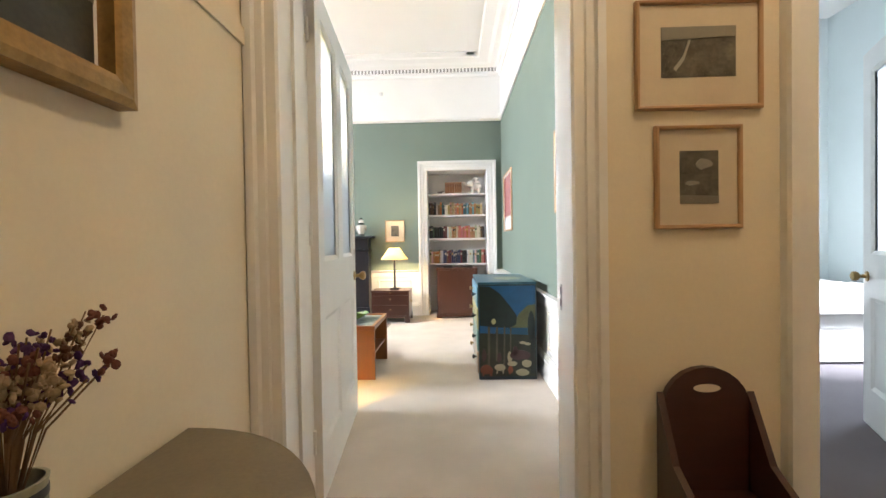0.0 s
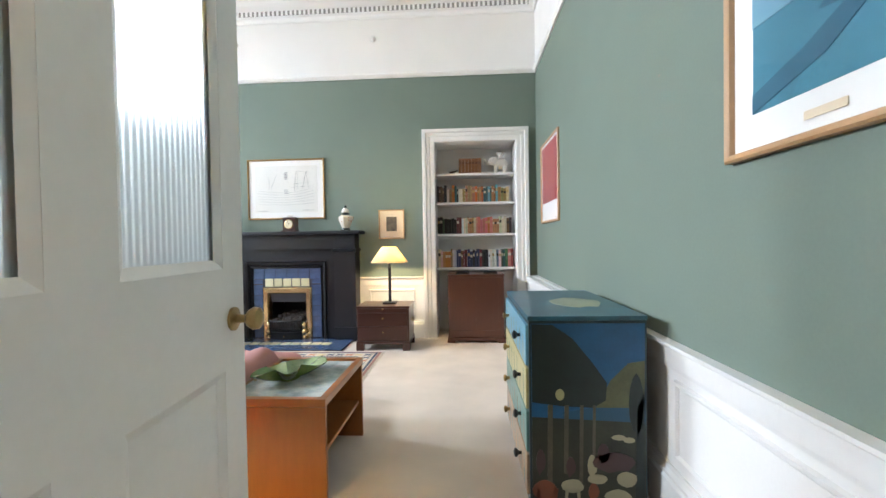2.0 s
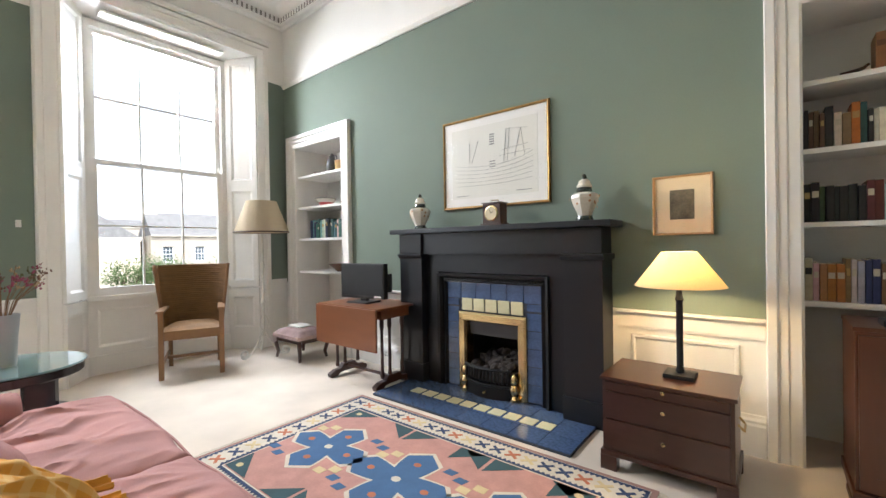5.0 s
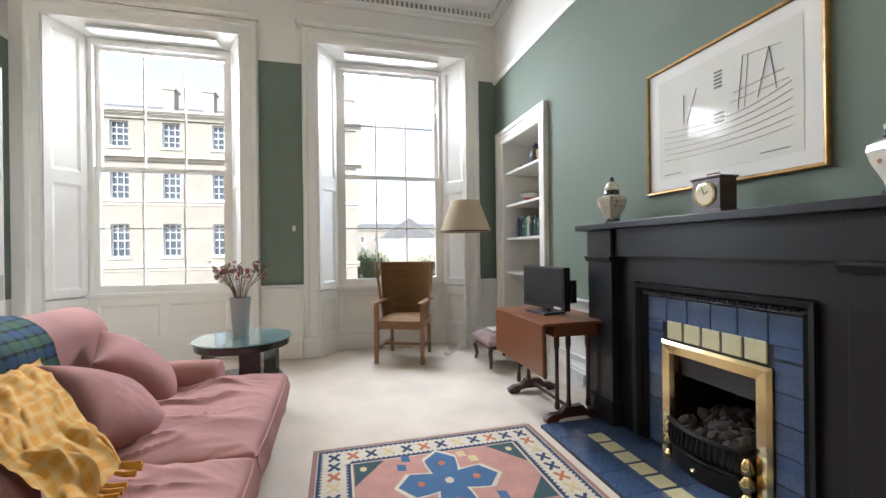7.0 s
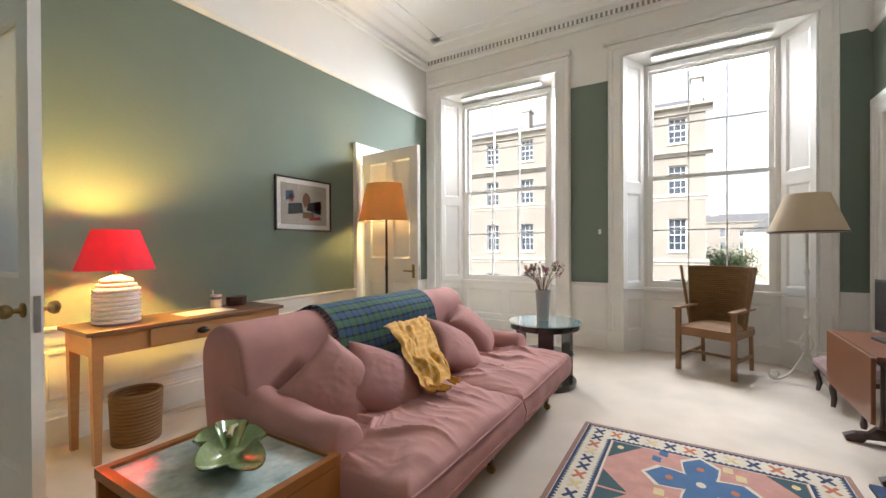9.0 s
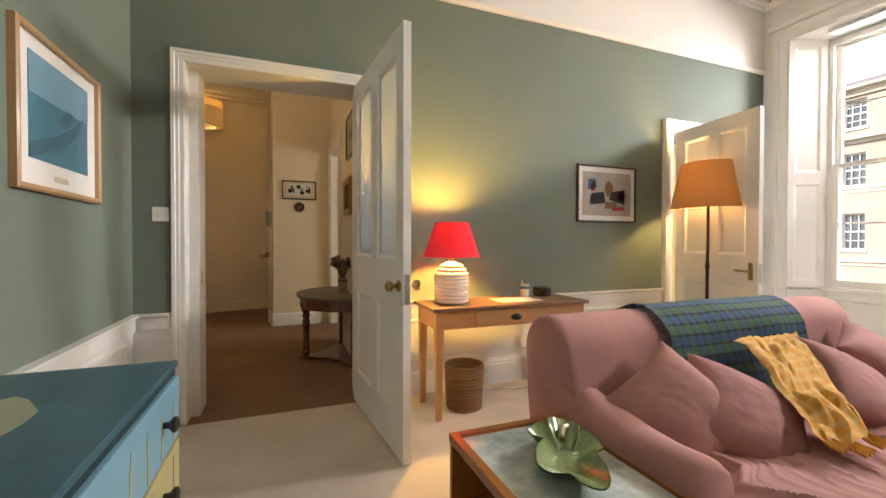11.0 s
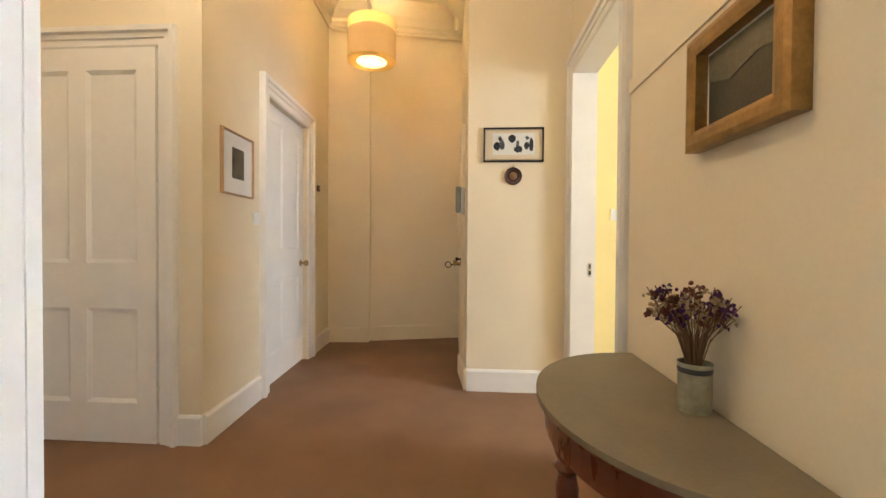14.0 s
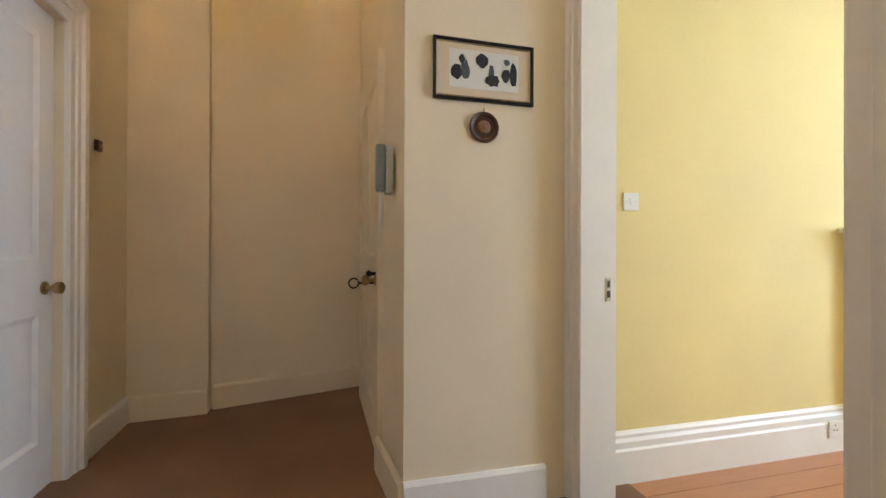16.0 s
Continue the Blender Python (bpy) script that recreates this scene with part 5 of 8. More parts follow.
# ---- fireplace ----
def fireplace():
    f = thing("fireplace", (-1.45, FY, 0), "black slate fireplace with blue tiles and a brass-framed gas grate", "fireplace")
    part("mantel_shelf", block((-0.885, -0.25, 1.198), (0.885, 0, 1.235), 0.004), BLACK, f)
    part("frieze", block((-0.815, -0.175, 1.035), (0.815, 0, 1.198)), BLACK, f)
    for s in (-1, 1):
        part("frieze_block", block((s * 0.585, -0.2, 1.037), (s * 0.82, -0.175, 1.196), 0.003), BLACK, f)
        part("pilaster", block((s * 0.585, -0.195, 0.0), (s * 0.82, 0, 1.0), 0.003), BLACK, f)
        part("capital", sweep(bmesh.new(), [(0, 0), (0.205, 0), (0.225, 0.025), (0.225, 0.035), (0, 0.035)], (s * 0.82 if s < 0 else 0.57, 0, 1.0), (-0.57 if s < 0 else 0.835, 0, 1.0), (0, -1, 0)), BLACK, f)
        part("plinth", block((s * 0.575, -0.207, 0.02), (s * 0.83, 0, 0.16), 0.003), BLACK, f)
        part("inner_slab", block((s * 0.46, -0.13, 0.02), (s * 0.585, 0, 1.035)), BLACK, f)
    part("inner_slab", block((-0.46, -0.13, 0.895), (0.46, 0, 1.035)), BLACK, f)
    part("cast_frame", surround(bmesh.new(), -0.395, 0.395, 0.02, 0.82, [(0, 0.0), (0, 0.10), (0.01, 0.125), (0.03, 0.115), (0.045, 0.15), (0.066, 0.155), (0.07, 0.12), (0.07, 0)]), IRON, f, "moulded cast-iron frame")
    bm = bmesh.new()
    for k in range(34):
        x = -0.38 + 0.76 * k / 33
        lathe(bm, [(0.002, 0), (0.011, 0.003), (0.008, 0.008)], 6, (0, 0, 0))
        bmesh.ops.transform(bm, matrix=pose(x, -0.118, 0.842 + 0.006 * (k % 2), 90), verts=bm.verts[-18:])
    part("cast_ornament", bm, IRON, f)
    part("tile_bed", wall_x(bmesh.new(), -0.096, -0.002, -0.395, 0.395, 0.02, 0.82, [(-0.285, 0.285, 0.02, 0.60)]), GROUT, f)
    tile = block((-0.0625, -0.004, -0.0625), (0.0625, 0.004, 0.0625), 0.0025)
    tm = mesh_ob("tile", tile, BLUETILE)
    tm.parent = f
    first = [True]

    def blue(x, z, sx, sz, y=-0.1, rx=0.0):
        ob = tm if first[0] else tm.copy()
        if not first[0]:
            scene.collection.objects.link(ob)
        first[0] = False
        ob.parent = f
        ob.matrix_basis = pose(x, y, z, rx) @ Matrix.Diagonal((sx / 0.129, 1, sz / 0.129, 1))
    for k in range(6):
        blue(-0.329 + 0.1316 * k, 0.757, 0.1316, 0.126)
    for s in (-1, 1):
        for k in range(5):
            blue(s * 0.340, 0.085 + 0.1215 * k, 0.11, 0.1215)
    for s in (-1, 1):
        blue(s * 0.34, 0.662 + 0.006, 0.11, 0.05)
    cm = mesh_ob("tile", block((-0.046, -0.006, -0.046), (0.046, 0.006, 0.046), 0.003), CREAMTILE)
    for k in range(5):
        ob = cm if k == 0 else cm.copy()
        if k:
            scene.collection.objects.link(ob)
        ob.parent = f
        ob.matrix_basis = pose(-0.21 + 0.105 * k, -0.1, 0.656)
    part("brass_frame", surround(bmesh.new(), -0.215, 0.215, 0.02, 0.53, [(0, 0.02), (0, 0.105), (0.012, 0.125), (0.055, 0.128), (0.07, 0.115), (0.07, 0.02)]), BRASS, f, "polished brass frame")
    part("firebox", wall_x(bmesh.new(), 0.30, 0.32, -0.24, 0.24, 0, 0.56, []), IRON, f)
    for s in (-1, 1):
        part("firebox_side", block((s * 0.22, -0.08, 0.02), (s * 0.236, 0.30, 0.55)), IRON, f)
    bm = bmesh.new()
    plate(bm, [(-0.2, 0.43), (0.2, 0.43), (0.215, 0.53), (-0.215, 0.53)], -0.07, -0.06)
    part("hood", bm, mat("dark_grey_metal", (0.06, 0.06, 0.065), 0.4, 0.5), f, "dark metal smoke hood")
    # grate with bowed bars
    for k in range(13):
        a = -0.17 + 0.34 * k / 12
        yy = -0.15 - 0.06 * math.cos(a / 0.2 * 1.35)
        part("grate_bar", tube(bmesh.new(), [(a * 0.86, yy + 0.045, 0.10), (a * 0.98, yy - 0.012, 0.15), (a, yy, 0.215), (a, yy + 0.012, 0.235)], 0.0075, 6), IRON, f, smooth=True)
    for z, q in ((0.225, 1.0), (0.115, 0.92)):
        part("grate_rail", tube(bmesh.new(), [(x * 0.19 * q, -0.15 - 0.06 * math.cos(x * 1.35) * q, z) for x in [k / 8 - 1 for k in range(17)]], 0.011, 8), IRON, f, smooth=True)
    bm = bmesh.new()
    prism(bm, [(-0.18, -0.1)] + [(x * 0.18, -0.145 - 0.06 * math.cos(x * 1.35)) for x in [k / 8 - 1 for k in range(17)]] + [(0.18, -0.1)], 0.02, 0.10)
    part("ash_cover", bm, IRON, f, smooth=False)
    part("ash_knob", lathe(bmesh.new(), [(0.004, 0), (0.012, 0.008), (0.008, 0.016)], 12), BRASS, f, "brass knob", True, pose(0, -0.205, 0.062, 90))
    for s in (-1, 1):
        part("finial", lathe(bmesh.new(), [(0.024, 0), (0.026, 0.02), (0.012, 0.04), (0.03, 0.07), (0.03, 0.09), (0.012, 0.115), (0.026, 0.14), (0.022, 0.17), (0.008, 0.19)], 16), BRASS, f, "turned brass finial", True, pose(s * 0.205, -0.15, 0.02))
    rnd = random.Random(8)
    for k in range(46):
        bm = bmesh.new()
        bmesh.ops.create_icosphere(bm, subdivisions=1, radius=0.034)
        for v in bm.verts:
            v.co *= 0.75 + 0.5 * rnd.random()
        x, y = rnd.uniform(-0.16, 0.16), rnd.uniform(-0.17, 0.12)
        part("coal", bm, COAL, f, at=pose(x, y, 0.205 + 0.45 * (y + 0.17) * 0.55 + rnd.uniform(-0.015, 0.02), rnd.uniform(0, 180), rnd.uniform(0, 180), 0))
    part("coal_bed", block((-0.18, -0.15, 0.11), (0.18, 0.18, 0.19)), COAL, f)
    # hearth
    part("hearth_slab", block((-0.725, -0.60, 0), (0.775, 0.0, 0.014)), GROUT, f)
    hx = [-0.725 + 0.1875 * k for k in range(9)]
    hy = [-0.60, -0.44, -0.29, -0.14, 0.0]
    hm = mesh_ob("tile", block((-0.5, -0.5, -0.004), (0.5, 0.5, 0.004)), BLUETILE)
    hm.parent = f
    done = False
    for i in range(8):
        for j in range(4):
            ob = hm if not done else hm.copy()
            if done:
                scene.collection.objects.link(ob)
            done = True
            ob.parent = f
            ob.matrix_basis = pose((hx[i] + hx[i + 1]) / 2, (hy[j] + hy[j + 1]) / 2, 0.0145) @ Matrix.Diagonal((0.183, hy[j + 1] - hy[j] - 0.004, 1, 1))
    for k in range(10):
        ob = cm.copy()
        scene.collection.objects.link(ob)
        ob.parent = f
        ob.matrix_basis = pose(-0.48 + 0.113 * k, -0.365, 0.0165, 90)


fireplace()


# ---- pictures ----
def picture(m, w, h, frame_mat, fw, label, mount=None, mw=0.0, art=None, art_mat=None, pieces=(), glazed=True, fd=0.022, category="picture"):
    """A framed picture whose back lies in the local XZ plane, centred, facing -Y; pieces: (name, material, list of outlines)."""
    p = thing("framed_picture", m, label, category)
    part("frame", surround(bmesh.new(), -w / 2 + fw, w / 2 - fw, -h / 2 + fw, h / 2 - fw, [(0, 0.004), (0, fd - 0.006), (fw * 0.25, fd - 0.002), (fw * 0.7, fd), (fw, fd - 0.006), (fw, 0)], True), frame_mat, p)
    part("mount", block((-w / 2 + fw, -0.008, -h / 2 + fw), (w / 2 - fw, -0.002, h / 2 - fw)), mount or MOUNT, p)
    if art:
        x0, x1, z0, z1 = art
        part("print", block((x0, -0.0095, z0), (x1, -0.008, z1)), art_mat, p)
    for nm, mt, outlines in pieces:
        bm = bmesh.new()
        for i, o in enumerate(outlines):
            plate(bm, o, -0.0115 - 0.0002 * (i % 5), -0.0095)
        part(nm, bm, mt, p)
    if glazed:
        g = part("glazing", pane_bm(-w / 2 + fw, w / 2 - fw, -h / 2 + fw, h / 2 - fw, -0.015), PICGLASS, p)
        g.visible_shadow = False
    return p


def pane_bm(x0, x1, z0, z1, y):
    bm = bmesh.new()
    bm.faces.new([bm.verts.new(q) for q in ((x0, y, z0), (x1, y, z0), (x1, y, z1), (x0, y, z1))])
    return bm


def line(x0, z0, x1, z1, w=0.003):
    d = Vector((x1 - x0, z1 - z0)).normalized() * w / 2
    return [(x0 - d.y, z0 + d.x), (x1 - d.y, z1 + d.x), (x1 + d.y, z1 - d.x), (x0 + d.y, z0 - d.x)]


def curve_line(f, n, w):
    pts = [f(k / n) for k in range(n + 1)]
    return [line(*a, *b, w) for a, b in zip(pts, pts[1:])]


ship = []
for k in range(6):
    ship += curve_line(lambda t, k=k: (-0.33 + 0.66 * t, -0.04 - 0.028 * k + (0.06 - 0.008 * k) * (2 * t - 1) ** 2 * (1 if t > 0.5 else 0.5)), 14, 0.0014)
ship += [line(0.10, -0.02, 0.125, 0.21, 0.0012), line(0.13, -0.02, 0.15, 0.21, 0.0012), line(0.125, 0.21, 0.29, 0.19, 0.0012), line(0.19, 0.0, 0.24, 0.20, 0.0016), line(0.24, 0.20, 0.27, 0.01, 0.0012), line(0.08, 0.06, 0.30, 0.08, 0.0012), line(0.06, 0.02, 0.32, 0.035, 0.0012), line(-0.18, 0.0, -0.12, 0.16, 0.0015), line(-0.2, 0.0, -0.2, 0.15, 0.0015)]
jottings = [line(-0.02, 0.19 - 0.018 * k, 0.02, 0.19 - 0.018 * k, 0.008) for k in range(5)] + [line(-0.02, -0.01 - 0.02 * k, 0.03, -0.01 - 0.02 * k, 0.006) for k in range(3)] + [line(0.2, -0.245, 0.32, -0.245, 0.004), line(-0.33, -0.25, -0.22, -0.25, 0.004)]
picture(pose(-1.48, FY, 1.733), 0.915, 0.70, GILT, 0.018, "large framed ship's plan drawing above the fireplace", MOUNT, 0, (-0.37, 0.37, -0.27, 0.27), PAPER, [("drawing", INK, ship), ("annotation", INK, jottings)])
picture(pose(-0.25, FY, 1.305), 0.295, 0.335, OAK, 0.012, "small dark print in a cream mount and oak frame", CREAMMOUNT, 0, (-0.06, 0.06, -0.08, 0.085), PHOTO)
REDP = flat("red_print", (0.36, 0.035, 0.035), 0.6, 0.15)
picture(pose(EX, 5.94, 1.657, 0, 0, -90), 0.775, 0.79, OAK, 0.022, "tall red abstract poster in an oak frame", MOUNT, 0, (-0.335, 0.335, -0.20, 0.35), REDP,
        [("streak", flat("pale_red", (0.5, 0.13, 0.11)), [line(-0.3, -0.02 - 0.03 * k, 0.3, 0.02 - 0.02 * k, 0.005) for k in range(4)])])
SEA, SKYB, DEEP = flat("sea_blue", (0.06, 0.20, 0.27), 0.7, 0.1), flat("sky_blue", (0.17, 0.33, 0.42), 0.7, 0.08), flat("deep_blue", (0.035, 0.12, 0.18), 0.7)
picture(pose(EX, 2.975, 1.60, 0, 0, -90), 0.66, 0.575, OAK, 0.022, "blue seascape print in a white mount and oak frame", MOUNT, 0, (-0.23, 0.23, -0.17, 0.21), SEA,
        [("sky", SKYB, [[(-0.23, 0.06), (0.23, 0.06), (0.23, 0.21), (-0.23, 0.21)]]), ("wave", DEEP, [[(-0.23, -0.12), (-0.05, -0.06), (0.12, 0.02), (0.2, 0.09), (0.14, -0.01), (0.0, -0.1), (-0.23, -0.17)], [(-0.02, 0.0), (0.05, 0.07), (0.1, 0.06), (0.03, -0.01)]]), ("caption", CREAMMOUNT, [[(-0.06, -0.235), (0.05, -0.235), (0.05, -0.215), (-0.06, -0.215)]])], fd=0.03)
picture(pose(-2.17, NY, 1.575, 0, 0, 180), 0.67, 0.51, MAHOG, 0.016, "abstract still-life print in a dark wooden frame", MOUNT, 0, (-0.275, 0.275, -0.195, 0.195), flat("warm_grey_print", (0.46, 0.40, 0.33), 0.8),
        [("shape", flat("black_shape", (0.03, 0.03, 0.03)), [[(-0.2, -0.1), (-0.02, -0.08), (-0.04, 0.02), (-0.19, 0.0)], [(0.04, 0.02), (0.2, 0.05), (0.2, -0.09), (0.02, -0.05)]]), ("shape", flat("brown_shape", (0.22, 0.12, 0.06)), [blob(0.02, 0.05, 0.05, 0.07, 10, 0.3), [(-0.03, -0.13), (0.12, -0.13), (0.1, -0.07), (-0.02, -0.07)]]), ("shape", flat("red_shape", (0.4, 0.05, 0.04)), [blob(-0.16, 0.06, 0.03, 0.04, 8), blob(0.16, -0.01, 0.05, 0.045, 10, 0.3), [(0.05, -0.15), (0.2, -0.14), (0.19, -0.11), (0.06, -0.12)]]), ("shape", flat("blue_shape", (0.09, 0.14, 0.22)), [[(-0.22, 0.03), (-0.12, 0.06), (-0.14, 0.13), (-0.22, 0.12)]])])

# ---- mantel ornaments ----
def jar(x):
    j = thing("ginger_jar", (x, 6.54, 1.235), "lidded cream porcelain jar with green-black bands on the mantelpiece", "jar", "jars on the mantelpiece")
    dk = mat("dark_green_glaze", (0.02, 0.03, 0.022), 0.25, coat=0.5)
    part("body", lathe(bmesh.new(), [(0.042, 0.03), (0.05, 0.05), (0.075, 0.10), (0.085, 0.135), (0.082, 0.155), (0.06, 0.168), (0.04, 0.172)], 8), PORC, j, smooth=False)
    part("foot", lathe(bmesh.new(), [(0.048, 0), (0.05, 0.012), (0.042, 0.03)], 16), dk, j, "dark green foot", True)
    part("neck", lathe(bmesh.new(), [(0.04, 0.172), (0.046, 0.182), (0.04, 0.2)], 16), dk, j, "dark green neck", True)
    ld = part("lid", lathe(bmesh.new(), [(0.044, 0.2), (0.046, 0.212), (0.036, 0.225), (0.034, 0.238), (0.02, 0.25)], 16), PORC, j, smooth=True)
    part("finial", lathe(bmesh.new(), [(0.012, 0.25), (0.015, 0.262), (0.012, 0.275), (0.004, 0.282)], 10), dk, ld, "dark finial", True)
    ochre = flat("rust_and_ochre", (0.34, 0.17, 0.07))
    rnd = random.Random(int(x * 100))
    for k in range(16):
        a, z = rnd.uniform(0, 6.28), rnd.uniform(0.075, 0.15)
        rr = 0.0745 + (0.085 - 0.0745) * (z - 0.075) / 0.06
        part("painted_flower", lathe(bmesh.new(), [(0.001, 0), (0.008, 0.0015), (0.002, 0.003)], 6), ochre, j, at=pose(rr * math.cos(a), rr * math.sin(a), z) @ Matrix.Rotation(a, 4, "Z") @ Matrix.Rotation(radians(90), 4, "Y"))


jar(-2.07)
jar(-0.74)


def clock():
    c = thing("mantel_clock", (-1.365, 6.53, 1.235), "small dark wooden mantel clock with a brass dial", "clock")
    part("case", block((-0.072, -0.045, 0.012), (0.072, 0.045, 0.15), 0.004), MAHOG, c)
    part("plinth", block((-0.085, -0.055, 0.0), (0.085, 0.055, 0.014), 0.003), MAHOG, c)
    part("top", block((-0.078, -0.05, 0.15), (0.078, 0.05, 0.158), 0.002), MAHOG, c)
    part("handle", tube(bmesh.new(), [(-0.03, 0, 0.158), (-0.03, 0, 0.175), (0.03, 0, 0.175), (0.03, 0, 0.158)], 0.004, 6), BRASS, c, "brass carrying handle", True)
    d = part("dial", lathe(bmesh.new(), [(0.052, 0), (0.054, 0.004), (0.048, 0.006)], 28), BRASS, c, "round brass dial", True, pose(0, -0.045, 0.082, 90))
    part("face", lathe(bmesh.new(), [(0.044, 0.0055), (0.044, 0.0068)], 28), mat("ivory_dial", (0.66, 0.58, 0.38), 0.4), d)
    bm = plate(plate(bmesh.new(), line(0, 0, 0.018, 0.012, 0.004), -0.003, -0.002), line(0, 0, -0.012, 0.03, 0.003), -0.003, -0.002)
    part("clock_hand", bm, IRON, d, at=pose(0, 0, 0.0060, -90))


clock()


# ---- lamps ----
def shade_bm(r0, r1, h, thick=0.002, seg=36):
    return lathe(bmesh.new(), [(r0, 0), (r1, h), (r1 - thick, h), (r0 - thick, 0.0)] + [(r0, 0)], seg, closed=False)


def bedside_lamp():
    l = thing("table_lamp", (-0.21, 6.31, 0.452), "lit table lamp with a black column and cream shade", "lamp")
    part("base", block((-0.065, -0.065, 0), (0.065, 0.065, 0.02), 0.004), IRON, l)
    part("column", lathe(bmesh.new(), [(0.016, 0.02), (0.019, 0.03), (0.015, 0.045), (0.015, 0.36), (0.02, 0.37), (0.014, 0.39), (0.012, 0.43)], 14), IRON, l, smooth=True)
    part("socket", lathe(bmesh.new(), [(0.014, 0.43), (0.018, 0.44), (0.018, 0.48)], 12), OLDBRASS, l, smooth=True)
    part("shade", shade_bm(0.195, 0.075, 0.165), SHADE, l, "cream cloth shade, glowing", True, pose(0, 0, 0.435))


bedside_lamp()


def desk_lamp():
    l = thing("table_lamp", (-0.52, 2.46, 0.72), "lit lamp with ribbed white ceramic base and red shade", "lamp")
    prof = [(0.10, 0)]
    for k in range(10):
        z = 0.004 + 0.026 * k
        r = 0.118 - (0.0 if k < 8 else 0.018 * (k - 7))
        prof += [(r - 0.012, z), (r, z + 0.006), (r, z + 0.019), (r - 0.012, z + 0.025)]
    prof += [(0.05, 0.272), (0.02, 0.285)]
    part("base", lathe(bmesh.new(), prof, 32), CERAM, l, smooth=True)
    part("socket", lathe(bmesh.new(), [(0.018, 0.285), (0.018, 0.35)], 12), OLDBRASS, l, smooth=True)
    part("shade", shade_bm(0.195, 0.115, 0.235), SHADER, l, "bright red cloth shade, glowing", True, pose(0, 0, 0.315))


desk_lamp()


def tall_lamp():
    l = thing("floor_lamp", (-2.93, 2.55, 0), "lit standard lamp with dark wooden pole and buff shade", "lamp")
    part("base", lathe(bmesh.new(), [(0.15, 0), (0.15, 0.02), (0.12, 0.035), (0.03, 0.06)], 28), MAHOG, l, smooth=True)
    part("pole", lathe(bmesh.new(), [(0.022, 0.06), (0.028, 0.12), (0.018, 0.2), (0.017, 0.9), (0.024, 0.93), (0.016, 0.97), (0.015, 1.5)], 16), MAHOG, l, smooth=True)
    part("shade", shade_bm(0.30, 0.215, 0.40), SHADEO, l, "buff cloth shade, glowing", True, pose(0, 0, 1.435))
    part("shade_ring", tube(tube(bmesh.new(), [(-0.29, 0, 1.44), (0.29, 0, 1.44)], 0.003, 5), [(0, -0.29, 1.44), (0, 0.29, 1.44)], 0.003, 5), OLDBRASS, l)


tall_lamp()


def iron_lamp():
    l = thing("floor_lamp", (-3.95, 6.20, 0), "unlit standard lamp of white wrought iron with beige shade", "lamp")
    part("pole", lathe(bmesh.new(), [(0.02, 0.2), (0.012, 0.26), (0.012, 0.52), (0.024, 0.55), (0.012, 0.58), (0.012, 0.9), (0.022, 0.93), (0.012, 0.96), (0.012, 1.25)], 12), WHITEIRON, l, smooth=True)
    for k in range(3):
        a = radians(40 + 120 * k)
        pts = []
        for i in range(26):
            t = i / 25
            if t < 0.55:
                s = t / 0.55
                r, z = 0.02 + 0.20 * s ** 1.3, 0.24 - 0.235 * math.sin(s * math.pi / 2) ** 1.2 + 0.012
            else:
                b = (t - 0.55) / 0.45 * 2 * math.pi * 1.25
                q = 0.045 * (1 - 0.5 * (t - 0.55) / 0.45)
                r, z = 0.22 + q * math.sin(b), 0.058 - q * math.cos(b)
            pts.append((r * math.cos(a), r * math.sin(a), max(0.009, z)))
        part("scroll_leg", tube(bmesh.new(), pts, 0.009, 7), WHITEIRON, l, smooth=True)
        part("scroll", tube(bmesh.new(), [((0.015 + 0.035 * math.sin(t * 3.14)) * math.cos(a), (0.015 + 0.035 * math.sin(t * 3.14)) * math.sin(a), 0.26 + 0.16 * t) for t in [k2 / 10 for k2 in range(11)]], 0.006, 6), WHITEIRON, l, smooth=True)
    part("shade", shade_bm(0.265, 0.145, 0.32), SHADEW, l, "beige cloth shade with dark trim", True, pose(0, 0, 1.265))
    part("trim", lathe(bmesh.new(), [(0.266, 1.262), (0.268, 1.27), (0.265, 1.275)], 36, closed=False), MAHOG, l)


iron_lamp()


# ---- chests and tables ----
def bedside_chest():
    c = thing("bedside_chest", (-0.25, 6.30, 0), "small dark mahogany chest with three drawers on bracket feet", "chest")
    part("carcass", block((-0.265, -0.185, 0.07), (0.265, 0.19, 0.435), 0.004), MAHOG, c)
    part("top", block((-0.275, -0.195, 0.435), (0.275, 0.195, 0.452), 0.004), MAHOG, c)
    for z0, z1 in ((0.39, 0.43), (0.255, 0.383), (0.11, 0.248)):
        d = part("drawer", block((-0.25, -0.193, z0), (0.25, -0.18, z1), 0.003), MAHOG, c)
        part("keyhole", lathe(bmesh.new(), [(0.008, 0), (0.009, 0.003), (0.004, 0.006)], 10), BRASS, d, "small brass escutcheon", True, pose(0, -0.193, (z0 + z1) / 2 + 0.01, 90))
    part("base_moulding", block((-0.275, -0.195, 0.07), (0.275, 0.192, 0.095), 0.004), MAHOG, c)
    for sx in (-1, 1):
        for y in (-0.195, 0.14):
            part("foot", prism(bmesh.new(), [(sx * 0.275, y), (sx * 0.275, y + 0.05), (sx * 0.2, y + 0.05), (sx * 0.2, y)][::sx], 0, 0.07), MAHOG, c)
    for s in (-1, 1):
        part("side_handle", tube(bmesh.new(), [(s * 0.268, -0.05, 0.30), (s * 0.29, -0.045, 0.275), (s * 0.29, 0.045, 0.275), (s * 0.268, 0.05, 0.30)], 0.005, 6), OLDBRASS, c, "brass drop handle", True)


bedside_chest()


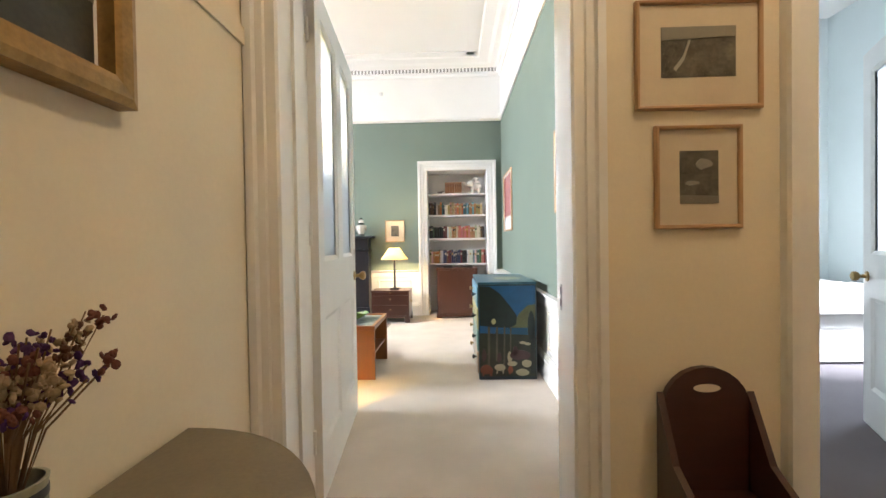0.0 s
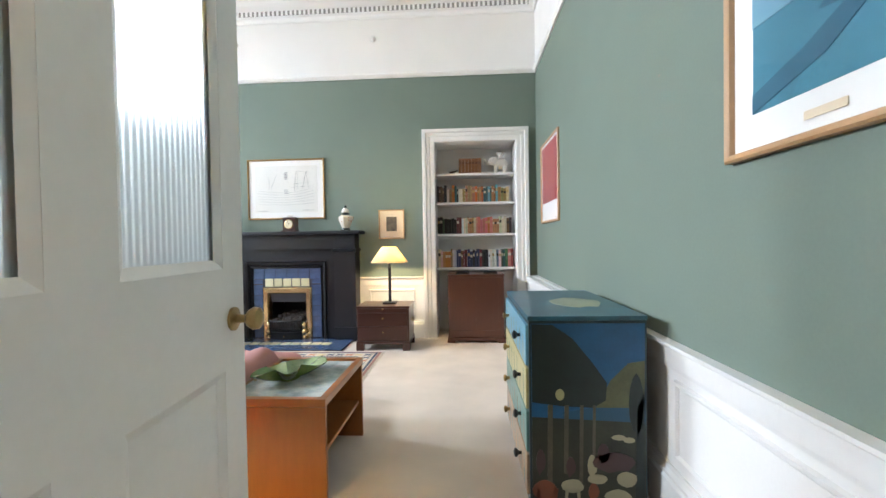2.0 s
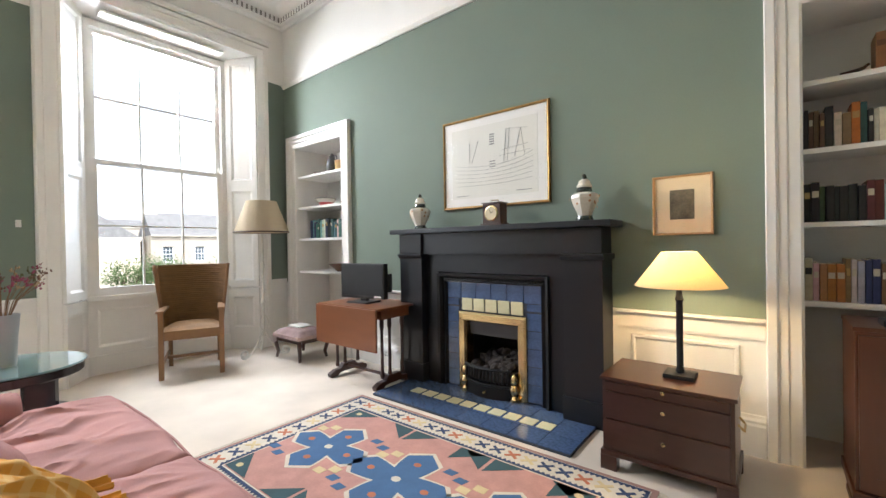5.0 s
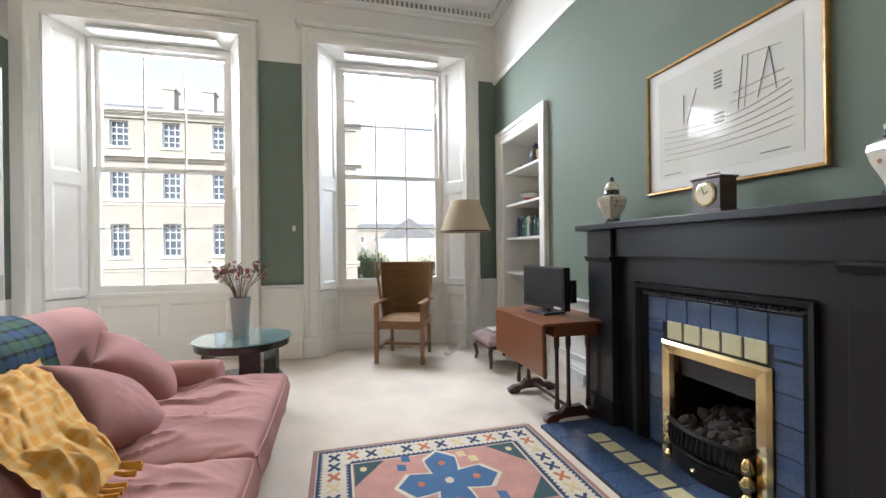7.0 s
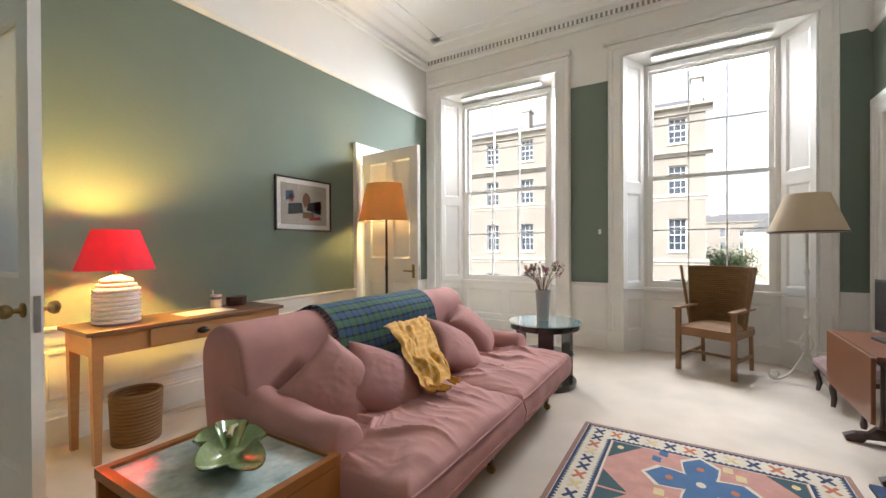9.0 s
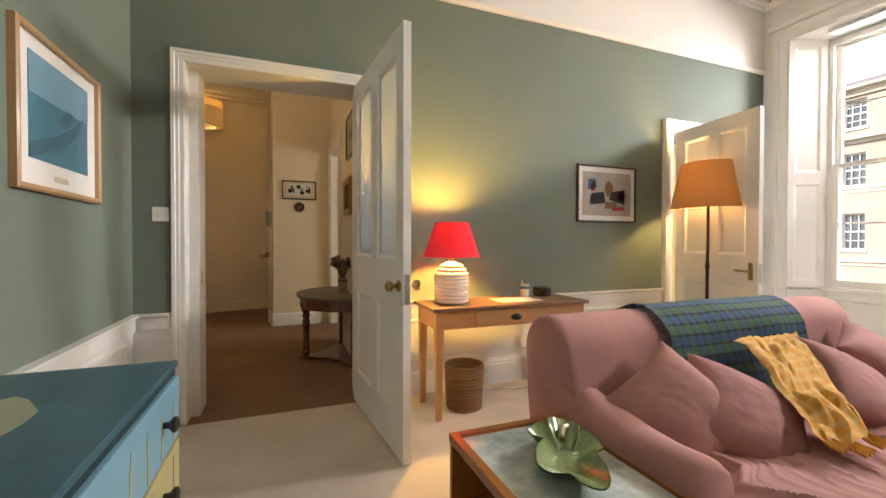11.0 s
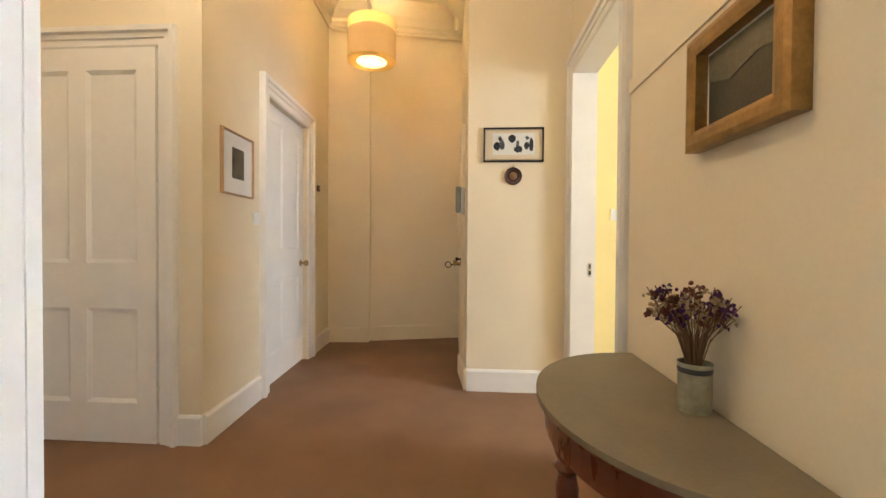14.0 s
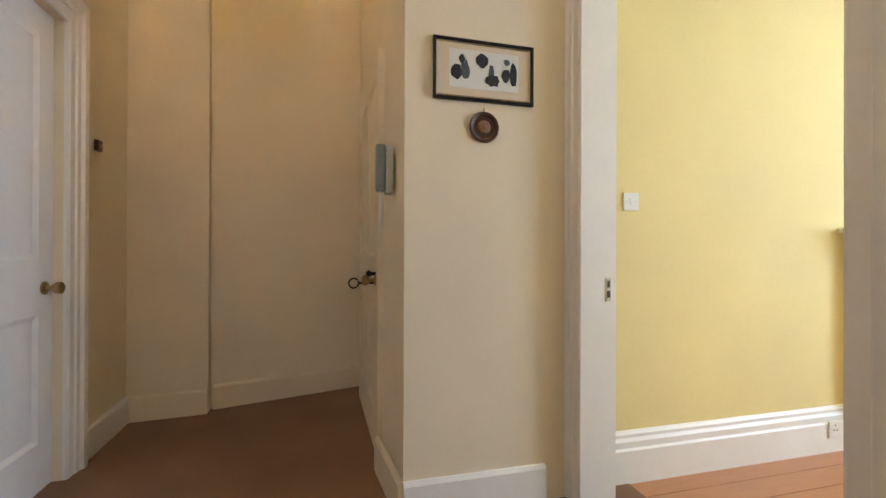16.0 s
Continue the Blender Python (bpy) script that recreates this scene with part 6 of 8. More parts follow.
def cabinet():
    c = thing("cabinet", (0.70, 6.57, 0), "two-door red-brown veneered cabinet below the bookshelves", "cabinet")
    part("body", block((-0.30, -0.13, 0.05), (0.30, 0.23, 0.72), 0.004), CABW, c)
    part("top", block((-0.305, -0.135, 0.72), (0.305, 0.23, 0.738), 0.003), CABW, c)
    for s in (-1, 1):
        pans = [(0.05, 0.24, 0.06, 0.57)]
        d = part("door", panelled(0.288, 0.63, 0.016, pans, CABW, depth=0.005), CABW, c, at=pose(-0.289 if s < 0 else 0.001, -0.139, 0.075))
    part("plinth", block((-0.31, -0.145, 0.02), (0.31, 0.23, 0.06), 0.006), CABW, c)
    for s in (-1, 1):
        part("foot", block((s * 0.23, -0.15, 0), (s * 0.315, 0.0, 0.03), 0.006), CABW, c)


cabinet()
for x in (0.56, 0.86):
    tagged(mesh_ob("black_box", block((x - 0.07, 6.48, 0.738), (x + 0.07, 6.60, 0.765), 0.004), DARKPL), "flat black box lying on the cabinet", "box")


def drop_leaf_table():
    t = thing("drop_leaf_table", (-2.50, 6.36, 0), "polished mahogany drop-leaf table with its leaf hanging down", "table")
    w = 0.37
    part("tabletop", block((-w, -0.245, 0.618), (w, 0.24, 0.636), 0.004), REDWOOD, t)
    part("drop_leaf", block((-w, -0.265, 0.315), (w, -0.247, 0.630), 0.004), REDWOOD, t)
    part("apron", block((-w + 0.05, -0.16, 0.54), (w - 0.05, 0.16, 0.618)), REDWOOD, t)
    for s in (-1, 1):
        for y in (-0.12, -0.04, 0.10):
            part("leg", lathe(bmesh.new(), [(0.014, 0.08), (0.018, 0.1), (0.013, 0.14), (0.012, 0.45), (0.018, 0.48), (0.016, 0.56)], 10, (s * (w - 0.09), y, 0)), MAHOG, t, smooth=True)
        foot = bmesh.new()
        pr = [(-0.19, 0.0), (-0.12, 0.0), (-0.10, 0.025), (-0.05, 0.03), (0.05, 0.03), (0.10, 0.025), (0.12, 0.0), (0.19, 0.0), (0.20, 0.03), (0.15, 0.055), (0.09, 0.06), (0.06, 0.095), (-0.06, 0.095), (-0.09, 0.06), (-0.15, 0.055), (-0.20, 0.03)]
        plate(foot, pr, -0.022, 0.022)
        part("trestle_foot", foot, MAHOG, t, at=pose(s * (w - 0.09), -0.01, 0, 0, 0, 90))
    part("stretcher", tube(bmesh.new(), [(-w + 0.1, -0.02, 0.07), (w - 0.1, -0.02, 0.07)], 0.013, 8), MAHOG, t, smooth=True)


drop_leaf_table()


def television():
    t = thing("television", (-2.53, 6.33, 0.636, 0, 0, 8), "small black flat-screen television on the drop-leaf table", "television")
    part("stand", block((-0.11, -0.09, 0), (0.11, 0.09, 0.014), 0.005), DARKPL, t)
    part("neck", block((-0.035, -0.0, 0.012), (0.035, 0.03, 0.07), 0.004), DARKPL, t)
    part("casing", block((-0.235, -0.02, 0.035), (0.235, 0.03, 0.325), 0.006), DARKPL, t)
    part("screen", block((-0.22, -0.0225, 0.062), (0.22, -0.0195, 0.312)), mat("dark_screen", (0.03, 0.032, 0.035), 0.25, bump=0), t, "dark grey switched-off screen")
    part("badge", block((0.13, -0.0225, 0.045), (0.20, -0.0195, 0.06)), PLASTIC, t, "pale label on the bezel")
    part("speaker", block((0.19, 0.03, 0.09), (0.25, 0.07, 0.24), 0.006), DARKPL, t)


television()


def painted_chest():
    c = thing("chest_of_drawers", (1.083, 4.12, 0), "small chest of drawers painted all over with a pastoral landscape", "chest")
    dark = flat("dark_blue_green_paint", (0.010, 0.024, 0.030), 0.35)
    top = flat("teal_blue_paint", (0.035, 0.115, 0.155), 0.3, 0.25)
    skyb = flat("painted_sky_blue", (0.012, 0.085, 0.20), 0.35, 0.12)
    hill = flat("painted_olive_hill", (0.10, 0.105, 0.04), 0.4, 0.2)
    tree = flat("painted_dark_foliage", (0.006, 0.016, 0.012), 0.4, 0.3)
    grass = flat("painted_dark_grass", (0.022, 0.026, 0.012), 0.4, 0.3)
    trunk = flat("painted_tree_trunk", (0.085, 0.075, 0.045), 0.4, 0.3)
    wool = flat("painted_cream_sheep", (0.30, 0.28, 0.17), 0.4)
    rust = flat("painted_rust_brown", (0.16, 0.045, 0.018), 0.4)
    plum = flat("painted_plum_brown", (0.05, 0.022, 0.022), 0.4)
    teal = flat("painted_teal_lake", (0.012, 0.07, 0.13), 0.4)
    straw = flat("painted_straw", (0.40, 0.36, 0.15), 0.4)
    w, d, h = 0.233, 0.42, 0.79
    part("carcass", block((-w, -d, 0.0), (w, d, h - 0.018), 0.003), dark, c)
    part("top", block((-w - 0.005, -d - 0.006, h - 0.018), (w + 0.002, d + 0.004, h), 0.003), top, c, "teal blue painted top")
    part("painted_cloud", prism(bmesh.new(), blob(0.05, -0.05, 0.12, 0.15, 18, 0.3), h, h + 0.0008), flat("pale_cloud_paint", (0.28, 0.30, 0.20), 0.35), c)
    # painted end towards the hall door
    y = -d - 0.0005
    layers = [("painted_sky", skyb, [[(-w + 0.008, 0.35), (w - 0.008, 0.35), (w - 0.008, h - 0.03), (-w + 0.008, h - 0.03)]]),
              ("painted_hill", hill, [[(0.03, 0.42), (0.09, 0.53), (0.16, 0.60), (w - 0.009, 0.61), (w - 0.009, 0.38), (0.03, 0.38)]]),
              ("painted_lake", teal, [[(-0.1, 0.36), (w - 0.009, 0.36), (w - 0.009, 0.42), (0.02, 0.42), (-0.1, 0.40)]]),
              ("painted_grass", grass, [[(-w + 0.009, 0.03), (w - 0.009, 0.03), (w - 0.009, 0.36), (-w + 0.009, 0.38)]]),
              ("painted_tree", tree, [[(-w + 0.01, h - 0.032), (-0.14, h - 0.035), (-0.06, 0.70), (0.02, 0.60), (0.075, 0.52), (0.07, 0.45), (0.02, 0.42), (-0.1, 0.425), (-w + 0.01, 0.44)], blob(0.19, 0.44, 0.03, 0.12, 12, 0.2), [(w - 0.05, 0.05), (w - 0.012, 0.05), (w - 0.012, 0.48), (w - 0.04, 0.42)]]),
              ("painted_trunk", trunk, [line(x, 0.10 + 0.05 * (k % 2), x + 0.005, 0.43, 0.02 - 0.003 * k) for k, x in enumerate((-0.155, -0.09, -0.03, 0.02))]),
              ("painted_lamp", straw, [blob(-0.112, 0.472, 0.018, 0.024, 14)]),
              ("painted_sheep", wool, [blob(-0.065, 0.10, 0.045, 0.028, 12, 0.2, 1), blob(0.115, 0.06, 0.055, 0.03, 12, 0.2, 2), blob(0.15, 0.13, 0.04, 0.032, 12, 0.2, 3), blob(0.035, 0.13, 0.04, 0.02, 12, 0.2, 4), line(-0.09, 0.05, -0.085, 0.09, 0.012), line(-0.04, 0.05, -0.04, 0.09, 0.012), blob(0.12, 0.30, 0.03, 0.012, 8, 0.3), blob(0.16, 0.29, 0.025, 0.012, 8, 0.3), blob(0.015, 0.185, 0.02, 0.045, 10, 0.2)]),
              ("painted_cow", plum, [blob(0.10, 0.20, 0.085, 0.04, 14, 0.2), blob(0.06, 0.235, 0.025, 0.04, 10, 0.2), blob(-0.19, 0.2, 0.02, 0.05, 10, 0.3), blob(-0.07, 0.18, 0.02, 0.04, 10, 0.3)]),
              ("painted_cow", rust, [blob(-0.175, 0.085, 0.05, 0.04, 12, 0.3), blob(0.02, 0.08, 0.022, 0.035, 10, 0.3), line(-0.14, 0.03, -0.13, 0.09, 0.018), line(-0.2, 0.03, -0.2, 0.09, 0.014)])]
    for i, (nm, mt, outs) in enumerate(layers):
        for o in outs:
            part(nm, plate(bmesh.new(), o, y - 0.0004 * (i + 1), y + 0.0002), mt, c)
    # drawers face the room
    tones = [flat("painted_light_blue", (0.16, 0.33, 0.42), 0.35), flat("painted_pale_yellow", (0.42, 0.37, 0.17), 0.35), flat("painted_sea_green", (0.12, 0.22, 0.19), 0.35), flat("painted_sand", (0.33, 0.22, 0.13), 0.35)]
    for k in range(4):
        z0 = 0.05 + 0.178 * k
        dr = part("drawer", block((-w - 0.012, -d + 0.015, z0), (-w + 0.004, d - 0.015, z0 + 0.168), 0.004), tones[3 - k], c)
        for yy in (-0.24, 0.24):
            part("knob", lathe(bmesh.new(), [(0.008, 0), (0.008, 0.012), (0.019, 0.022), (0.019, 0.03), (0.01, 0.035)], 14), DARKPL if yy < 0 else OLDBRASS, dr, "", True, pose(-w - 0.012, yy, z0 + 0.09, 0, -90, 0))
        bm = bmesh.new()
        rnd = random.Random(k)
        for q in range(7):
            a = -d + 0.08 + 0.11 * q
            prism(bm, [(0, 0), (0.008, 0), (0.008, 0.08 + 0.06 * rnd.random()), (0, 0.08 + 0.05 * rnd.random())], 0, 0.001)
            bmesh.ops.transform(bm, matrix=Matrix(((0, 0, -1, -w - 0.0125), (1, 0, 0, a), (0, 1, 0, z0 + 0.01), (0, 0, 0, 1))), verts=bm.verts[-8:])
        part("painted_reeds", bm, tones[(4 - k) % 4], dr)


painted_chest()


def desk():
    t = thing("desk", (-0.90, 2.49, 0), "old pine side table with one drawer against the green wall", "desk")
    w, d, h = 0.60, 0.21, 0.72
    part("tabletop", block((-w, -d, h - 0.024), (w, d, h), 0.004), PINETOP, t, "dark waxed top")
    bm = bmesh.new()
    for x0, x1, y0, y1 in ((-w + 0.08, w - 0.08, d - 0.045, d - 0.025), (-w + 0.08, w - 0.08, -d + 0.025, -d + 0.045), (-w + 0.03, -w + 0.05, -d + 0.08, d - 0.08), (w - 0.05, w - 0.03, -d + 0.08, d - 0.08)):
        box(bm, (x0, y0, h - 0.14), (x1, y1, h - 0.024))
    part("apron", bm, PINE, t)
    dr = part("drawer", block((-0.30, d - 0.03, h - 0.13), (0.30, d - 0.012, h - 0.03), 0.003), PINE, t)
    part("cup_handle", lathe(bmesh.new(), [(0.032, 0), (0.030, 0.012), (0.018, 0.022), (0.004, 0.025)], 14), IRON, dr, "dark metal cup handle", True, pose(0.0, d - 0.012, h - 0.085, -90) @ Matrix.Diagonal((1.2, 0.7, 1, 1)))
    for sx in (-1, 1):
        for sy in (-1, 1):
            x, y = sx * (w - 0.055), sy * (d - 0.05)
            bm = bmesh.new()
            lo = [bm.verts.new((x + a * 0.016, y + b * 0.016, 0)) for a, b in ((-1, -1), (1, -1), (1, 1), (-1, 1))]
            hi = [bm.verts.new((x + a * 0.027, y + b * 0.027, h - 0.024)) for a, b in ((-1, -1), (1, -1), (1, 1), (-1, 1))]
            for i in range(4):
                bm.faces.new((lo[i], lo[(i + 1) % 4], hi[(i + 1) % 4], hi[i]))
            bm.faces.new(lo[::-1])
            bm.faces.new(hi)
            part("leg", bm, PINE, t)


desk()
tagged(mesh_ob("paper_sheet", block((-1.18, 2.40, 0.72), (-0.84, 2.60, 0.7215)), mat("white_paper", (0.75, 0.72, 0.66), 0.9)), "sheets of white paper lying on the pine desk", "paper")
pot = thing("pen_pot", (-1.17, 2.36, 0.72), "blue and white pen pot with scissors on the desk", "pot")
part("pot", lathe(bmesh.new(), [(0.036, 0), (0.038, 0.05), (0.039, 0.095), (0.036, 0.095), (0.034, 0.01)], 18), PORC, pot, smooth=True)
part("band", lathe(bmesh.new(), [(0.0395, 0.06), (0.0400, 0.08)], 18, closed=False), flat("blue_glaze", (0.05, 0.1, 0.22), 0.3), pot)
part("scissors", tube(bmesh.new(), [(0.01, 0, 0.02), (0.025, 0, 0.13)], 0.005, 6), STEEL, pot, smooth=True)
dishx = thing("trinket_box", (-1.33, 2.36, 0.72), "round dark wooden trinket box on the desk", "box")
part("box", lathe(bmesh.new(), [(0.07, 0), (0.075, 0.02), (0.075, 0.05), (0.07, 0.055)], 20), MAHOG, dishx, smooth=True)
part("lid", lathe(bmesh.new(), [(0.072, 0.055), (0.074, 0.065), (0.03, 0.07)], 20), MAHOG, dishx, smooth=True)


def basket():
    b = thing("waste_basket", (-0.60, 2.50, 0), "round woven straw waste-paper basket under the desk", "basket")
    for k in range(14):
        z = 0.012 + 0.0215 * k
        r = 0.115 + 0.012 * k / 13
        part("coil", tube(bmesh.new(), [(r * math.cos(a), r * math.sin(a), z) for a in [2 * math.pi * i / 24 for i in range(25)]], 0.0118, 6), STRAW, b, smooth=True)
    part("bottom", lathe(bmesh.new(), [(0.11, 0.0), (0.11, 0.01)], 20), STRAW, b)


basket()
tagged(mesh_ob("electric_cable", tube(bmesh.new(), [(-0.55, 2.22, 0.05), (-0.8, 2.26, 0.008), (-1.2, 2.34, 0.008), (-1.6, 2.25, 0.008), (-2.2, 2.3, 0.008), (-2.8, 2.45, 0.008)], 0.004, 6), PLASTIC, True), "white electric cable lying along the skirting", "cable")


def drum_table():
    t = thing("side_table", (-2.86, 4.31, 0), "round black lacquered drum table with a glass top", "table")
    part("base_disc", lathe(bmesh.new(), [(0.255, 0.0), (0.26, 0.01), (0.26, 0.045), (0.255, 0.05)], 40), BLACKLAC, t, smooth=True)
    part("shelf", lathe(bmesh.new(), [(0.235, 0.245), (0.24, 0.25), (0.24, 0.262), (0.235, 0.266)], 40), BLACKLAC, t, smooth=True)
    part("top_disc", lathe(bmesh.new(), [(0.28, 0.47), (0.285, 0.475), (0.285, 0.512), (0.28, 0.517)], 40), BLACKLAC, t, smooth=True)
    for k in range(3):
        a = radians(20 + 120 * k)
        bm = block((0.21, -0.06, 0.05), (0.24, 0.06, 0.47))
        bmesh.ops.transform(bm, matrix=Matrix.Rotation(a, 4, "Z"), verts=bm.verts)
        part("post", bm, BLACKLAC, t)
    part("glass_top", lathe(bmesh.new(), [(0.295, 0.518), (0.298, 0.521), (0.298, 0.525), (0.295, 0.528)], 48), mat("green_tinted_glass", (0.16, 0.26, 0.26), 0.06, bump=0, coat=1.0), t, "greenish plate glass top", True)


drum_table()


def flower(bm, p, rnd, r, n=5):
    for k in range(n):
        q = p + Vector((rnd.uniform(-r, r), rnd.uniform(-r, r), rnd.uniform(-r, r))) * 0.8
        vs = len(bm.verts)
        bmesh.ops.create_icosphere(bm, subdivisions=1, radius=r * rnd.uniform(0.35, 0.6), matrix=Matrix.Translation(q) @ Euler((rnd.random() * 6, rnd.random() * 6, 0)).to_matrix().to_4x4() @ Matrix.Diagonal((1, 0.8, 0.45, 1)))


def bouquet(parent, z0, height, spread, seed, tones, stem_mat, count=26):
    rnd = random.Random(seed)
    stems = bmesh.new()
    heads = [bmesh.new() for _ in tones]
    for k in range(count):
        a, s = rnd.uniform(0, 6.28), spread * math.sqrt(rnd.random())
        top = Vector((s * math.cos(a), s * math.sin(a), z0 + height * rnd.uniform(0.55, 1.0)))
        mid = Vector((top.x * 0.35, top.y * 0.35, z0 + height * 0.35))
        tube(stems, [(0, 0, z0 - 0.05), mid, top], 0.0016, 4)
        tone = rnd.randrange(len(tones))
        for j in range(3):
            w = rnd.uniform(0.72, 1.0)
            p = mid.lerp(top, w) + Vector((rnd.uniform(-1, 1), rnd.uniform(-1, 1), rnd.uniform(-0.5, 1))) * 0.016
            flower(heads[tone], p, rnd, 0.015, 4)
    tagged(part("stem", stems, stem_mat, parent), kind="stuff")
    for h, t in zip(heads, tones):
        tagged(part("flower_head", h, t, parent), kind="stuff")


DRYSTEM = flat("dry_stem", (0.18, 0.10, 0.045), 0.95)
FL = [flat("dried_purple_flower", (0.075, 0.022, 0.10), 0.95, 0.25), flat("dried_rust_flower", (0.17, 0.055, 0.035), 0.95, 0.25), flat("dried_straw_flower", (0.42, 0.30, 0.17), 0.95, 0.2), flat("dried_brown_flower", (0.13, 0.055, 0.03), 0.95, 0.25)]
FL2 = [flat("dried_pink_flower", (0.30, 0.06, 0.12), 0.95, 0.25), flat("dried_olive_leaf", (0.10, 0.11, 0.04), 0.95, 0.25), FL[2], FL[3]]
vz = thing("flower_vase", (-2.88, 4.29, 0.528), "tall grey vase of dried flowers on the drum table", "vase")
part("vase", lathe(bmesh.new(), [(0.048, 0), (0.05, 0.01), (0.056, 0.15), (0.066, 0.26), (0.062, 0.26), (0.052, 0.15), (0.045, 0.02)], 24), SILVERSTEM, vz, smooth=True)
bouquet(vz, 0.22, 0.30, 0.19, 3, FL2, DRYSTEM, 40)


# ---- chair ----
def straw_chair():
    c = thing("straw_backed_chair", pose(-3.99, 5.56, 0, 0, 0, -23), "oak armchair with a tall curved woven straw back", "chair")
    # local x faces the room
    for y in (-0.225, 0.225):
        part("leg", block((0.19, y - 0.02, 0), (0.23, y + 0.02, 0.57), 0.004), CHAIRW, c)
        part("leg", tube(bmesh.new(), [(-0.27, y * 0.9, 0), (-0.24, y * 0.9, 0.4)], 0.018, 8), CHAIRW, c)
        part("arm", block((-0.22, y - 0.03, 0.57), (0.27, y + 0.03, 0.592), 0.008), CHAIRW, c)
        part("side_rail", block((-0.24, y - 0.012, 0.34), (0.19, y + 0.012, 0.40)), CHAIRW, c)
        part("stretcher", block((-0.25, y * 0.95 - 0.01, 0.13), (0.19, y * 0.95 + 0.01, 0.155)), CHAIRW, c)
    part("seat_rail", block((0.195, -0.205, 0.33), (0.222, 0.205, 0.40), 0.004), CHAIRW, c)
    part("seat_rail", block((-0.255, -0.20, 0.33), (-0.23, 0.20, 0.40)), CHAIRW, c)
    part("stretcher", block((-0.02, -0.21, 0.13), (0.0, 0.21, 0.155)), CHAIRW, c)
    part("seat", pad(0.45, 0.41, 0.03, 3.0, 0.012, 16, 16, 0.003), STRAW, c, "woven rush seat", True, pose(-0.02, 0, 0.395))
    # coils of straw, one over another, round a curved back
    n = 30
    for k in range(n):
        z = 0.41 + 0.0187 * k
        lean = -0.03 - 0.09 * (k / n)
        half = 0.225 + 0.06 * (k / n)
        pts = []
        for i in range(13):
            t = -1 + 2 * i / 12
            pts.append((lean - 0.17 + 0.13 * t * t + 0.03 * abs(t) ** 5, half * t, z))
        part("straw_coil", tube(bmesh.new(), pts, 0.0106, 6), STRAW, c, smooth=True)
    pts = []
    for s in (-1, 1):
        part("back_post", tube(bmesh.new(), [(-0.04, s * 0.228, 0.40), (0.02, s * 0.288, 0.97)], 0.014, 8), CHAIRW, c, smooth=True)
    return c


straw_chair()


def footstool():
    f = thing("footstool", (-3.55, 6.38, 0), "low footstool with cabriole legs and striped tapestry seat", "stool")
    stripe = plaid("faded_striped_tapestry", (0.42, 0.36, 0.34), [(0.05, 0.012, 0.009, (0.28, 0.10, 0.10), 0.6), (0.05, 0.035, 0.006, (0.12, 0.16, 0.24), 0.5)])
    part("seat", pad(0.42, 0.32, 0.075, 2.0, 0.03, 20, 16, 0.003), flat("pink_grey_tapestry", (0.38, 0.27, 0.27), 0.95, 0.2), f, "faded striped tapestry pad", True, pose(0, 0, 0.22))
    part("frame", block((-0.205, -0.155, 0.18), (0.205, 0.155, 0.225), 0.006), MAHOG, f)
    for sx in (-1, 1):
        for sy in (-1, 1):
            x, y = sx * 0.185, sy * 0.135
            part("leg", tube(bmesh.new(), [(x, y, 0.2), (x + sx * 0.025, y + sy * 0.02, 0.15), (x + sx * 0.005, y + sy * 0.005, 0.07), (x + sx * 0.02, y + sy * 0.015, 0.012)], 0.024, 8, 0.014), MAHOG, f, smooth=True)


footstool()
tagged(mesh_ob("magazine", block((-3.66, 6.30, 0.318), (-3.46, 6.45, 0.33), 0.002), MOUNT), "magazine lying on the footstool", "magazine")


def radiator():
    r = thing("radiator", (1.30, 5.72, 0), "long white panel radiator with a top grille below the dado", "radiator")
    part("panel", block((-0.03, -0.90, 0.11), (-0.018, 0.90, 0.68), 0.005), WHITE, r)
    part("back_panel", block((0.03, -0.90, 0.11), (0.042, 0.90, 0.68), 0.005), WHITE, r)
    bm = bmesh.new()
    for k in range(52):
        y = -0.88 + 1.76 * k / 51
        box(bm, (-0.017, y - 0.006, 0.14), (0.029, y + 0.006, 0.66))
    part("fin", bm, WHITE, r)
    part("side_cover", block((-0.03, -0.905, 0.11), (0.042, -0.898, 0.69)), WHITE, r)
    part("side_cover", block((-0.03, 0.898, 0.11), (0.042, 0.905, 0.69)), WHITE, r)
    part("grille", grille_bm(0.0), WHITE, r)
    for y in (-0.7, 0.7):
        part("bracket", block((0.042, y - 0.02, 0.0), (0.1, y + 0.02, 0.6)), WHITE, r)
    part("pipe", tube(bmesh.new(), [(0.0, -0.93, 0.0), (0.0, -0.93, 0.15), (0.0, -0.9, 0.15)], 0.0075, 8), STEEL, r, smooth=True)


def grille_bm(y):
    bm = bmesh.new()
    for k in range(9):
        x = -0.026 + 0.06 * k / 8
        box(bm, (x, y - 0.90, 0.682), (x + 0.0055, y + 0.90, 0.695))
    return bm


radiator()

# ---- books and shelf ornaments ----
RND = random.Random(21)
PAGES = mat("book_pages", (0.62, 0.56, 0.44), 0.9, var=0.08)
_book_mats = {}


def book_mat(c):
    key = tuple(round(v, 3) for v in c)
    if key not in _book_mats:
        _book_mats[key] = mat("book_cloth", c, 0.6, var=0.15, scale=20, bump=0.1)
    return _book_mats[key]


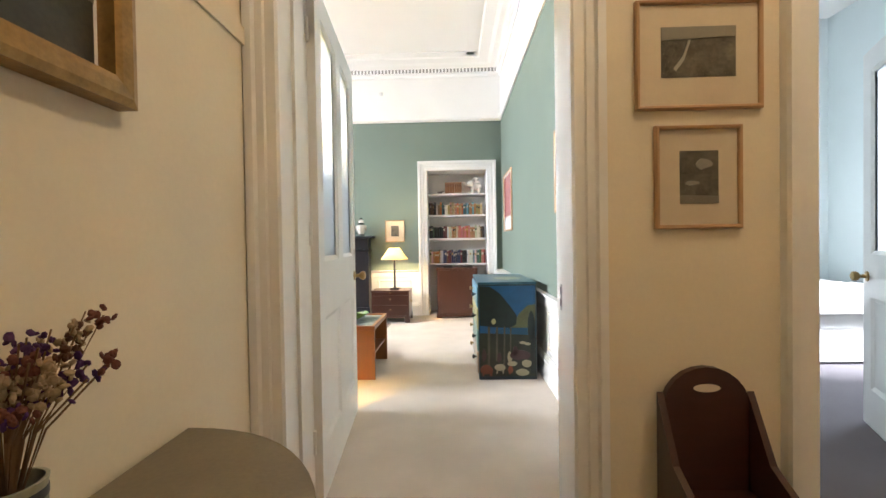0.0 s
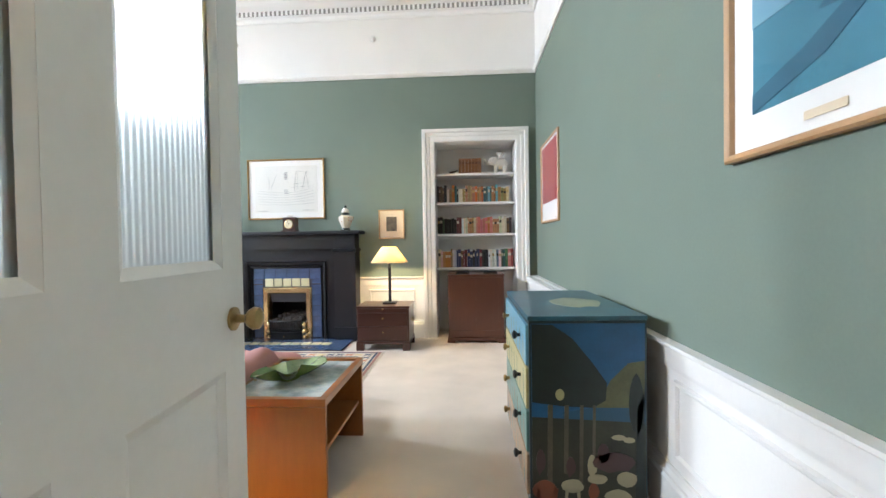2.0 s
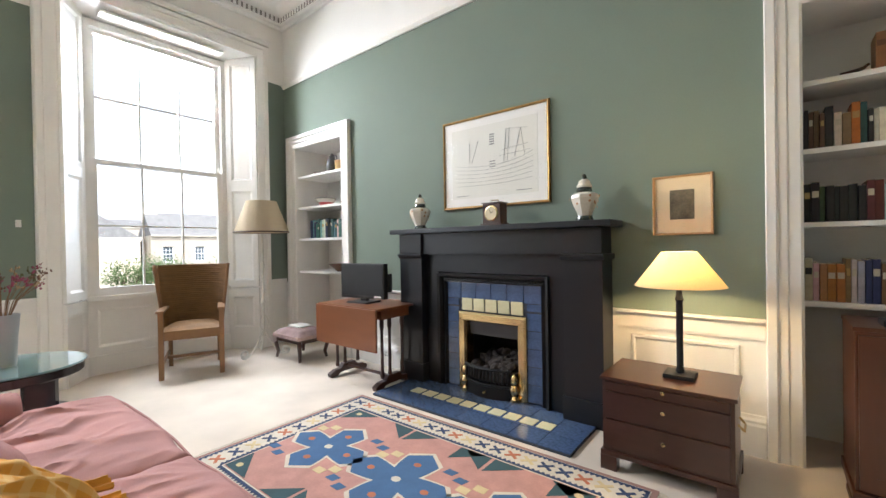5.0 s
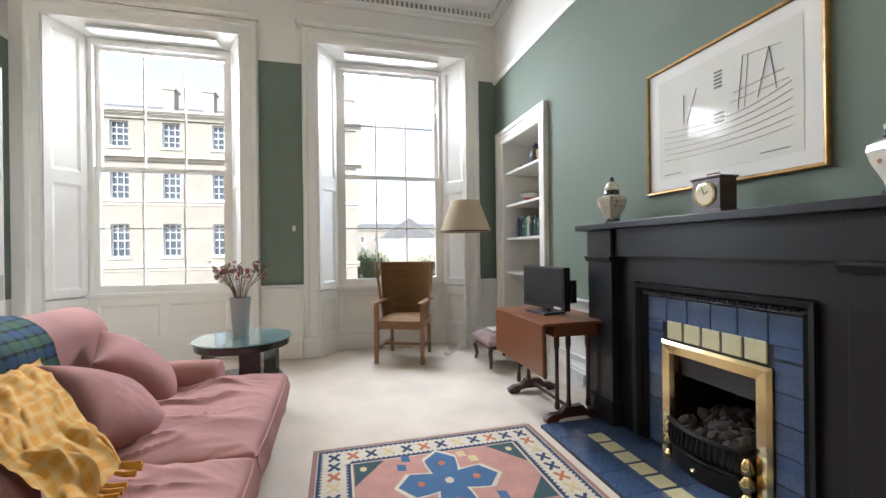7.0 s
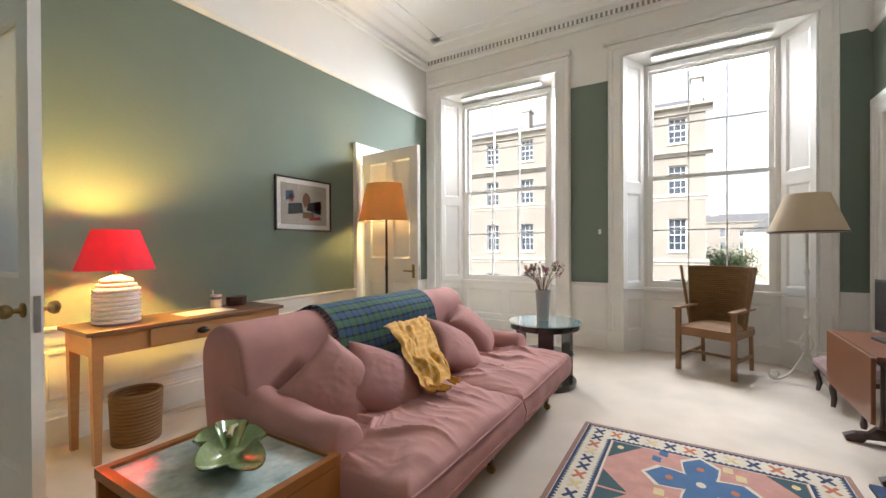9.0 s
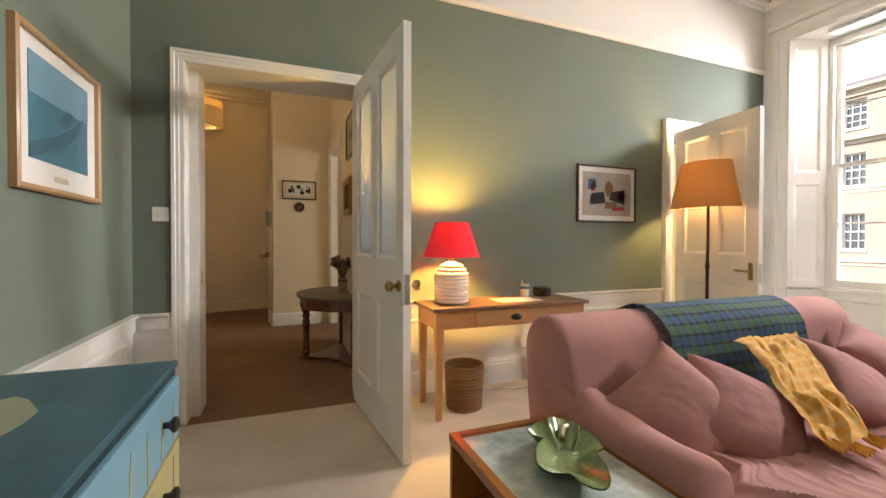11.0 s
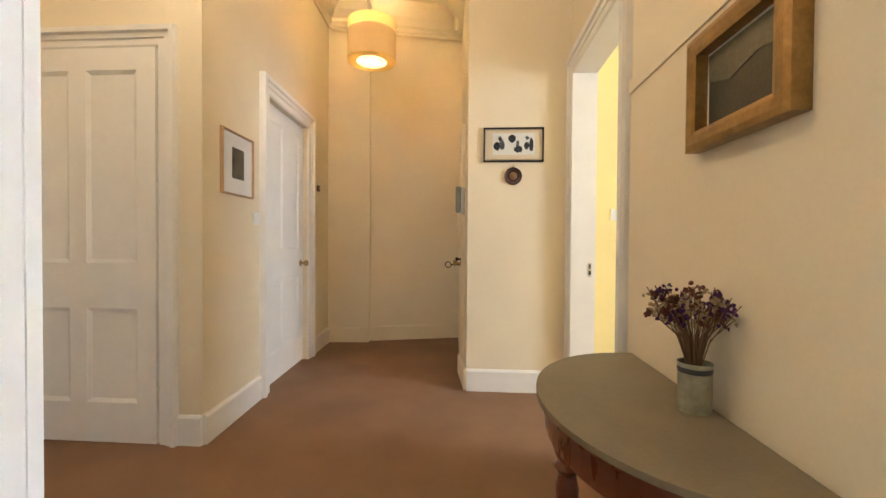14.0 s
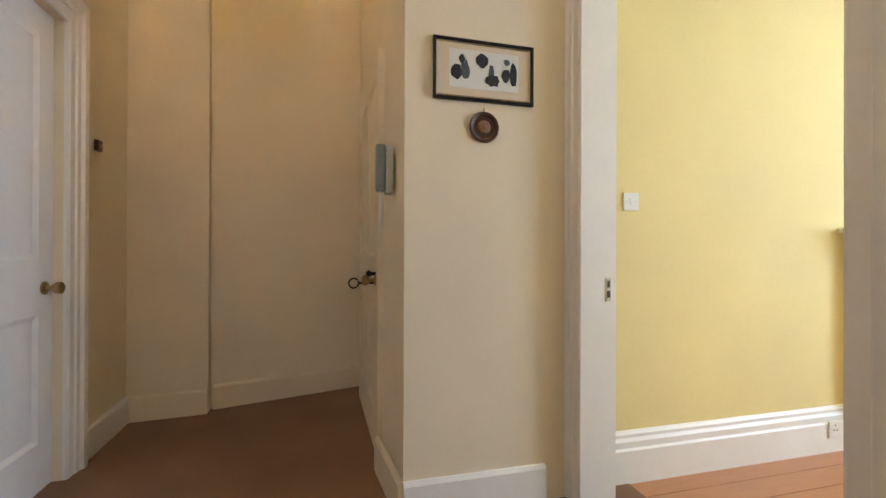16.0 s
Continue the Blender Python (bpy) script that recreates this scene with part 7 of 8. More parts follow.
def book(x, y, z, t, h, d, c, lean=0.0, band=None):
    b = tagged(mesh_ob("book", block((-t / 2, 0, 0), (t / 2, d, h), 0.0025), book_mat(c)), "upright book on a white alcove shelf", "book", "books on the alcove shelves")
    b.matrix_basis = pose(x, y, z, 0, lean, 0)
    part("pages", block((-t / 2 + 0.003, 0.004, h - 0.001), (t / 2 - 0.003, d - 0.003, h + 0.0015)), PAGES, b)
    if band:
        part("title_label", block((-t / 2 + 0.003, -0.0012, h * 0.62), (t / 2 - 0.003, 0.002, h * 0.78)), book_mat(band), b)
    return b


def shelf_row(x0, x1, y, z, tones, hmin, hmax, last=None):
    x = x0
    while x < x1 - 0.02:
        u = (x - x0) / (x1 - x0)
        group = tones[min(len(tones) - 1, int(u * len(tones)))]
        c = RND.choice(group)
        c = tuple(max(0.004, v * RND.uniform(0.75, 1.2)) for v in c)
        t = RND.uniform(0.016, 0.036)
        h = RND.uniform(hmin, hmax)
        if last and x > x1 - last[0]:
            t, h, c = last[0] * 0.9, last[1], last[2]
        if x + t > x1:
            break
        band = RND.choice((None, (0.55, 0.5, 0.38), None, (0.02, 0.02, 0.02), (0.45, 0.3, 0.1)))
        book(x + t / 2, y + RND.uniform(0, 0.02), z, t - 0.0015, h, RND.uniform(0.12, 0.16), c, 0, band)
        x += t


RED, MAR, NAVY, BLK, BRN, TAN, CRM, WHT, TEA, SKYC, PNK, ORG, GRN, OCH = (0.24, 0.035, 0.03), (0.12, 0.018, 0.018), (0.02, 0.03, 0.08), (0.014, 0.014, 0.014), (0.11, 0.05, 0.02), (0.30, 0.16, 0.06), (0.50, 0.44, 0.30), (0.58, 0.57, 0.52), (0.05, 0.12, 0.12), (0.16, 0.30, 0.38), (0.42, 0.15, 0.12), (0.45, 0.13, 0.03), (0.06, 0.09, 0.05), (0.32, 0.20, 0.08)
a, b = ALC[1]
yb = FY + 0.14
shelf_row(a + 0.008, b - 0.01, yb, SH_R[0], [[CRM, TAN], [TAN, ORG], [NAVY, WHT, BLK], [RED, MAR, BRN], [RED, NAVY], [NAVY, NAVY, BLK], [MAR, BLK], [SKYC, WHT], [WHT, SKYC, TEA], [GRN, TEA], [PNK, RED]], 0.185, 0.215)
shelf_row(a + 0.008, b - 0.01, yb, SH_R[1], [[BLK, GRN], [BLK, BLK], [BLK, MAR], [CRM, OCH, WHT], [CRM, TAN], [PNK, PNK], [PNK, ORG], [OCH, GRN], [CRM, WHT], [BRN, BLK]], 0.165, 0.20)
shelf_row(a + 0.008, b - 0.01, yb, SH_R[2], [[BLK, BRN], [WHT, ORG, OCH], [WHT, BLK, TEA], [MAR, OCH], [OCH, TAN], [OCH, ORG], [SKYC, TEA], [SKYC, TAN], [OCH, WHT], [WHT, CRM]], 0.155, 0.205, (0.07, 0.285, MAR))
for k in range(7):
    book(0.545 + 0.038 * k, FY + 0.15, SH_R[3], 0.036, 0.175, 0.13, (0.20, 0.09, 0.03), 0, (0.10, 0.04, 0.015))


def elephant():
    e_ = mesh_ob("elephant_ornament", bmesh.new(), mat("cream_glazed_pottery", (0.66, 0.62, 0.54), 0.3, var=0.08, coat=0.4), True)
    bm = bmesh.new()

    def ball(c, r, seg=16):
        bmesh.ops.create_uvsphere(bm, u_segments=seg, v_segments=10, radius=1, matrix=Matrix.Translation(c) @ Matrix.Diagonal((*r, 1)))
    ball((0, 0, 0.115), (0.085, 0.06, 0.068))
    ball((-0.09, -0.005, 0.15), (0.048, 0.045, 0.048))
    for sx in (-0.05, 0.05):
        for sy in (-0.03, 0.03):
            lathe(bm, [(0.026, 0), (0.024, 0.03), (0.026, 0.09)], 12, (sx, sy, 0))
    tube(bm, [(-0.125, -0.005, 0.14), (-0.16, -0.01, 0.125), (-0.185, -0.012, 0.145), (-0.18, -0.012, 0.175)], 0.02, 10, 0.011)
    for s in (-1, 1):
        ball((-0.07, s * 0.048, 0.15), (0.03, 0.008, 0.04), 12)
        tube(bm, [(-0.12, s * 0.022, 0.125), (-0.145, s * 0.025, 0.12)], 0.006, 6)
    box(bm, (-0.045, -0.045, 0.17), (0.05, 0.045, 0.19), 0.004)
    lathe(bm, [(0.04, 0.19), (0.032, 0.205), (0.035, 0.225), (0.05, 0.238), (0.05, 0.25)], 20, (0.003, 0, 0))
    for f in bm.faces:
        f.smooth = True
    bm.to_mesh(e_.data)
    bm.free()
    e_.matrix_basis = pose(1.02, FY + 0.24, SH_R[3])
    tagged(e_, "cream glazed pottery elephant on the top shelf", "ornament")


elephant()
bird = tube(bmesh.new(), [(-0.05, 0, 0.02), (-0.01, 0, 0.026), (0.03, 0, 0.034), (0.052, 0, 0.05)], 0.012, 8, 0.006)
box(bird, (-0.03, -0.01, 0), (0.02, 0.01, 0.02), 0.004)
bo = tagged(mesh_ob("wooden_bird", bird, MAHOG, True), "small dark carved wooden bird on the shelf", "ornament")
bo.matrix_basis = pose(0.46, FY + 0.2, SH_R[3])

# left-hand alcove
yl = FY + 0.10
shelf_row(-4.02, -3.36, yl, SH_L[1], [[SKYC, NAVY], [SKYC, TEA], [SKYC, WHT], [NAVY, BLK], [TEA, SKYC], [WHT, TEA], [WHT, PNK, SKYC]], 0.16, 0.235)


def pottery(name, prof, at, m, label, category, parts=()):
    p = thing(name, at, label, category)
    part("body", lathe(bmesh.new(), prof, 28), m, p, smooth=True)
    for nm, bm, mt in parts:
        part(nm, bm, mt, p, smooth=True)


JUG = mat("dark_grey_stoneware", (0.05, 0.05, 0.055), 0.4, var=0.2)
pottery("jug", [(0.045, 0), (0.06, 0.03), (0.068, 0.09), (0.05, 0.14), (0.03, 0.165), (0.034, 0.185), (0.03, 0.185), (0.026, 0.165)], (-3.62, FY + 0.14, SH_L[3]), JUG, "dark grey stoneware jug on the alcove shelf", "jug", [("handle", tube(bmesh.new(), [(0.03, 0, 0.18), (0.07, 0, 0.19), (0.085, 0, 0.15), (0.062, 0, 0.11)], 0.008, 8), JUG), ("stopper", lathe(bmesh.new(), [(0.02, 0.185), (0.024, 0.20), (0.01, 0.215)], 14), JUG)])
pottery("bowl", [(0.05, 0), (0.066, 0.02), (0.076, 0.11), (0.071, 0.11), (0.06, 0.02)], (-3.44, FY + 0.13, SH_L[3]), mat("ochre_glaze", (0.50, 0.34, 0.13), 0.3, coat=0.3), "ochre glazed pottery bowl on the shelf", "bowl")
pottery("small_dish", [(0.03, 0), (0.055, 0.02), (0.062, 0.035), (0.057, 0.035), (0.03, 0.008)], (-3.85, FY + 0.13, SH_L[3]), MAHOG, "small dark wooden dish on the shelf", "dish")
pottery("bowl", [(0.05, 0), (0.06, 0.012), (0.10, 0.05), (0.115, 0.085), (0.11, 0.085), (0.06, 0.02)], (-3.76, FY + 0.15, SH_L[2]), PORC, "flowered porcelain bowl in cream and red", "bowl", [("red_band", lathe(bmesh.new(), [(0.0605, 0.012), (0.088, 0.038), (0.092, 0.044)], 28, closed=False), flat("red_flower_glaze", (0.45, 0.05, 0.05), 0.3)), ("rim", lathe(bmesh.new(), [(0.1155, 0.08), (0.1165, 0.088), (0.11, 0.088)], 28, closed=False), DARKPL)])
pottery("small_vase", [(0.026, 0), (0.032, 0.02), (0.024, 0.05), (0.01, 0.075), (0.008, 0.08)], (-3.40, FY + 0.12, SH_L[2]), mat("terracotta", (0.42, 0.20, 0.12), 0.6), "small terracotta vase on the shelf", "vase")
pottery("bowl", [(0.05, 0), (0.055, 0.01), (0.10, 0.05), (0.14, 0.082), (0.135, 0.082), (0.09, 0.045), (0.04, 0.012)], (-3.50, FY + 0.15, SH_L[0]), mat("brown_wood_bowl", (0.13, 0.06, 0.035), 0.35), "wide brown turned wooden bowl on the shelf", "bowl")


# ---- small fittings ----
def wall_plate(m, label, rocker=True, socket=False):
    p = thing("socket" if socket else "light_switch", m, label, "socket" if socket else "switch")
    part("plate", block((-0.043, -0.009, -0.043), (0.043, 0, 0.043), 0.003), PLASTIC, p)
    if socket:
        for x, z in ((0, 0.02), (-0.011, -0.006), (0.011, -0.006)):
            part("slot", block((x - 0.0035, -0.0095, z - 0.005), (x + 0.0035, -0.008, z + 0.005)), DARKPL, p)
    else:
        part("rocker", block((-0.01, -0.014, -0.014), (0.01, -0.008, 0.014), 0.002), PLASTIC, p)
    for x in (-0.03, 0.03):
        part("screw", lathe(bmesh.new(), [(0.003, 0), (0.003, 0.0015)], 8), STEEL, p, "", False, pose(x, -0.009, 0, 90))


wall_plate(pose(1.255, NY, 1.30, 0, 0, 180), "white light switch beside the living room door")
wall_plate(pose(-0.41, -0.98, 1.336, 0, 0, 180), "white light switch on the yellow wall")
wall_plate(pose(-1.69, -0.944, 0.125, 0, 0, 180), "white socket on the kitchen skirting", socket=True)
q = EAST + e * 0.61
wall_plate(pose(q.x, q.y, 1.275, 0, 0, EROT), "white light switch beside the hall door")
wall_plate(pose(-2.42, FY - 0.032, 0.11), "white double socket on the skirting", socket=True)
wall_plate(pose(-2.62, FY - 0.032, 0.11), "white socket on the skirting", socket=True)
ps = thing("window_switch", pose(WX, 4.49, 1.32, 0, 0, 90), "small white switch on the green pier panel", "switch")
part("plate", block((-0.016, -0.006, -0.028), (0.016, 0, 0.028), 0.003), PLASTIC, ps)
part("toggle", block((-0.005, -0.012, -0.009), (0.005, -0.005, 0.009), 0.002), PLASTIC, ps)
for x in (-2.05, -0.43):
    d_ = thing("alarm_sensor", pose(x, FY, 3.42, 90), "small round white alarm sensor on the frieze", "sensor")
    part("base", lathe(bmesh.new(), [(0.035, 0), (0.035, 0.012), (0.028, 0.018)], 20), PLASTIC, d_, smooth=True)
    part("cover", lathe(bmesh.new(), [(0.02, 0.018), (0.018, 0.04), (0.008, 0.045)], 16), PLASTIC, d_, smooth=True)
# keeps of the door latches
for x, y, z, r in ((1.0695, 1.97, 0.90, -90), (HW - 0.12, -0.829, 0.93, 180)):
    k_ = thing("strike_plate", pose(x, y, z, 0, 0, r), "dark slotted strike plate in the door jamb", "door fitting")
    part("plate", block((-0.012, -0.002, -0.05), (0.012, 0.0, 0.05)), STEEL, k_)
    part("slot", block((-0.006, -0.003, 0.01), (0.006, -0.0015, 0.04)), DARKPL, k_)
    part("slot", block((-0.008, -0.003, -0.035), (0.008, -0.0015, -0.005)), DARKPL, k_)

# ---- hall ----
def console_table():
    t = thing("console_table", (HW + 0.022, 0.885, 0), "half-round mahogany console table with a grey-green top", "table")
    r, h = 0.555, 0.641
    arcp = lambda rr, depth, n=28: [(depth * math.sin(math.pi * k / n) ** 0.9, -rr * math.cos(math.pi * k / n)) for k in range(n + 1)]
    topm = mat("faded_olive_leather_top", (0.20, 0.165, 0.105), 0.5, var=0.12, scale=5)
    part("tabletop", prism(bmesh.new(), arcp(r, 0.49), h - 0.018, h), topm, t, "faded olive-grey top")
    part("rim", prism(bmesh.new(), arcp(r - 0.003, 0.487), h - 0.026, h - 0.018), REDMAHOG, t)
    part("apron", prism(bmesh.new(), arcp(r - 0.03, 0.46), h - 0.125, h - 0.026), REDMAHOG, t)
    legp = [(r_ * 1.22, z_) for r_, z_ in ((0.022, 0.03), (0.032, 0.05), (0.036, 0.075), (0.022, 0.10), (0.032, 0.13), (0.022, 0.16), (0.024, 0.2), (0.03, 0.36), (0.022, 0.40), (0.035, 0.425), (0.022, 0.44), (0.034, 0.47), (0.036, 0.495), (0.02, 0.516))]
    part("leg", lathe(bmesh.new(), legp, 18, (0.40, 0.0, 0)), REDMAHOG, t, "turned front leg", True)
    for y in (-0.42, 0.42):
        part("leg", block((0.0, y - 0.02, 0.03), (0.035, y + 0.02, h - 0.125), 0.003), REDMAHOG, t)
    part("shelf", prism(bmesh.new(), [(0.0, -0.46), (0.05, -0.44), (0.10, -0.30), (0.20, -0.15), (0.38, -0.07), (0.46, 0.0), (0.38, 0.07), (0.20, 0.15), (0.10, 0.30), (0.05, 0.44), (0.0, 0.46)], 0.008, 0.03), REDMAHOG, t)
    for x, y in ((0.40, 0), (0.02, -0.42), (0.02, 0.42)):
        part("foot", lathe(bmesh.new(), [(0.022, 0), (0.025, 0.008)], 12, (x, y, 0)), REDMAHOG, t)


console_table()
hv = thing("flower_vase", (0.022, 0.955, 0.641), "cylindrical patterned vase of dried purple flowers", "vase")
part("vase", lathe(bmesh.new(), [(0.042, 0), (0.044, 0.006), (0.044, 0.128), (0.046, 0.14), (0.041, 0.14), (0.039, 0.02)], 28), mat("mottled_green_pottery", (0.20, 0.20, 0.13), 0.45, var=0.35, scale=28, second=(0.42, 0.38, 0.26)), hv, smooth=True)
part("band", lathe(bmesh.new(), [(0.0442, 0.112), (0.0452, 0.115), (0.0452, 0.125), (0.0442, 0.127)], 28, closed=False), JUG, hv, "dark band", True)
bouquet(hv, 0.12, 0.25, 0.13, 9, FL + FL[2:3], DRYSTEM, 62)

picture(pose(0.362, -0.92, 1.852, 0, 0, 180), 0.445, 0.255, IRON, 0.012, "framed triptych of black and grey abstract shapes", CREAMMOUNT, 0, (-0.155, 0.155, -0.075, 0.085), PAPER,
        [("abstract_shape", flat("charcoal_shape", (0.03, 0.03, 0.033)), [blob(-0.125, -0.01, 0.024, 0.03, 14, 0.5, 1), blob(-0.10, 0.045, 0.014, 0.02, 12, 0.4, 2), blob(-0.012, 0.045, 0.028, 0.03, 14, 0.3, 3), blob(0.035, -0.035, 0.032, 0.024, 14, 0.5, 4), blob(0.095, -0.01, 0.02, 0.028, 12, 0.5, 5), blob(0.13, 0.0, 0.016, 0.05, 14, 0.5, 6)]),
         ("abstract_shape", flat("slate_shape", (0.09, 0.10, 0.11)), [blob(-0.085, 0.0, 0.02, 0.04, 14, 0.5, 7), blob(0.03, 0.0, 0.012, 0.03, 12, 0.5, 8), blob(0.10, 0.05, 0.014, 0.014, 10, 0.4, 9)]),
         ("paper_hole", PAPER, [blob(-0.012, 0.047, 0.014, 0.014, 10, 0.2), blob(0.098, -0.01, 0.008, 0.012, 8, 0.2)]), ("gold_line", GILT, [line(-0.205, y, 0.205, y, 0.003) for y in (-0.11, 0.11)])])
pl = thing("wall_plaque", pose(0.362, -0.92, 1.62, 90, 0, 180), "small round carved wooden plaque on the cream wall", "plaque")
part("rim", lathe(bmesh.new(), [(0.062, 0), (0.066, 0.008), (0.062, 0.016), (0.05, 0.012), (0.048, 0.006)], 28), MAHOG, pl, smooth=True)
part("relief", lathe(bmesh.new(), [(0.03, 0.006), (0.024, 0.011), (0.01, 0.014), (0.004, 0.016)], 9), wood("carved_brown_wood", (0.09, 0.04, 0.02), (0.22, 0.11, 0.05)), pl)
part("hook", tube(bmesh.new(), [(0, 0.066, 0.006), (0, 0.082, 0.004)], 0.003, 6), OLDBRASS, pl)
DARKOIL = mat("dark_oil_landscape", (0.055, 0.05, 0.03), 0.4, var=0.5, scale=9, second=(0.012, 0.010, 0.008))
picture(pose(HW + 0.01, 1.04, 1.575, 0, 0, 90), 0.43, 0.34, GILT, 0.055, "dark landscape painting in a heavy gilt frame", MOUNT, 0, (-0.15, 0.15, -0.105, 0.105), DARKOIL, [("painted_sky", mat("dusky_sky_oil", (0.15, 0.14, 0.09), 0.4, var=0.4, scale=8), [[(-0.15, 0.03), (-0.05, 0.0), (0.06, 0.03), (0.15, 0.02), (0.15, 0.105), (-0.15, 0.105)]])], False, 0.05)
picture(pose(HW, 1.03, 2.19, 0, 0, 90), 0.60, 0.42, MAHOG, 0.02, "pale green print in a dark wooden frame", flat("pale_green_mount", (0.46, 0.44, 0.28)), 0, (-0.13, 0.1, -0.04, 0.05), PHOTO)
picture(pose(1.503, HY, 1.74), 0.425, 0.37, OAK, 0.014, "old sepia landscape print in an oak frame", CREAMMOUNT, 0, (-0.125, 0.125, -0.075, 0.095), PHOTO,
        [("print_sky", flat("pale_sepia", (0.30, 0.27, 0.20)), [[(-0.125, 0.05), (0.125, 0.06), (0.125, 0.095), (-0.125, 0.095)]]), ("print_path", flat("light_sepia", (0.42, 0.39, 0.30)), [line(-0.08, -0.05, -0.05, -0.01, 0.012), line(-0.05, -0.01, -0.03, 0.05, 0.008)])])
picture(pose(1.50, HY, 1.325), 0.292, 0.352, OAK, 0.014, "sepia print of a stormy landscape in oak frame", CREAMMOUNT, 0, (-0.062, 0.068, -0.09, 0.09), PHOTO,
        [("print_cloud", flat("light_sepia_cloud", (0.33, 0.30, 0.22)), [blob(0.02, 0.045, 0.03, 0.018, 10, 0.4), blob(-0.02, -0.02, 0.025, 0.008, 10, 0.4)]), ("print_ground", flat("mid_sepia", (0.24, 0.21, 0.15)), [[(-0.062, -0.09), (0.068, -0.09), (0.068, -0.065), (-0.062, -0.06)]])])
q = EAST + e * 0.36
picture(pose(q.x, q.y, 1.60, 0, 0, EROT), 0.385, 0.392, OAK, 0.012, "small dark print in a white mount and oak frame", MOUNT, 0, (-0.07, 0.075, -0.09, 0.10), PHOTO)


def bench_back():
    b = thing("wooden_trug_seat", (1.50, 1.66, 0), "dark wooden seat with a tall rounded back and hand-hole", "seat")
    pts = [(-0.145, 0.0), (0.165, 0.0), (0.15, 0.42)] + [(0.0 + 0.145 * math.cos(radians(a)), 0.54 + 0.145 * math.sin(radians(a))) for a in range(0, 181, 15)]
    hole = [(0.045 * math.cos(radians(a)) - 0.0, 0.615 + 0.014 * math.sin(radians(a))) for a in range(0, 360, 24)]
    part("back", plate(bmesh.new(), pts, 0.12, 0.145), MAHOG, b)
    # cream plate on the solid back, coloured like the wall behind a hole
    part("hand_hole_plate", plate(bmesh.new(), hole, 0.1185, 0.1195), CREAM, b, "cream plate on the back in place of the hand-hole")
    for s in (-1, 1):
        part("side", plate(bmesh.new(), [(0, 0), (0.26, 0), (0.27, 0.30), (0.10, 0.40), (0.0, 0.60)], -0.011, 0.011), MAHOG, b, at=pose(s * 0.15, 0.13, 0, 0, 0, -90))
    part("seat", block((-0.14, -0.12, 0.25), (0.14, 0.12, 0.27)), MAHOG, b)


bench_back()


def pendant():
    p = thing("pendant_lamp", (1.59, -1.52, 0.06), "lit drum pendant lamp with a two-tone cream shade", "lamp")
    part("ceiling_rose", lathe(bmesh.new(), [(0.05, 3.685), (0.045, 3.705), (0.05, 3.735)], 20), PLASTIC, p, smooth=True)
    part("cable", tube(bmesh.new(), [(0, 0, 3.69), (0, 0, 2.95)], 0.004, 6), PLASTIC, p)
    part("shade_upper", shade_bm(0.215, 0.215, 0.10), fabric_shade("cream_drum_cloth", (0.80, 0.66, 0.38), 0.6), p, "cream upper band, glowing", True, pose(0, 0, 2.955))
    part("shade_lower", shade_bm(0.218, 0.218, 0.25), fabric_shade("tan_drum_cloth", (0.50, 0.40, 0.26), 0.25), p, "tan lower band", True, pose(0, 0, 2.705))
    part("diffuser", lathe(bmesh.new(), [(0.0, 2.70), (0.10, 2.702), (0.10, 2.70)], 36, closed=False), fabric_shade("inner_diffuser", (0.45, 0.30, 0.14), 0.12), p)
    part("diffuser_ring", lathe(bmesh.new(), [(0.10, 2.701), (0.135, 2.701), (0.135, 2.705), (0.10, 2.705)], 36, closed=False), glow("glowing_ring", (1.0, 0.66, 0.25), 0.5), p, "bright glowing ring", True)
    part("rim", lathe(bmesh.new(), [(0.135, 2.70), (0.218, 2.70), (0.218, 2.706), (0.135, 2.706)], 36, closed=False), fabric_shade("rim_cloth", (0.6, 0.45, 0.18), 0.22), p)
    part("bulb", lathe(bmesh.new(), [(0.012, 2.93), (0.014, 2.91), (0.03, 2.87), (0.03, 2.845), (0.01, 2.82)], 16), glow("lamp_bulb", (1.0, 0.7, 0.35), 2.0), p, smooth=True)


pendant()

# telephone, key and door furniture on the pillar's side
ph = thing("entry_phone", pose(0.725, -1.12, 1.46, 0, 0, 90), "grey door-entry telephone handset on the wall", "telephone")
part("cradle", block((-0.04, -0.03, -0.11), (0.04, 0, 0.10), 0.006), mat("pale_grey_plastic", (0.42, 0.44, 0.42), 0.4), ph)
part("handset", block((-0.025, -0.075, -0.10), (0.025, -0.03, 0.11), 0.012), mat("grey_green_plastic", (0.22, 0.25, 0.24), 0.4), ph)
part("cord", tube(bmesh.new(), [(0.0, -0.05, -0.10), (0.012, -0.05, -0.17), (-0.012, -0.05, -0.22), (0.0, -0.045, -0.25), (0.014, -0.05, -0.21), (-0.01, -0.045, -0.15)], 0.006, 6), PLASTIC, ph, smooth=True)
fdm = pose(0.745, -1.38, 0.005, 0, 0, 93)
fd = door("door_6", pose(0.79, -2.42, 0.005, 0, 0, 93), 0.98, 2.16, False, "cream panelled front door seen edge-on", knob_x=0.90, knob_z=0.93, lock=False, mat_=CREAM)
ky = thing("door_key", pose(0.755, -1.53, 0.92), "large old iron key standing in the lock", "key")
part("lock_plate", block((0.0, -0.03, -0.10), (0.006, 0.03, 0.09), 0.002), IRON, ky)
part("shank", tube(bmesh.new(), [(0.0, 0, 0), (0.10, 0, 0)], 0.006, 8), IRON, ky, smooth=True)
part("bow", tube(bmesh.new(), [(0.125 + 0.026 * math.cos(t), 0, 0.026 * math.sin(t)) for t in [2 * math.pi * k / 18 for k in range(19)]], 0.005, 6), IRON, ky, smooth=True)
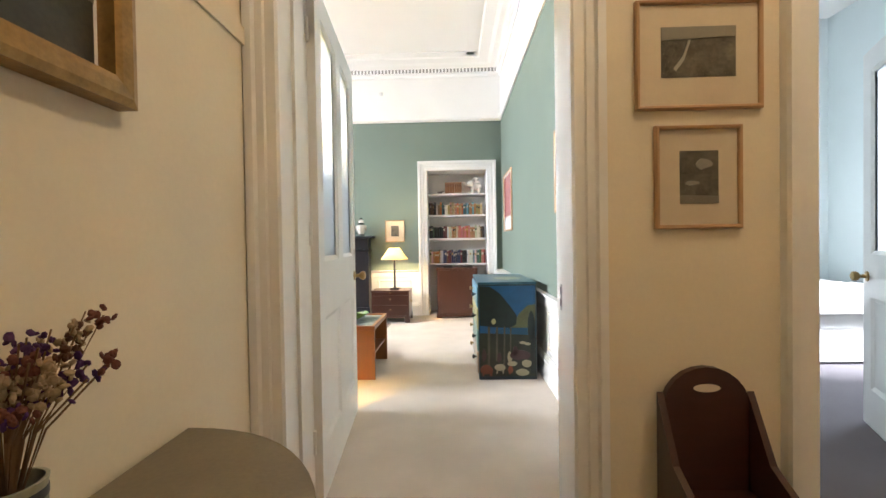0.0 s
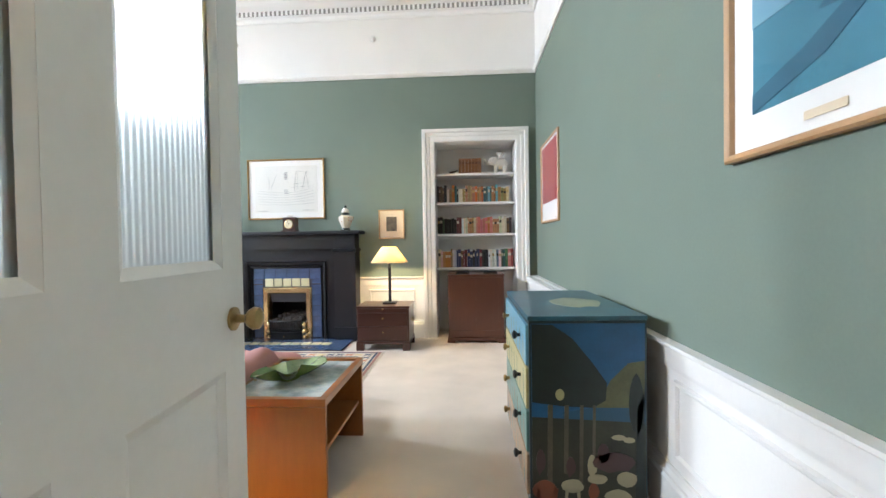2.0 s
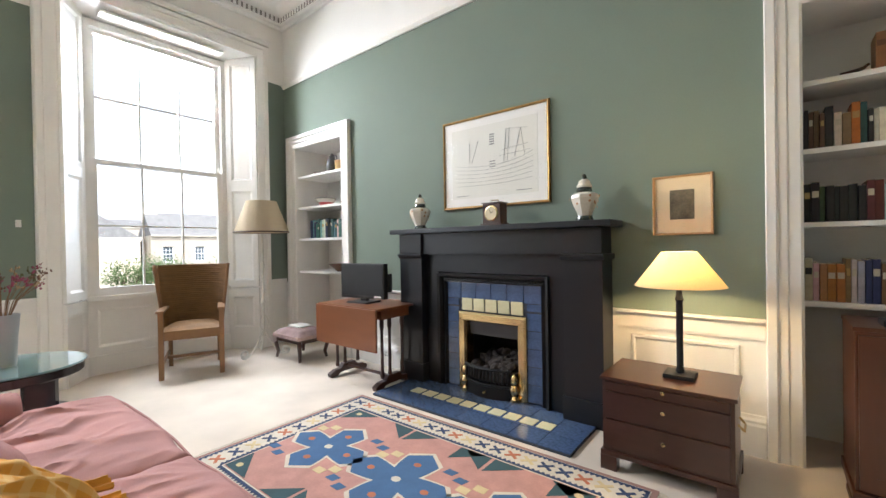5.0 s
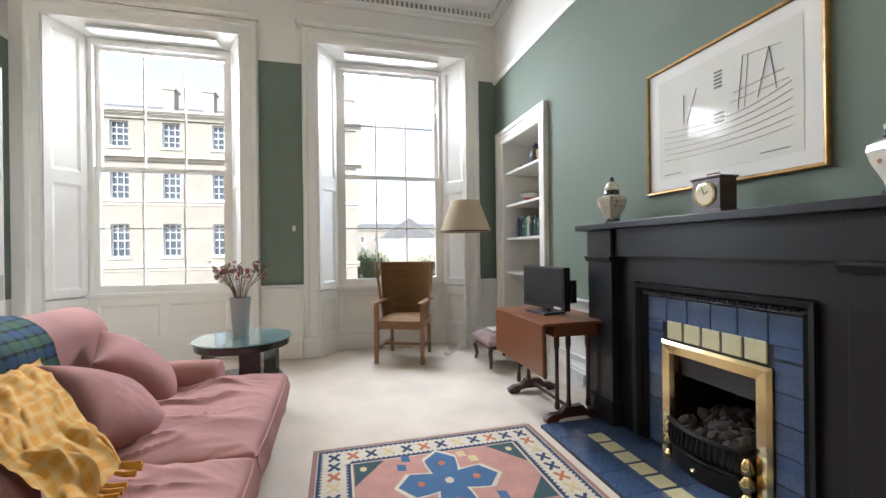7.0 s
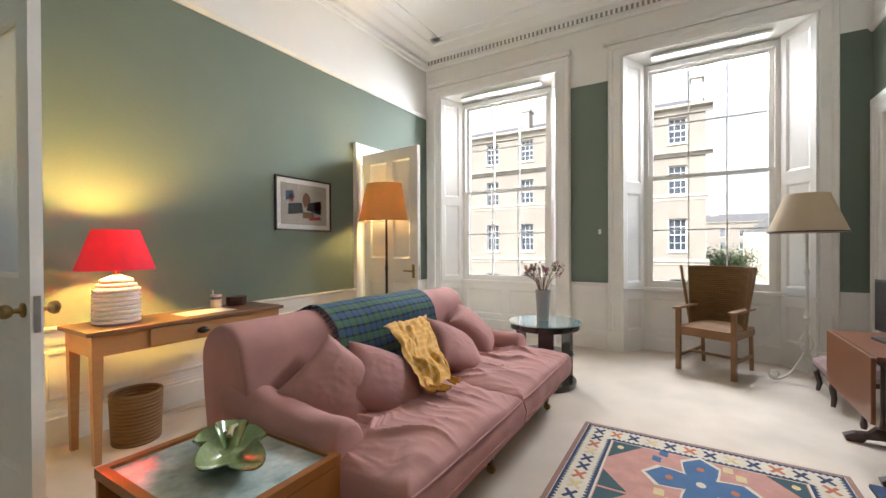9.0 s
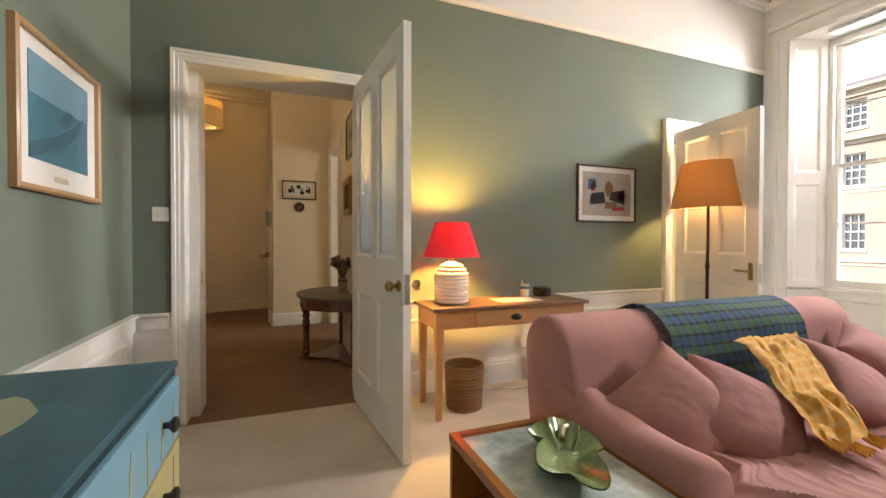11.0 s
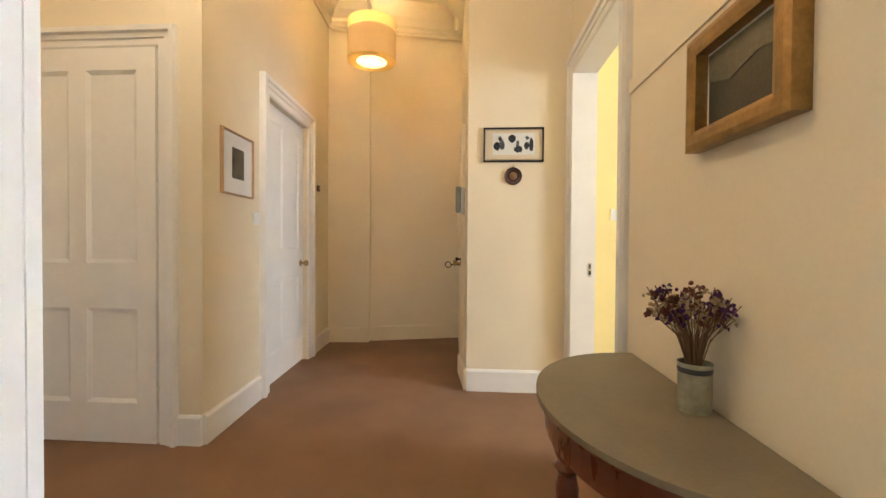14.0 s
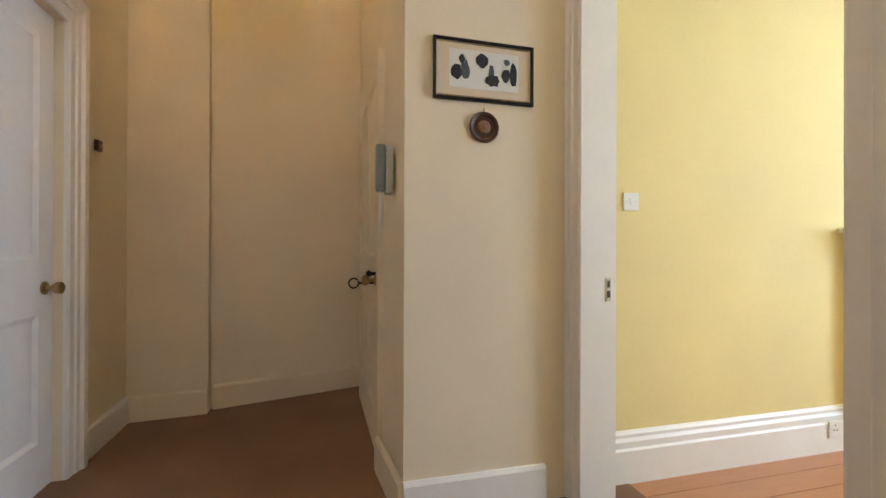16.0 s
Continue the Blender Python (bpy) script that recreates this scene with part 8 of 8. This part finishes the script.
part("escutcheon_knob", lathe(bmesh.new(), [(0.01, 0), (0.01, 0.03), (0.02, 0.045), (0.012, 0.06)], 14), IRON, ky, "", True, pose(0.0, 0, 0.05, 0, 90, 0))
q = EAST + e * 1.94
bl = thing("door_bell", pose(q.x - 0.005, q.y, 1.66, 0, 0, EROT), "small dark wooden door-bell block on the wall", "bell")
part("block", block((-0.025, -0.02, -0.03), (0.025, 0, 0.03), 0.003), CABW, bl)
part("push", lathe(bmesh.new(), [(0.009, 0), (0.007, 0.008)], 12), OLDBRASS, bl, "", True, pose(0, -0.02, 0, 90))

# ---- bedroom ----
def bed():
    b = thing("bed", (4.15, 4.75, 0), "bed made up with white linen and pillows", "bed")
    linen = mat("white_bed_linen", (0.78, 0.76, 0.72), 0.92, var=0.05, bump=0.2)
    part("mattress", block((-0.75, -0.7, 0.28), (0.95, 0.75, 0.50), 0.04), linen, b)
    part("duvet", pad(1.75, 1.52, 0.16, 4.0, 0.07, 40, 30, 0.02), linen, b, smooth=True, at=pose(0.08, 0.02, 0.45))
    part("valance", wall_x(bmesh.new(), -0.70, 0.72, -0.75, 0.93, 0.02, 0.29, []), linen, b)
    for x in (-0.45, 0.05):
        part("pillow", cushion_bm(0.62, 0.42, 0.16, x * 9), linen, b, smooth=True, at=pose(x, 0.5, 0.68, 18, 0, 5))
    for x in (-0.7, 0.88):
        part("leg", block((x - 0.03, -0.6, 0), (x + 0.03, -0.54, 0.3)), MAHOG, b)


bed()

# ---- kitchen ----
bm = bmesh.new()
runs("baseboard", [(0, 0), (0.035, 0), (0.035, 0.17), (0.028, 0.18), (0.028, 0.21), (0.018, 0.225), (0.018, 0.24), (0.008, 0.255), (0, 0.255)], -0.02, [((-3.4, -0.98), (HW - 0.16, -0.98), N_)], WHITE, "deep white moulded kitchen skirting")
km = thing("kitchen_mantelpiece", (-2.02, -0.98, -0.02), "white painted mantelpiece on the yellow wall", "mantelpiece")
part("jamb", block((0.0, 0, 0), (0.16, 0.12, 1.22), 0.005), WHITE, km)
part("jamb", block((-0.9, 0, 0), (-0.74, 0.12, 1.22), 0.005), WHITE, km)
part("lintel", block((-0.9, 0, 1.0), (0.16, 0.12, 1.22), 0.005), WHITE, km)
part("shelf", block((-0.98, 0, 1.22), (0.24, 0.20, 1.255), 0.006), WHITE, km)
kr = thing("kitchen_rug", (-1.55, -0.28, -0.02), "red and white woven rug on the boards", "rug")
part("weave", block((-0.5, -0.4, 0), (0.5, 0.4, 0.008)), mat("red_white_weave", (0.34, 0.07, 0.08), 0.95, var=0.3, scale=40, second=(0.6, 0.5, 0.45)), kr)
fl = bpy.data.objects["kitchen_floor"]
bmesh_plank = mesh_ob("floorboard", block((0, 0, -0.012), (3.38, 0.128, 0.0)), BOARDS)
bmesh_plank.parent = fl
for k in range(21):
    ob = bmesh_plank if k == 0 else bmesh_plank.copy()
    if k:
        scene.collection.objects.link(ob)
    ob.parent = fl
    ob.matrix_basis = pose(-3.45, -0.97 + 0.132 * k, -0.006)

# ---- outside ----
def facade_mat(name, c1, c2, scale=1.0):
    m = bpy.data.materials.new(name)
    m.use_nodes = True
    n, l = m.node_tree.nodes, m.node_tree.links
    p = n["Principled BSDF"]
    p.inputs["Roughness"].default_value = 0.92
    tc, mp, br, nz = n.new("ShaderNodeTexCoord"), n.new("ShaderNodeMapping"), n.new("ShaderNodeTexBrick"), n.new("ShaderNodeTexNoise")
    mp.inputs["Rotation"].default_value = (radians(90), 0, radians(90))
    l.new(tc.outputs["Object"], mp.inputs["Vector"])
    l.new(mp.outputs[0], br.inputs["Vector"])
    br.inputs["Color1"].default_value, br.inputs["Color2"].default_value, br.inputs["Mortar"].default_value = (*c1, 1), (*c2, 1), (0.36, 0.32, 0.26, 1)
    br.inputs["Scale"].default_value, br.inputs["Mortar Size"].default_value = 1.0, 0.012
    br.inputs["Brick Width"].default_value, br.inputs["Row Height"].default_value = 1.05 * scale, 0.34 * scale
    nz.inputs["Scale"].default_value = 0.8
    l.new(tc.outputs["Object"], nz.inputs["Vector"])
    mx = n.new("ShaderNodeMix")
    mx.data_type, mx.blend_type = "RGBA", "MULTIPLY"
    mx.inputs[0].default_value = 0.35
    l.new(br.outputs["Color"], mx.inputs[6])
    l.new(nz.outputs["Fac"], mx.inputs[7])
    l.new(mx.outputs[2], p.inputs["Base Color"])
    b = n.new("ShaderNodeBump")
    b.inputs["Distance"].default_value = 0.02
    l.new(br.outputs["Fac"], b.inputs["Height"])
    b.invert = True
    l.new(b.outputs[0], p.inputs["Normal"])
    return m


FAC = facade_mat("coursed_sandstone", (0.64, 0.58, 0.46), (0.50, 0.43, 0.32))
SASHW = mat("white_sash_paint", (0.72, 0.72, 0.70), 0.5)
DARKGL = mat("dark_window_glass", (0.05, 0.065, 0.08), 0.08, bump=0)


def tenement(at, y0, y1, ztop, floors, centres, half, label, depth=9.0, ridge=0.9, chimneys=(), courses=()):
    """A stone house front along local y, facing +x: real openings with sashes, sills and pale margins."""
    b = thing("tenement_building", at, label, "building")
    holes = [(y - half, y + half, z, z + h) for y in centres for z, h in floors]
    part("wall", wall_y(bmesh.new(), -0.4, 0, y0, y1, -4.2, ztop, holes), FAC, b)
    part("wall", block((-depth, y1 - 0.4, -4.2), (-0.4, y1, ztop)), FAC, b)
    part("wall", block((-depth, y0, -4.2), (-0.4, y0 + 0.4, ztop)), FAC, b)
    # dark sheet put in for the unlit rooms behind the windows
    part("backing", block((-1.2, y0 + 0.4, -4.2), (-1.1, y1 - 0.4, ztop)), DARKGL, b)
    for z, out in courses:
        part("string_course", sweep(bmesh.new(), [(0, -0.22), (out * 0.3, -0.22), (out * 0.5, -0.08), (out, -0.05), (out, 0.03), (0, 0.1)], (0, y0, z), (0, y1 + out, z), (1, 0, 0)), STONE, b)
    part("cornice", sweep(bmesh.new(), [(0, -0.42), (0.10, -0.42), (0.14, -0.2), (0.40, -0.12), (0.40, 0.0), (0, 0.02)], (0, y0, ztop), (0, y1 + 0.3, ztop), (1, 0, 0)), STONE, b)
    bm = bmesh.new()
    v = [bm.verts.new(p) for p in ((0.05, y0, ztop), (0.05, y1, ztop), (-depth / 2, y1, ztop + ridge * 2.2), (-depth / 2, y0, ztop + ridge * 2.2), (-depth, y0, ztop), (-depth, y1, ztop))]
    for f in ((0, 1, 2, 3), (3, 2, 5, 4), (0, 3, 4), (1, 5, 2), (0, 4, 5, 1)):
        bm.faces.new([v[i] for i in f])
    part("roof", bm, SLATE, b)
    for y, x, w, z in chimneys:
        ch = part("chimney", block((x - 0.35, y - w / 2, ztop), (x + 0.35, y + w / 2, z), 0.02), STONE, b)
        part("coping", block((x - 0.42, y - w / 2 - 0.07, z), (x + 0.42, y + w / 2 + 0.07, z + 0.12)), STONE, ch)
    for h in holes:
        hh = h[3] - h[2]
        w = new("window")
        w.parent = b
        w.matrix_basis = pose(-0.2, (h[0] + h[1]) / 2, h[2])
        fr = bmesh.new()
        for a in (-half, half - 0.07):
            box(fr, (-0.05, a, 0), (0.03, a + 0.07, hh))
        for z in (0, hh / 2 - 0.03, hh - 0.06):
            box(fr, (-0.05, -half + 0.07, z), (0.03, half - 0.07, z + 0.06))
        for a in (-half / 3, half / 3):
            box(fr, (-0.02, a - 0.015, 0.06), (0.02, a + 0.015, hh - 0.06))
        for z in (hh * 0.25, hh * 0.75):
            box(fr, (-0.02, -half + 0.07, z - 0.015), (0.02, half - 0.07, z + 0.015))
        part("frame", fr, SASHW, w)
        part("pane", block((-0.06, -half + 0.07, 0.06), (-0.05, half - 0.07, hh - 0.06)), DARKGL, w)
        part("reveal", block((0.02, -half + 0.001, 0.001), (0.19, -half + 0.025, hh - 0.001)), SASHW, w, "white painted window reveal")
        part("sill", block((-0.02, -half - 0.08, -0.11), (0.27, half + 0.08, -0.002)), SASHW, w)
    return b


tenement((-24.0, 0, 0), -26.0, 6.0, 8.35, [(-2.9, 2.3), (0.87, 1.68), (3.82, 1.5), (6.5, 1.3)], [-24.44 + 2.335 * k for k in range(12)] + [4.75], 0.43,
         "four-storey sandstone tenement across the street with slate roof", 9.0, 0.75, [(-8.4, -1.0, 0.6, 9.85), (-3.72, -1.0, 0.5, 9.75), (-1.8, -1.0, 0.5, 9.75), (2.9, -1.0, 0.6, 9.8), (5.62, -1.0, 0.5, 9.9)], [(5.98, 0.3), (3.72, 0.1), (0.35, 0.14)])
tenement((-50.0, 18.3, 0, 0, 0, -7), 0.0, 24.0, 2.7, [(-3.0, 1.7), (-0.1, 1.6)], [1.5 + 3.0 * k for k in range(8)], 0.5,
         "long low sandstone terrace farther down the street", 8.0, 1.2, [(0.6, -4.0, 1.2, 6.2), (11.0, -4.0, 1.2, 6.2)])
tenement((-52.0, 17.9, 0, 0, 0, 78), 0.0, 46.0, 2.5, [(-3.0, 1.7), (-0.2, 1.6)], [2.0 + 3.4 * k for k in range(13)], 0.5,
         "row of pale stone houses along a side street", 8.0, 1.25, [(6.0, -4.0, 1.4, 6.4), (20.0, -4.0, 1.4, 6.4), (34.0, -4.0, 1.4, 6.4)])
tenement((-112.0, -12.0, 0), 0.0, 50.0, 6.4, [(-2.5, 1.6), (0.2, 1.6), (3.0, 1.6)], [1.8 + 3.6 * k for k in range(13)], 0.5,
         "distant stone terrace at the end of the street", 9.0, 0.9, [(8.0, -4.0, 1.6, 9.0), (22.0, -4.0, 1.6, 9.0), (36.0, -4.0, 1.6, 9.0)])
structure("pavement", block((-23.9, -120, -4.2), (-21.5, 120, -4.08)), mat("paving_stone", (0.28, 0.27, 0.25), 0.9, scale=0.7), "stone pavement across the street", "pavement")


def tree(x, y, h, seed):
    t = thing("street_tree", (x, y, -4.2), "leafy green tree in the street", "tree")
    rnd = random.Random(seed)
    tr = tube(bmesh.new(), [(0, 0, 0), (0.1, 0.05, h * 0.3), (0.05, 0.2, h * 0.6)], 0.16, 8, 0.07)
    for k in range(6):
        a = rnd.uniform(0, 6.28)
        tube(tr, [(0.06, 0.1, h * (0.3 + 0.04 * k)), (0.5 * math.cos(a), 0.5 * math.sin(a), h * (0.5 + 0.04 * k)), (1.1 * math.cos(a), 1.1 * math.sin(a), h * (0.62 + 0.05 * k))], 0.06, 6, 0.02)
    part("trunk", tr, mat("bark", (0.10, 0.07, 0.045), 0.95), t)
    verts, faces = [], []
    for k in range(2600):
        a, u = rnd.uniform(0, 6.28), rnd.random() ** 0.5
        lump = rnd.randrange(9)
        c = Vector((1.0 * math.cos(lump * 0.9), 1.0 * math.sin(lump * 1.3), h * (0.55 + 0.045 * lump)))
        p = c + Vector((rnd.gauss(0, 0.5), rnd.gauss(0, 0.5), rnd.gauss(0, 0.38)))
        u1 = Vector((rnd.gauss(0, 1), rnd.gauss(0, 1), rnd.gauss(0, 1))).normalized() * 0.09
        u2 = Vector((rnd.gauss(0, 1), rnd.gauss(0, 1), rnd.gauss(0, 1))).normalized() * 0.06
        i = len(verts)
        verts += [p - u1, p + u2, p + u1, p - u2]
        faces.append((i, i + 1, i + 2, i + 3))
    me = bpy.data.meshes.new("crown")
    me.from_pydata([tuple(v) for v in verts], [], faces)
    me.materials.append(LEAF)
    ob = new("crown", me)
    ob.parent = t
    tagged(ob, "", "", "", "stuff")


tree(-34.0, 7.0, 4.9, 1)
tree(-44.0, 8.4, 5.0, 2)
tree(-38.0, 13.6, 4.3, 3)
tree(-41.0, 16.6, 4.6, 4)
tree(-33.0, 19.5, 5.0, 5)


def parked_car(at, paint):
    c = thing("parked_car", at, "parked car in the street, seen far below the window", "car")
    body = plate(bmesh.new(), [(-2.0, 0.25), (2.0, 0.25), (2.1, 0.6), (1.95, 0.85), (1.1, 0.95), (-1.7, 0.98), (-2.05, 0.8)], -0.82, 0.82)
    part("body", body, paint, c)
    part("cabin", plate(bmesh.new(), [(-1.6, 0.96), (1.0, 0.94), (0.3, 1.42), (-1.2, 1.45)], -0.70, 0.70), DARKGL, c, "dark glazed cabin")
    part("roof", plate(bmesh.new(), [(-1.22, 1.44), (0.32, 1.42), (0.2, 1.48), (-1.1, 1.5)], -0.68, 0.68), paint, c)
    for x in (-1.25, 1.3):
        for y in (-0.8, 0.66):
            w = part("wheel", lathe(bmesh.new(), [(0.2, 0), (0.31, 0.01), (0.32, 0.13), (0.2, 0.14)], 18), DARKPL, c, at=pose(x, y + 0.14, 0.32, 90))
            part("rim", lathe(bmesh.new(), [(0.02, -0.004), (0.19, -0.004), (0.19, 0.0)], 12), STEEL, w)


SILVERCAR = mat("silver_car_paint", (0.42, 0.44, 0.47), 0.25, 0.6, var=0.03, bump=0, coat=0.6)
DARKCAR = mat("dark_blue_car_paint", (0.03, 0.04, 0.07), 0.25, 0.4, var=0.03, bump=0, coat=0.6)
for k, paint in enumerate((SILVERCAR, DARKCAR, SILVERCAR)):
    parked_car((-30.0 - 5.6 * k, 9.3 + 0.35 * k, -4.2, 0, 0, 176), paint)
